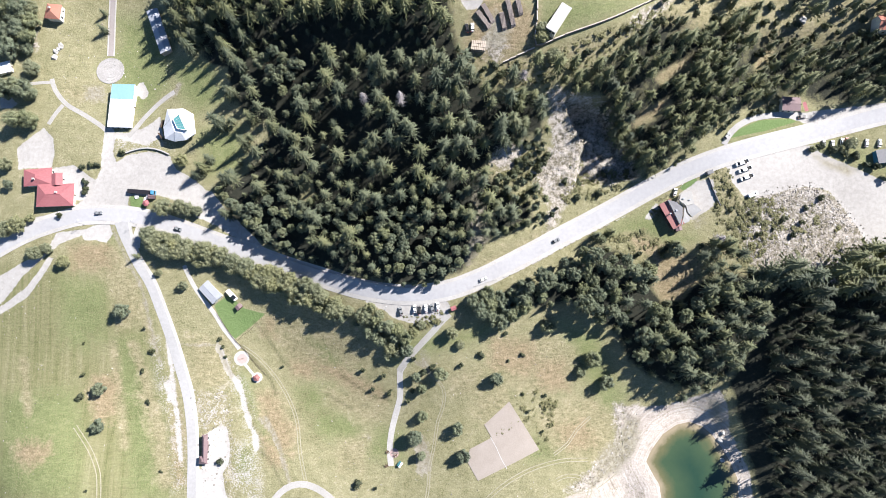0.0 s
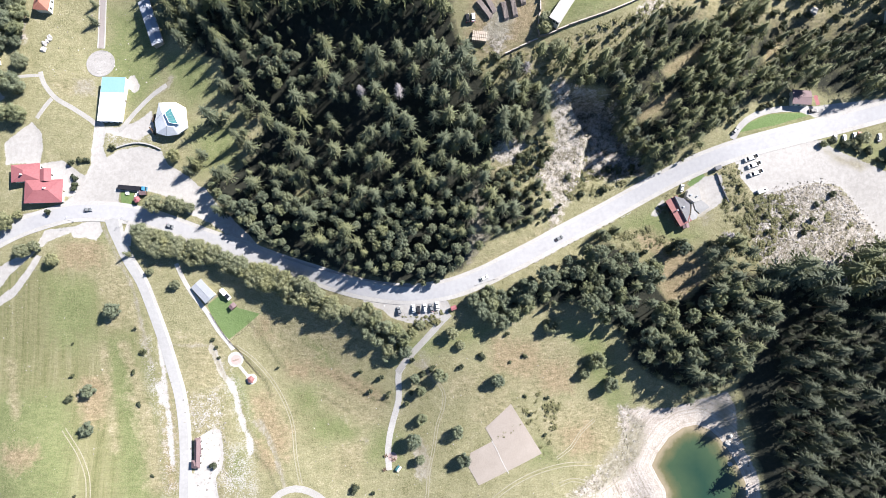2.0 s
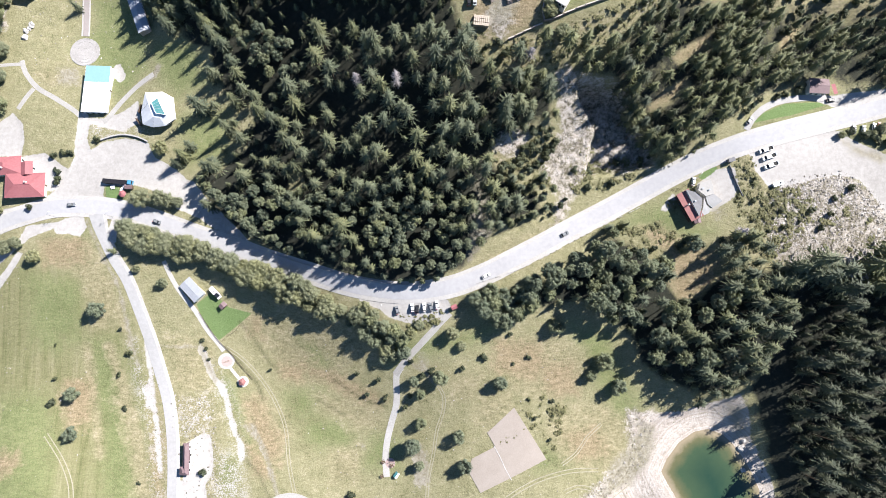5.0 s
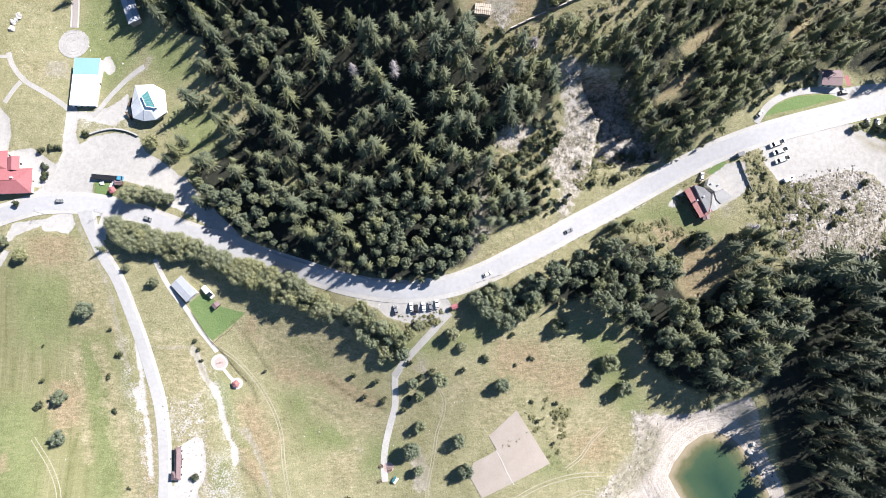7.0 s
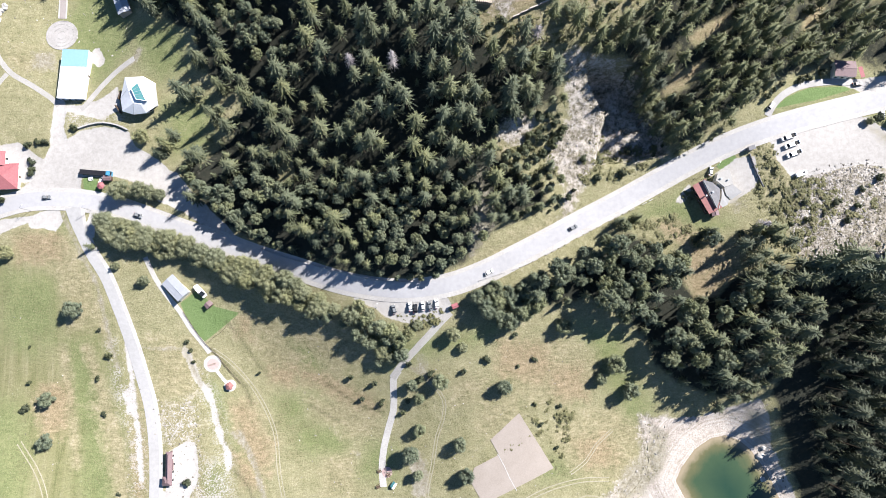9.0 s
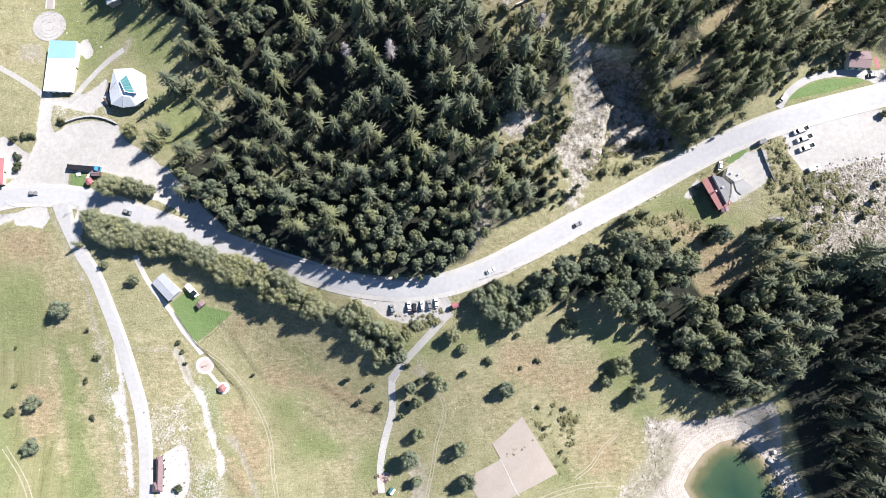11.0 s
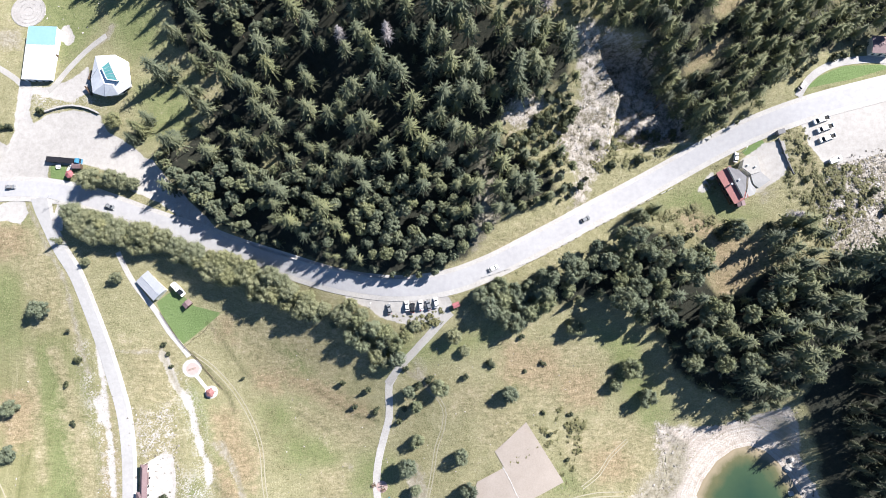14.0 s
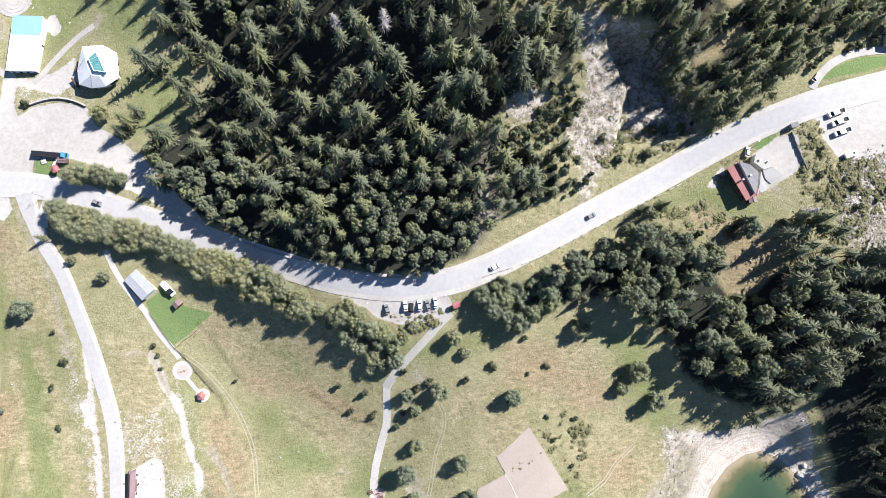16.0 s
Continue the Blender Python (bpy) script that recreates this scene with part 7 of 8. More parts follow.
def make_chapel():
    x, y = -150.0, 108.5
    z0 = z_at(x, y)
    root = new("faceted_house")
    root.matrix_basis = pose(x, y, z0)
    tagged(root, "white faceted many-sided house with a teal glass skylight", "house")
    eave = [(-7.3, 8.4, 5.2), (2.0, 8.7, 5.6), (7.5, 5.8, 4.2), (8.3, -0.1, 4.2), (9.2, -5.4, 4.0), (3.6, -9.4, 4.0), (-2.8, -10.0, 3.4), (-8.6, -8.2, 3.2), (-9.8, -1.6, 3.4)][::-1]
    crown = [(-2.6, 5.0, 7.6), (1.8, 5.7, 8.2), (5.6, 3.5, 8.2), (6.4, -1.0, 8.2), (6.6, -4.9, 7.6), (2.4, -6.2, 7.4), (-1.2, -5.6, 7.2), (-2.6, -2.6, 7.4), (-4.2, 1.8, 7.4)][::-1]
    n = len(eave)
    for k in range(n):
        j = (k + 1) % n
        child("roof_facet", root, *slab([eave[k], eave[j], crown[j], crown[k]], 0.18), M["white_metal"])
        p, q = Vector(eave[k]) * 0.84, Vector(eave[j]) * 0.84
        d = (q - p).normalized()
        o = Vector((d.y, -d.x, 0)) * 0.3
        wall = child("wall", root, [(p.x, p.y, -2.5), (q.x, q.y, -2.5), (q.x, q.y, eave[j][2] - 0.1), (p.x, p.y, eave[k][2] - 0.1), (p.x - o.x, p.y - o.y, -2.5), (q.x - o.x, q.y - o.y, -2.5),
                                    (q.x - o.x, q.y - o.y, eave[j][2] - 0.1), (p.x - o.x, p.y - o.y, eave[k][2] - 0.1)],
                     [(0, 1, 2, 3), (5, 4, 7, 6), (3, 2, 6, 7), (4, 5, 1, 0), (1, 5, 6, 2), (4, 0, 3, 7)], M["plaster"])
        u, v = p.lerp(q, 0.2) + o * 0.15, p.lerp(q, 0.8) + o * 0.15
        child("window", wall, [(u.x, u.y, 0.4), (v.x, v.y, 0.4), (v.x, v.y, 2.8), (u.x, u.y, 2.8), (u.x - o.x, u.y - o.y, 0.4), (v.x - o.x, v.y - o.y, 0.4), (v.x - o.x, v.y - o.y, 2.8), (u.x - o.x, u.y - o.y, 2.8)],
              [(0, 1, 2, 3), (5, 4, 7, 6), (3, 2, 6, 7), (4, 5, 1, 0), (1, 5, 6, 2), (4, 0, 3, 7)], M["window"])
        if k % 2 == 0:
            child("roof_seam", root, *slab([(eave[k][0] - 0.06, eave[k][1], eave[k][2] + 0.06), (eave[k][0] + 0.06, eave[k][1], eave[k][2] + 0.06), (crown[k][0] + 0.06, crown[k][1], crown[k][2] + 0.06), (crown[k][0] - 0.06, crown[k][1], crown[k][2] + 0.06)], 0.1), M["pale_blue_metal"])
    mid = (1.4, 0.2, 8.5)
    for k in range(n):
        child("roof_facet", root, *slab([crown[k], crown[(k + 1) % n], mid], 0.18), M["white_metal"])
    p = [(1.2, 4.1), (-1.9, 1.3), (0.8, -4.2), (5.8, -5.0)]
    sk = child("skylight", root, *slab([(a, b, 8.75) for a, b in p], 1.2), M["teal_glass"], "teal glazed skylight")
    for a, b in zip(p, p[1:] + p[:1]):
        d = Vector((b[0] - a[0], b[1] - a[1])).normalized() * 0.14
        child("skylight_frame", sk, *slab([(a[0] + d.y, a[1] - d.x, 8.95), (b[0] + d.y, b[1] - d.x, 8.95), (b[0] - d.y, b[1] + d.x, 8.95), (a[0] - d.y, a[1] + d.x, 8.95)], 0.3), M["white_metal"])
    for k in range(4):
        t = (k + 1) / 5
        u0 = [p[1][i] + (p[2][i] - p[1][i]) * t for i in (0, 1)]
        u1 = [p[0][i] + (p[3][i] - p[0][i]) * t for i in (0, 1)]
        child("glazing_bar", sk, *slab([(u0[0], u0[1] - 0.06, 8.83), (u1[0], u1[1] - 0.06, 8.83), (u1[0], u1[1] + 0.06, 8.83), (u0[0], u0[1] + 0.06, 8.83)], 0.12), M["grey_metal"])


make_chapel()
house("long_shed", "long shed with a blue-grey sheet metal roof", -167.0, 166.3, 28.0, 6.7, 110.5, 3.4, 0.9, "gable", [M["grey_metal"]], M["pale_wood"], 0.4, (), 5, "shed")
house("orange_house", "small white house with an orange tiled roof", -230.1, 178.4, 9.2, 9.0, 84.2, 4.2, 2.4, "hip", [M["orange_roof"]], M["plaster"], 0.6, [(1.0, 0.8)], 2)
house("red_house", "house with a faded red hipped roof and terrace", -234.3, 79.6, 10.0, 16.3, 94.8, 3.6, 2.2, "hip", [M["red_roof"]], M["plaster"], 0.6, [(-1.5, 1.0)], 3)
house("red_house_wing", "wide wing of the house with a faded red roof", -223.3, 68.9, 21.3, 13.2, 1.7, 3.4, 2.4, "hip", [M["red_roof"]], M["plaster"], 0.6, [(2.0, 1.2)], 4)
house("red_house_porch", "porch of the house under a red roof", -222.6, 78.1, 7.3, 6.2, 94.5, 3.2, 1.4, "gable", [M["red_roof"]], M["plaster"], 0.4, (), 1)
house("park_house", "low house with a pale blue-white metal roof", -133.5, 13.3, 12.3, 7.2, 134.1, 2.6, 0.5, "gable", [M["pale_blue_metal"]], M["plaster"], 0.4, (), 3)
house("maroon_shed", "small shed with a maroon roof at the lawn", -118.3, 5.0, 2.8, 3.8, 132.8, 2.2, 0.7, "gable", [M["maroon_roof"]], M["dark_wood"], 0.3, (), 1, "shed")
park(van_white, -122, 11.7, -48, "white camper van under the trees beside the lawn", lift=0.05)
house("roadside_hut", "long roadside house with a maroon tiled roof", -135.0, -75.4, 16.3, 3.3, 91.8, 3.4, 1.4, "hip", [M["maroon_roof"]], M["plaster"], 0.4, (), 4)
house("roadside_hut_annex", "square annex with a maroon hipped roof", -135.9, -81.3, 4.3, 4.2, 89.0, 3.2, 1.4, "hip", [M["maroon_roof"]], M["plaster"], 0.4, (), 1)
house("roadside_hut_porch", "lean-to porch with a maroon roof", -134.0, -73.6, 5.3, 1.8, 92.9, 2.6, 0.4, "flat", [M["maroon_roof"]], M["plaster"], 0.2, (), 1)


def make_inn():
    x, y, L, W, a = 124.8, 54.8, 15.5, 6.7, 117.7
    # dark wood walls: the shade on the inn's side is put into their colour
    root = house("inn", "roadside inn with a long pink roof and slate grey wings", x, y, L, W, a, 3.7, 1.0, "flat", [M["pink_roof"]], M["dark_wood"], 0.5, (), 5, "inn")
    back = root.matrix_basis.inverted()
    zb = root.matrix_basis.translation.z

    def wing(name, outline, top, drops, mat, label):
        p = [back @ Vector((q[0], q[1], zb)) for q in outline]
        top += max(0, sum(z_at(*q) for q in outline) / len(outline) - zb)
        up = [(q.x, q.y, top - k) for q, k in zip(p, drops)]
        if sum(up[i - 1][0] * up[i][1] - up[i][0] * up[i - 1][1] for i in range(len(up))) < 0:
            up = up[::-1]
        r = child(name, root, *slab(up, 0.25), mat, label)
        cx, cy = sum(q[0] for q in up) / len(up), sum(q[1] for q in up) / len(up)
        low = [(cx + (q[0] - cx) * 0.95, cy + (q[1] - cy) * 0.95, q[2] - 0.2) for q in up]
        child("wall", r, *slab(low, top + 2.5), M["plaster"])

    wing("slate_roof", [(122.4, 62.5), (127.1, 61.2), (130.7, 58.3), (130.3, 53.5), (128.5, 48.7)], 5.3, (0, 0.3, 0.9, 0.9, 0.3), M["slate"], "slate grey wing roof")
    wing("slate_roof", [(131.7, 58.8), (133.1, 55), (135.1, 53.1), (134.3, 50.8), (129.6, 48.8), (131.1, 53.9)], 4.4, (0, 0.6, 1.0, 1.0, 0.3, 0), M["slate_pale"], "pale grey wing roof")
    wing("terrace_roof", [(128.6, 62.2), (129.9, 65.9), (135.7, 67.8), (136.9, 60.5), (132.5, 59)], 3.8, (0, 0.3, 0.6, 0.5, 0), M["terrace"], "pale concrete terrace roof")
    wing("terrace_roof", [(136.9, 60.5), (141.2, 56.9), (136.1, 53.3), (133.6, 55.2), (132.5, 59)], 3.7, (0.2, 0.6, 0.9, 0.4, 0), M["slate_pale"], "grey terrace roof")
    for q, s in zip([(126.8, 56.6), (123.6, 54.8), (130.9, 63), (134.3, 62.4)], (0.32, 0.28, 0.3, 0.25)):
        p = back @ Vector((q[0], q[1], zb))
        ch = child("chimney", root, *box(p.x - s, p.x + s, p.y - s, p.y + s, 2.5, 6.2), M["plaster"])
        child("chimney_cap", ch, *box(p.x - s - 0.1, p.x + s + 0.1, p.y - s - 0.1, p.y + s + 0.1, 6.2, 6.35), M["grey_metal"])


make_inn()
house("inn_porch", "small maroon roofed porch of the inn", 129.1, 47.3, 2.7, 3.6, 101.6, 2.8, 0.6, "gable", [M["maroon_roof"]], M["dark_wood"], 0.3, (), 1, "porch")
house("kiosk", "small grey flat-roofed kiosk beside the road", 145.5, 77.4, 3.3, 2.0, 17.1, 2.2, 0.2, "flat", [M["slate"]], M["slate"], 0.15, (), 1, "kiosk")
house("hillside_house", "house with a brown-red roof under the trees", 189.3, 114.1, 10.0, 7.8, -3.4, 4.0, 0.7, "gable", [M["maroon_roof"]], M["plaster"], 0.5, (), 3)
house("edge_house", "house with an orange roof at the forest edge", 237.0, 155.0, 10.2, 8.6, -0.0, 5.0, 2.4, "gable", [M["orange_roof"]], M["plaster"], 0.5, (), 3)
house("market_stall", "stall with a blue-grey roof beside the parked cars", 239.1, 85.4, 9.9, 7.5, 7.2, 3.0, 0.4, "flat", [M["slate"]], M["blue_paint"], 0.3, (), 2, "stall")
house("white_hall", "long flat white hall behind the stone wall", 57.0, 145.1, 5.8, 15.4, 146.8, 3.2, 0.3, "flat", [M["shoulder"]], M["plaster"], 0.3, (), 3, "hall")
house("ticket_booth", "small brown roofed booth on the grass island", -167.1, 67.8, 3.9, 2.6, -0.0, 2.3, 0.5, "gable", [M["maroon_roof"]], M["dark_wood"], 0.3, (), 1, "booth")
house("red_booth", "small red-roofed booth at the road bend", 5.9, 3.9, 3.1, 2.3, 22.3, 2.3, 0.6, "gable", [M["red_roof"]], M["dark_wood"], 0.3, (), 1, "booth")


house("white_cabin", "white cabin with a pale roof among the trees", -262.1, 145.5, 12.8, 6.9, 14.2, 2.8, 0.8, "gable", [M["white_metal"]], M["plaster"], 0.4, (), 2, "cabin")
park(car_dark, 154.6, 96.9, 48, "dark grey car on the concrete driveway", "cars by the driveway", 0.13)
park(car_black, 197.1, 108.1, 8, "black car in front of the hillside house", "cars by the driveway", 0.13)


def make_awning():
    x, y, L, W, a = 198.2, 113.2, 2.0, 5.2, 16.0
    root = new("awning")
    root.matrix_basis = pose(x, y, footing(x, y, L, W, a)[1], 0, 0, a)
    tagged(root, "faded red fabric awning beside the hillside house", "awning")
    child("canopy", root, *slab([(-L / 2, -W / 2, 2.4), (L / 2, -W / 2, 2.4), (L / 2, W / 2, 2.8), (-L / 2, W / 2, 2.8)], 0.06), M["red_roof"])
    for u in (-1, 1):
        for v in (-1, 1):
            child("post", root, *prism(6, 0.05, 0.05, -1.0, 2.4, u * (L / 2 - 0.1), v * (W / 2 - 0.1)), M["grey_paint"])


make_awning()


def make_pavilion(name, label, x, y, r, n, mat):
    root = new(name)
    root.matrix_basis = pose(x, y, z_at(x, y) + 0.15, 0, 0, 12)
    tagged(root, label, "pavilion")
    child("roof", root, *prism(n, r, 0.15, 2.4, 2.4 + 0.45 * r), mat)
    child("finial", root, *prism(6, 0.12, 0.02, 2.4 + 0.45 * r, 2.9 + 0.45 * r), M["dark_wood"])
    for k in range(n):
        a = 6.2832 * k / n
        child("post", root, *prism(6, 0.09, 0.09, -0.5, 2.45, 0.85 * r * math.cos(a), 0.85 * r * math.sin(a)), M["dark_wood"])
    child("bench", root, *box(-0.6 * r, 0.6 * r, -0.2, 0.2, 0.35, 0.45), M["pale_wood"])
    return root


make_pavilion("pavilion", "five-sided pavilion with a pink roof on a white pad", -109, -36.3, 2.2, 5, M["pink_roof"])
make_pavilion("pavilion", "six-sided pavilion with a red roof on the grass island", -170.1, 64, 2.0, 6, M["red_roof"])


def disc(name, label, x, y, r, lift, mat, n=32, wobble=0.0):
    V = [(x, y, z_at(x, y) + lift)]
    rings = 6
    for i in range(1, rings + 1):
        for k in range(n):
            a = 6.2832 * k / n
            q = r * i / rings * (1 + wobble * math.sin(3 * a + 1) * math.sin(7 * a))
            V.append((x + q * math.cos(a), y + q * math.sin(a), z_at(x + q * math.cos(a), y + q * math.sin(a)) + lift))
    for k in range(n):
        V.append((V[1 + (rings - 1) * n + k][0], V[1 + (rings - 1) * n + k][1], V[1 + (rings - 1) * n + k][2] - 0.6))
    F = [(0, 1 + k, 1 + (k + 1) % n) for k in range(n)]
    for i in range(rings):
        o = 1 + i * n
        F += [(o + k, o + n + k, o + n + (k + 1) % n, o + (k + 1) % n) for k in range(n)]
    return tagged(mesh_object(name, V, F, mat), label, "paving", kind="structure")


disc("pad", "round white gravel pad on the meadow", -118.4, -25.1, 4.3, 0.14, M["shoulder"])
disc("pad", "round white gravel pad under the pavilion", -109.3, -36.3, 3.0, 0.14, M["shoulder"])
disc("red_paving", "round faded red paving", -118.1, -25.4, 2.9, 0.2, M["pale_pink"])
disc("red_paving", "round faded red paving at the path's end", -27.9, -78.5, 2.6, 0.2, M["pale_pink"])
disc("plaza", "round grey stone plaza", -199.1, 145.6, 8.2, 0.12, M["stone_paving"])
def make_plaza_rings(x, y):
    """Rings of setts round the plaza, as parts of a kerb."""
    root = new("plaza_setts")
    root.matrix_basis = pose(x, y, z_at(x, y))
    tagged(root, "concentric rings of pale stone setts on the plaza", "paving", kind="structure")
    stone = None
    for r, n in ((2.2, 14), (4.3, 26), (6.2, 36), (7.9, 48)):
        for k in range(n):
            if rng.uniform() < (0.25 if r < 7 else 0.03):
                continue
            a = 360 * k / n + rng.uniform(-1.5, 1.5)
            px, py = r * math.cos(radians(a)), r * math.sin(radians(a))
            if stone is None:
                stone = child("sett", root, *box(-0.42, 0.42, -0.22, 0.22, -0.1, 0.08, 0.03, 0.03), M["stone_paving"])
                ob = stone
            else:
                ob = new("sett", stone.data)
                ob.parent = root
            ob.matrix_basis = pose(px, py, z_at(x + px, y + py) - z_at(x, y) + 0.12 + rng.uniform(0, 0.05), 0, 0, a + 90) @ Matrix.Diagonal((rng.uniform(0.8, 1.15), rng.uniform(0.8, 1.2), 1, 1))


make_plaza_rings(-199.1, 145.6)
ribbon("link", [(-116.3, -28.8), (-113.2, -32.7), (-111.1, -35)], -0.8, 0.8, 0.13, M["shoulder"])
tagged(scene.objects["link"], "short white path between the two round pads", "path", kind="structure")


# bench shape added in place of a thin dark line across the paving
def make_bench(x, y, a):
    root = new("bench")
    root.matrix_basis = pose(x, y, z_at(x, y) + 0.2, 0, 0, a)
    tagged(root, "wooden bench standing in for a thin dark line on the round red paving", "bench")
    child("seat", root, *box(-1.9, 1.9, -0.2, 0.2, 0.4, 0.48), M["pale_wood"])
    child("backrest", root, *box(-1.9, 1.9, 0.2, 0.26, 0.5, 0.8), M["dark_wood"])
    for u in (-1.6, 0, 1.6):
        child("leg", root, *box(u - 0.06, u + 0.06, -0.2, 0.2, -0.1, 0.4), M["dark_wood"])


make_bench(-118.1, -25.4, 18)
make_bench(-27, -78.5, -4)


def make_log_pile(x0, y0, x1, y1):
    L = math.hypot(x1 - x0, y1 - y0)
    a = math.degrees(math.atan2(y1 - y0, x1 - x0))
    x, y = (x0 + x1) / 2, (y0 + y1) / 2
    root = new("log_pile")
    root.matrix_basis = pose(x, y, z_at(x, y), 0, 0, a)
    tagged(root, "long stack of pale cut logs in the timber yard", "log pile", "log piles in the yard")
    n = int(L / 0.42)
    base = None
    for row in range(4):
        for k in range(n - row):
            u = -L / 2 + 0.3 + k * 0.42 + row * 0.21
            if base is None:
                base = child("log", root, *lying(7, 0.21, -1.15, 1.15, 0, 0), M["log_bark"])
                ob = base
            else:
                ob = new("log", base.data)
                ob.parent = root
            zz = z_at(x + u * math.cos(radians(a)), y + u * math.sin(radians(a))) - z_at(x, y)
            ob.matrix_basis = pose(u, rng.uniform(-0.12, 0.12), zz + 0.2 + row * 0.36)


for q in ([(16.7, 150.3), (23.5, 141.8)], [(19.5, 153.3), (25.1, 144)], [(28.7, 149), (30.8, 140.6)], [(31.6, 154.7), (35.2, 141.8)], [(36.6, 154.5), (38.7, 147.2)]):
    make_log_pile(*q[0], *q[1])


def make_plank_stack():
    x, y, L, W, a = 18.4, 134.1, 8.0, 5.1, -6.4
    root = new("plank_stack")
    root.matrix_basis = pose(x, y, footing(x, y, L, W, a)[1], 0, 0, a)
    tagged(root, "stack of pale sawn planks in the timber yard", "plank stack")
    n = int(L / 0.9)
    for i in range(n):
        for j in range(3):
            child("plank", root, *box(-L / 2 + i * 0.9, -L / 2 + i * 0.9 + 0.7, -W / 2 + j * W / 3, -W / 2 + j * W / 3 + W / 3 - 0.2, -0.5, 1.6 + 0.15 * math.sin(5 * i + 3 * j)), M["pale_wood"])


make_plank_stack()


def make_wall(name, label, line, thick, high, mat, cap=None):
    """A wall along a line, stepping with the land, with a coping."""
    p = smooth(line, 4.0)
    root = new(name)
    tagged(root, label, "wall", kind="structure")
    for a, b in zip(p[:-1], p[1:]):
        L = math.hypot(*(b - a))
        ang = math.degrees(math.atan2(b[1] - a[1], b[0] - a[0]))
        m = (a + b) / 2
        lo, mean = footing(m[0], m[1], L, thick, ang)
        o = child("wall_length", root, *box(-L / 2, L / 2, -thick / 2, thick / 2, lo - mean - 0.5, high), mat)
        o.matrix_basis = pose(m[0], m[1], mean, 0, 0, ang)
        c = child("coping", root, *box(-L / 2 + 0.02, L / 2 - 0.02, -thick / 2 - 0.08, thick / 2 + 0.08, high, high + 0.12), cap or M["concrete"])
        c.matrix_basis = pose(m[0], m[1], mean, 0, 0, ang)
    return root


make_wall("yard_wall", "high stone wall round the grounds", [(47.1, 165.1), (46.6, 154.3), (46.6, 144.2), (46.6, 134.2), (61.2, 139.2), (78.2, 145.1), (89.9, 150.2), (102.2, 156.7), (115.3, 164.2)], 0.4, 1.5, M["log_bark"], M["rock"])
make_wall("yard_wall", "low stone wall at the timber yard", [(30.4, 126.8), (37.5, 129.8), (46.1, 133.3)], 0.4, 1.2, M["log_bark"], M["rock"])
make_wall("lot_wall", "low curved stone wall behind the parking ground", [(-184.5, 93.5), (-178.4, 95.4), (-171, 96.3), (-163.1, 94.7), (-157.9, 92.3)], 0.6, 1.0, M["concrete"])
make_wall("retaining_wall", "low concrete kerb wall between forest and road", [(-89.8, 32.5), (-78.3, 28.3), (-61.8, 23.6), (-45.5, 19.7), (-26.4, 15.8), (-13.7, 15.7)], 0.5, 0.7, M["concrete"])
# dark slate body and coping stand in for a thin shadow line
make_wall("terrace_wall", "thin wall on the terrace side of the inn", [(145.3, 75), (147.5, 69.1), (150.1, 63.1), (151.8, 59.5)], 0.14, 1.0, M["slate"], M["slate"])


def make_barrier():
    """Concrete kerb blocks with gaps, along the road's outer edge."""
    p = smooth([(17, 15.7), (27.6, 19.1), (37.9, 22.5), (52, 29.3), (67.8, 37.8), (83.6, 46), (98.7, 53.4), (104.9, 56.8)], 0.5)
    root = new("road_barrier")
    tagged(root, "row of pale concrete kerb blocks along the road", "barrier", kind="structure")
    i = 0
    k = 0
    base = None
    while i < len(p) - 8:
        a, b = p[i], p[min(i + 6, len(p) - 1)]
        m = (a + b) / 2
        if base is None:
            base = child("block", root, *box(-1.35, 1.35, -0.2, 0.2, -0.4, 0.55, 0.05, 0.06), M["concrete"])
            ob = base
        else:
            ob = new("block", base.data)
            ob.parent = root
        ob.matrix_basis = pose(m[0], m[1], z_at(*m), 0, 0, math.degrees(math.atan2(b[1] - a[1], b[0] - a[0])))
        k += 1
        i += 7 if k % 4 else 13


make_barrier()


def make_lamp(x, y, a):
    root = new("street_lamp")
    root.matrix_basis = pose(x, y, z_at(x, y), 0, 0, a)
    tagged(root, "grey metal street lamp at the roadside", "street lamp", "street lamps")
    child("pole", root, *prism(8, 0.12, 0.07, -0.5, 8.0), M["grey_paint"])
    child("arm", root, *box(-0.05, 1.8, -0.04, 0.04, 7.9, 8.0), M["grey_paint"])
    child("lamp_head", root, *box(1.5, 2.2, -0.14, 0.14, 7.82, 7.95), M["white_paint"])


for x, y in [(-207, 52.1), (-176.1, 52), (128.1, 68.2), (-32, 3.3)]:
    make_lamp(x, y, 60)


def stones(name, label, places, sizes, flat=0.5):
    """Loose angular stones, uncountable, as one mesh."""
    ico = bmesh.new()
    bmesh.ops.create_icosphere(ico, subdivisions=1, radius=1)
    V0 = np.array([v.co[:] for v in ico.verts])
    F0 = np.array([[v.index for v in f.verts] for f in ico.faces])
    ico.free()
    V, F = [], []
    for i, ((x, y), k) in enumerate(zip(places, sizes)):
        v = V0 * (1 + rng.uniform(-0.35, 0.35, (len(V0), 1))) * rng.uniform(0.6, 1.3, 3) * k
        v[:, 2] *= flat
        V.append(v + np.array([x, y, z_at(x, y) + 0.1 * k]))
        F.append(F0 + i * len(V0))
    V, F = np.concatenate(V), np.concatenate(F)
    ob = mesh_object(name, V, F.tolist(), M["loose_rock"])
    return tagged(ob, label, "stones", kind="stuff")


def place_in(poly, n):
    p = np.array(poly)
    q = p.min(0) + rng.uniform(size=(n, 2)) * (p.max(0) - p.min(0))
    return list(q[outline_distance(p, q[:, 0], q[:, 1]) < 0])


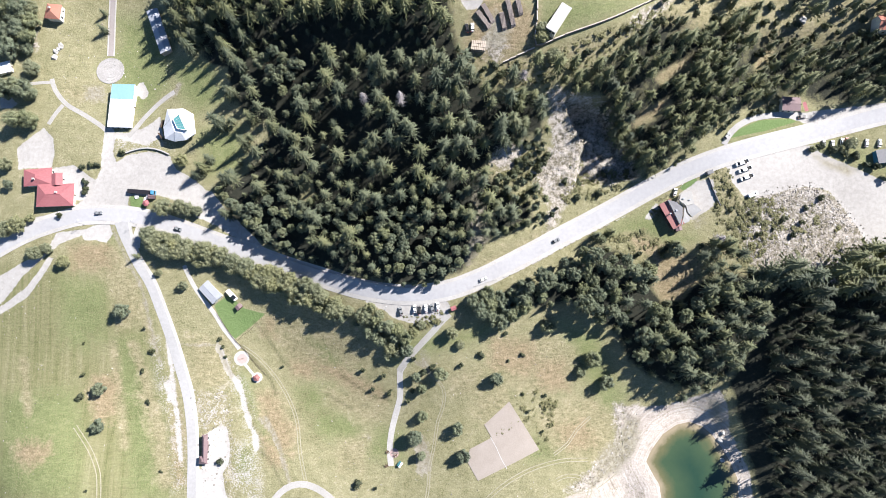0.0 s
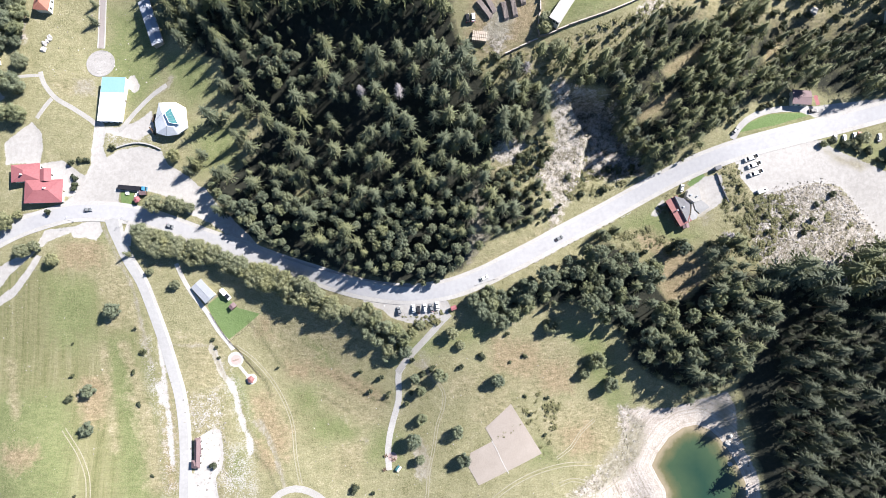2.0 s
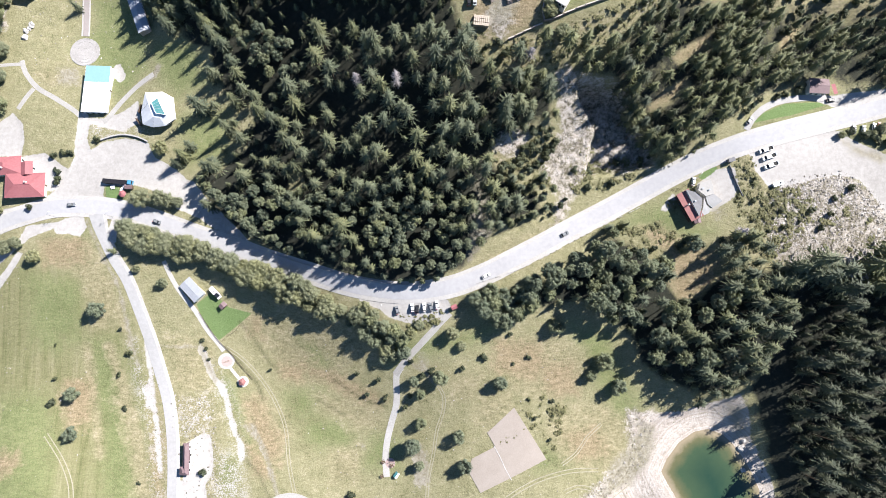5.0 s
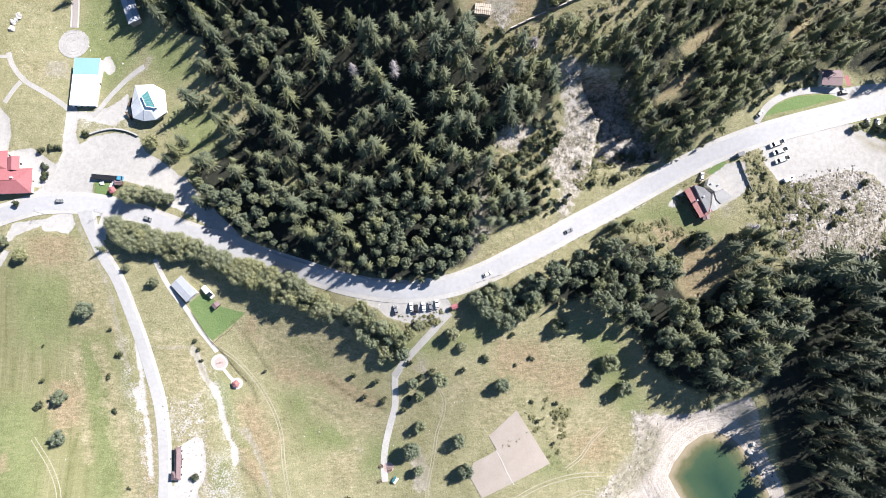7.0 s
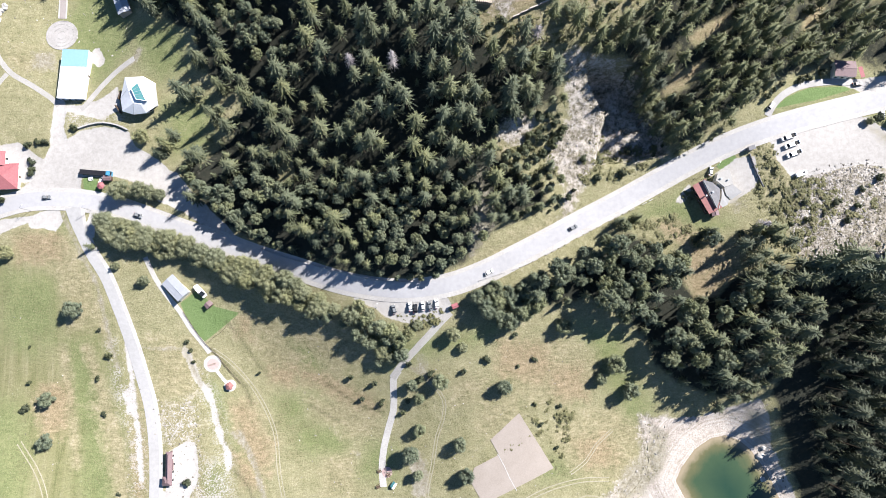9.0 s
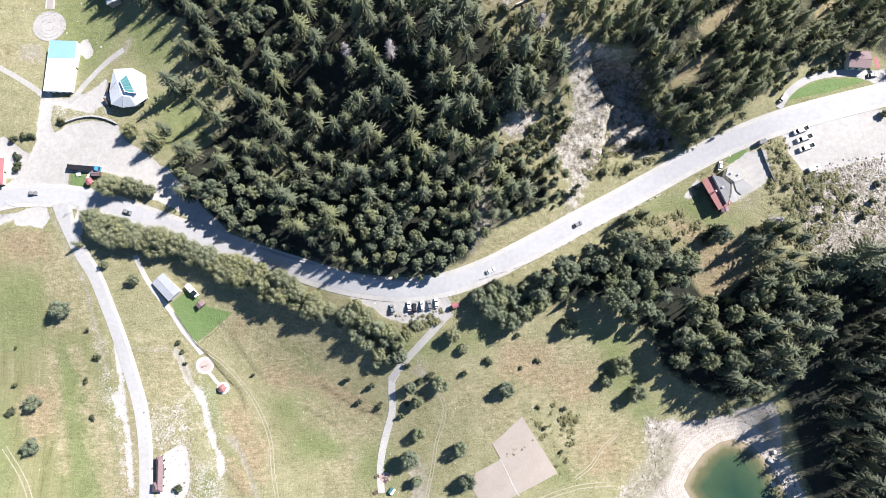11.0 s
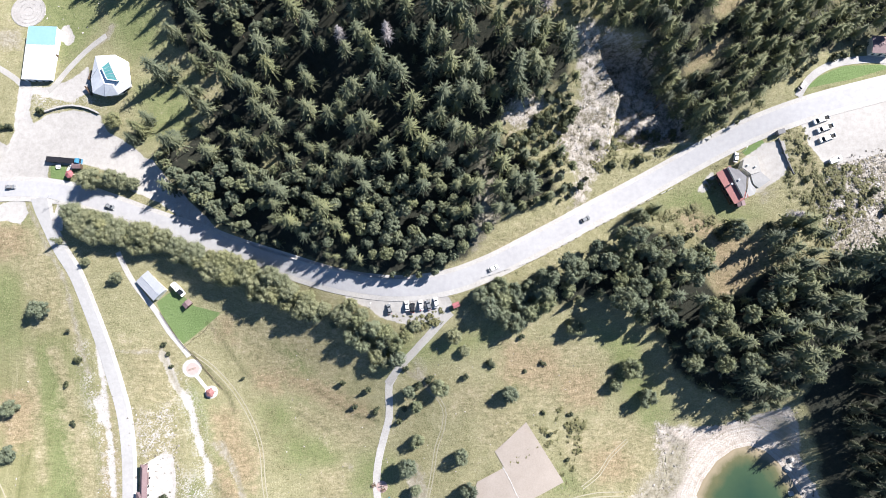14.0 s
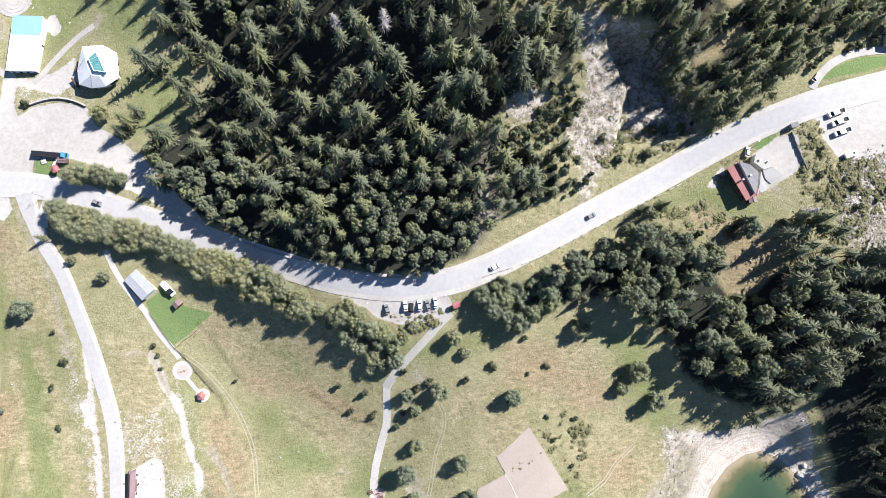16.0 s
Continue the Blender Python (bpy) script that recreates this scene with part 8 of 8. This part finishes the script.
rubble = place_in(CLIFF[2], 15000) + place_in(CLIFF[-1], 4000)
stones("rubble_slope", "slope of pale broken limestone blocks", rubble, 0.1 + 0.5 * rng.uniform(0, 1, len(rubble)) ** 3)
scree = place_in(CLIFF[1], 6000) + place_in(CLIFF[0], 300)
stones("scree", "broken pale rock on the cut slope", scree, 0.08 + 0.34 * rng.uniform(0, 1, len(scree)) ** 3)
shore = place_in([(151.9, -45.4), (160.5, -41.9), (166.1, -64.5), (177.1, -86.8), (176, -99.8), (166.6, -84), (157.5, -68.1)], 160) + place_in(CLIFF[3], 260) + place_in([(-148.6, -42.7), (-123.4, -43.1), (-118.3, -96), (-136, -96)], 260)
stones("shore_stones", "scattered white stones on the bank", shore, rng.uniform(0.15, 0.6, len(shore)))
field = place_in([(-258.9, 25.8), (-223.1, 28.8), (-226.3, 12.5), (-243.3, -13.4), (-257.7, -13.5)], 60) + place_in([(-230.9, 180.8), (-161.4, 178.6), (-158.9, 117.1), (-228.1, 118.9)], 170) + place_in([(-258.1, -0.4), (-189.5, -0.4), (-183.5, -100.3), (-245.2, -99.8)], 60) + place_in([(-73.8, -13.6), (68.7, -13.1), (69.4, -102.6), (-71.9, -102.5)], 150) + place_in([(-161.3, -29.6), (-151.9, -29.7), (-147.1, -95.9), (-154.9, -95.8)], 90)
stones("field_stones", "small white stones lying in the grass", field, rng.uniform(0.12, 0.4, len(field)))


def make_boulder(x, y, k):
    bm = bmesh.new()
    bmesh.ops.create_icosphere(bm, subdivisions=2, radius=k)
    for v in bm.verts:
        v.co *= 1 + 0.7 * noise.noise(v.co / k * 1.1 + Vector((x, y, 0))) + 0.25 * noise.noise(v.co / k * 3 + Vector((y, x, 0)))
        v.co.z *= 0.6
    me = bpy.data.meshes.new("boulder")
    bm.to_mesh(me)
    bm.free()
    me.materials.append(M["shoulder"])
    ob = new("boulder", me)
    ob.location = (x, y, z_at(x, y) + 0.15 * k)
    tagged(ob, "pale limestone boulder in the grass", "boulder", "boulders in the grass")


for x, y, k in [(-228.2, 160, 1.8), (-230.7, 156.5, 1.5), (-231.5, 153, 1.6), (-229.5, 157.9, 1.2), (161.1, -71.9, 1.8), (162.7, -67.9, 1.2), (161.9, -83.5, 1.5), (160.5, -85.9, 1.1), (196.7, 160.3, 2.2)]:
    make_boulder(x, y, k)


def make_dead_tree(x, y, h, seed):
    g = np.random.default_rng(seed)
    root = new("dead_tree")
    root.matrix_basis = pose(x, y, z_at(x, y) - 0.2)
    tagged(root, "bare grey dead spruce in the forest", "tree", "dead trees")
    child("trunk", root, *stem_shape(h, 0.25), M["dead"])
    for k in range(130):
        z = h * g.uniform(0.35, 0.99)
        ln = 0.8 + 4.2 * (1 - z / h) ** 0.6
        a = g.uniform(0, 6.28)
        d = np.array([math.cos(a), math.sin(a), -0.25])
        s = np.array([-d[1], d[0], 0]) * 0.13
        e = np.array([0, 0, z])
        child("branch", root, [e - s, e + s, e + d * ln, e + np.array([0, 0, 0.12])], [(0, 1, 2), (1, 3, 2), (3, 0, 2)], M["dead"])


for x, y, k in [(-21.4, 109, 21), (-41, 111.6, 18), (147.7, 40.8, 15), (40.4, 119.2, 14)]:
    make_dead_tree(x, y, k, int(k) + 3)


def make_drift_log():
    x, y = 174.3, -94.3
    root = mesh_object("drift_log", *lying(8, 0.22, -5.5, 5.5, 0, 0.2), M["dead"])
    root.matrix_basis = pose(x, y, max(z_at(x, y), WATER), 0, 0, -70)
    tagged(root, "bleached bare log lying at the water", "log")


make_drift_log()


def make_trailer(x, y, a):
    root = new("trailer")
    root.matrix_basis = pose(x, y, z_at(x, y), 0, 0, a)
    tagged(root, "low white box trailer at the edge of the gravel lot", "trailer")
    child("box", root, *box(-2.6, 2.6, -1.1, 1.1, 0.5, 1.5, 0.05, 0.05), M["white_paint"])
    child("roof_hatch", root, *box(0.6, 1.6, -0.5, 0.5, 1.5, 1.58), M["window"])
    child("drawbar", root, *box(2.6, 4.2, -0.08, 0.08, 0.5, 0.6), M["grey_paint"])
    for s in (-1, 1):
        child("wheel", root, *lying(10, 0.32, s * 1.1 - 0.1, s * 1.1 + 0.1, -0.2, 0.32), M["rubber"])


make_trailer(168.9, 65.4, 22)


def make_tufts():
    """Tufts of long grass over the meadow, uncountable, as one mesh."""
    n = 100000
    q = np.stack([rng.uniform(-240, 240, n), rng.uniform(-150, 80, n)], -1)
    x, y = q[:, 0], q[:, 1]
    away = np.minimum.reduce([line_distance(smooth(MAIN_ROAD, 8), x, y) - 6.5, line_distance(smooth(SIDE_ROAD, 8), x, y) - 5, line_distance(smooth(LANE, 8), x, y) - 3, line_distance(smooth(FOOTPATH, 8), x, y) - 2.5,
                              line_distance(smooth(PARK_PATH, 8), x, y) - 2, line_distance(smooth(LOOP_PATH, 8), x, y) - 2.5, outline_distance(COURT, x, y) - 1, outline_distance(POND, x, y) - 8])
    clump = np.sin(x * 0.11 + 1.3 * np.sin(y * 0.07)) * np.sin(y * 0.13 + 1.1 * np.sin(x * 0.09)) + 0.5 * np.sin(x * 0.31 + y * 0.23)
    keep = (away > 0) & (region(GRAVEL + LAWN, x, y, 2) < 0.3) & (region([FOREST_A, FOREST_B, FOREST_C, FOREST_D], x, y, 3) < 0.5) & (lines(TRACKS, x, y) < 0.4) & (clump + rng.normal(0, 0.5, n) > -0.1)
    q = q[keep]
    m = len(q)
    z = height(q[:, 0], q[:, 1])
    V = np.zeros((m, 6, 3))
    for i in range(2):
        a = rng.uniform(0, 6.28, m)
        s, t = rng.uniform(0.15, 0.4, m), rng.uniform(0.05, 0.16, m)
        V[:, 3 * i, :2] = q + np.stack([np.cos(a), np.sin(a)], -1) * s[:, None]
        V[:, 3 * i + 1, :2] = q - np.stack([np.cos(a), np.sin(a)], -1) * s[:, None]
        V[:, 3 * i + 2, :2] = q + rng.normal(0, 0.3, (m, 2))
        V[:, 3 * i, 2] = V[:, 3 * i + 1, 2] = z - 0.03
        V[:, 3 * i + 2, 2] = z + t
    F = np.arange(m * 6).reshape(-1, 3)
    ob = mesh_object("grass", V.reshape(-1, 3), F.tolist(), M["tuft"])
    tagged(ob, "tufts of long straw-coloured grass on the meadow", "grass", kind="stuff")


make_tufts()


def make_court_ridge():
    """A low strip of grass and earth between the two halves of the sand field."""
    ob = ribbon("ridge", [(26.8, -68.2), (30, -73.9), (32.5, -79.5), (36, -85.8)], -0.2, 0.2, 0.28, M["shoulder"])
    tagged(ob, "low pale ridge across the sand field", "ridge", kind="structure")


make_court_ridge()


def make_picnic_table(x, y, a):
    root = new("picnic_table")
    root.matrix_basis = pose(x, y, z_at(x, y), 0, 0, a)
    tagged(root, "dark wooden picnic table with two benches on the grass", "table", "picnic tables by the path")
    child("tabletop", root, *box(-1.0, 1.0, -0.45, 0.45, 0.7, 0.77), M["dark_wood"])
    for s in (-1, 1):
        child("bench_seat", root, *box(-1.0, 1.0, s * 0.8 - 0.15, s * 0.8 + 0.15, 0.4, 0.46), M["dark_wood"])
        child("leg_frame", root, *joined(box(s * 0.7 - 0.05, s * 0.7 + 0.05, -0.9, 0.9, 0.34, 0.42), box(s * 0.7 - 0.05, s * 0.7 + 0.05, -0.3, 0.3, -0.2, 0.7)), M["dark_wood"])


for x, y in [(-31.8, -77.9), (-27.2, -79.7), (-32.3, -85.4)]:
    make_picnic_table(x, y, 25)


def make_tent(x, y, a):
    root = new("tent")
    root.matrix_basis = pose(x, y, z_at(x, y), 0, 0, a)
    tagged(root, "small white and green tent beside the footpath", "tent")
    child("canopy", root, *slab([(-1.6, -1.2, 1.0), (1.6, -1.2, 1.0), (1.6, 0, 1.9), (-1.6, 0, 1.9)], 0.05), M["white_paint"])
    child("canopy", root, *slab([(1.6, 1.2, 1.0), (-1.6, 1.2, 1.0), (-1.6, 0.01, 1.9), (1.6, 0.01, 1.9)], 0.05), M["teal_glass"], "green canopy side")
    for u in (-1.5, 1.5):
        for v in (-1.1, 1.1):
            child("pole", root, *prism(6, 0.04, 0.04, -0.3, 1.05, u, v), M["grey_paint"])


make_tent(-24.5, -84.3, 55)


def make_fence(line):
    """Posts with two rails along the footpath."""
    p = smooth(line, 2.5)
    root = new("fence")
    tagged(root, "low dark wooden fence beside the footpath", "fence", kind="structure")
    for a, b in zip(p[:-1], p[1:]):
        o = child("post", root, *box(-0.08, 0.08, -0.08, 0.08, -0.4, 1.0), M["dark_wood"])
        o.matrix_basis = pose(a[0], a[1], z_at(*a))
        L = math.hypot(*(b - a))
        for h in (0.5, 0.85):
            r = child("rail", root, *box(0, L, -0.04, 0.04, h, h + 0.1), M["dark_wood"])
            r.matrix_basis = pose(a[0], a[1], z_at(*a), 0, -math.degrees(math.atan2(z_at(*b) - z_at(*a), L)), math.degrees(math.atan2(b[1] - a[1], b[0] - a[0])))


make_fence([(-131.2, 1.3), (-125.8, -8.3), (-121.7, -14.6), (-116.9, -19.4), (-111.9, -26.2), (-103.9, -35.1)])
make_fence([(-121.7, -15.7), (-117.4, -11.5), (-113.5, -8.9), (-110.2, -5.3)])


def make_garden_table(x, y, a):
    """A white table with a bench on each side."""
    root = new("garden_table")
    root.matrix_basis = pose(x, y, z_at(x, y) + 0.05, 0, 0, a)
    tagged(root, "white garden table with benches on the grass island", "table", "white garden tables")
    child("tabletop", root, *box(-1.1, 1.1, -0.5, 0.5, 0.7, 0.77), M["white_paint"])
    for s in (-1, 1):
        child("bench_seat", root, *box(-1.1, 1.1, s * 0.85 - 0.17, s * 0.85 + 0.17, 0.4, 0.46), M["white_paint"])
        child("leg_frame", root, *joined(box(s * 0.8 - 0.05, s * 0.8 + 0.05, -0.95, 0.95, 0.32, 0.4), box(s * 0.8 - 0.05, s * 0.8 + 0.05, -0.3, 0.3, -0.2, 0.7)), M["grey_paint"])


for x, y, a in [(-176.5, 68.0, 10), (-171.3, 66.6, 70), (-169.8, 68.6, 35)]:
    make_garden_table(x, y, a)


def make_screen(x, y, a, L):
    """An upright board screen on two posts."""
    root = new("wooden_screen")
    root.matrix_basis = pose(x, y, z_at(x, y), 0, 0, a)
    tagged(root, "dark wooden screen standing on the gravel by the faceted house", "screen", "screens by the faceted house")
    for k in range(6):
        child("board", root, *box(-L / 2 + k * L / 6 + 0.02, -L / 2 + (k + 1) * L / 6 - 0.02, -0.35, 0.35, 0.3 + 0.02 * (k % 2), 1.9), M["dark_wood"])
    for u in (-1, 1):
        child("post", root, *box(u * L / 2 - 0.08, u * L / 2 + 0.08, -0.1, 0.1, -0.4, 2.1), M["dark_wood"])


make_screen(-162.3, 110.0, 75, 4.4)
make_screen(-162.8, 102.7, -52, 4.8)
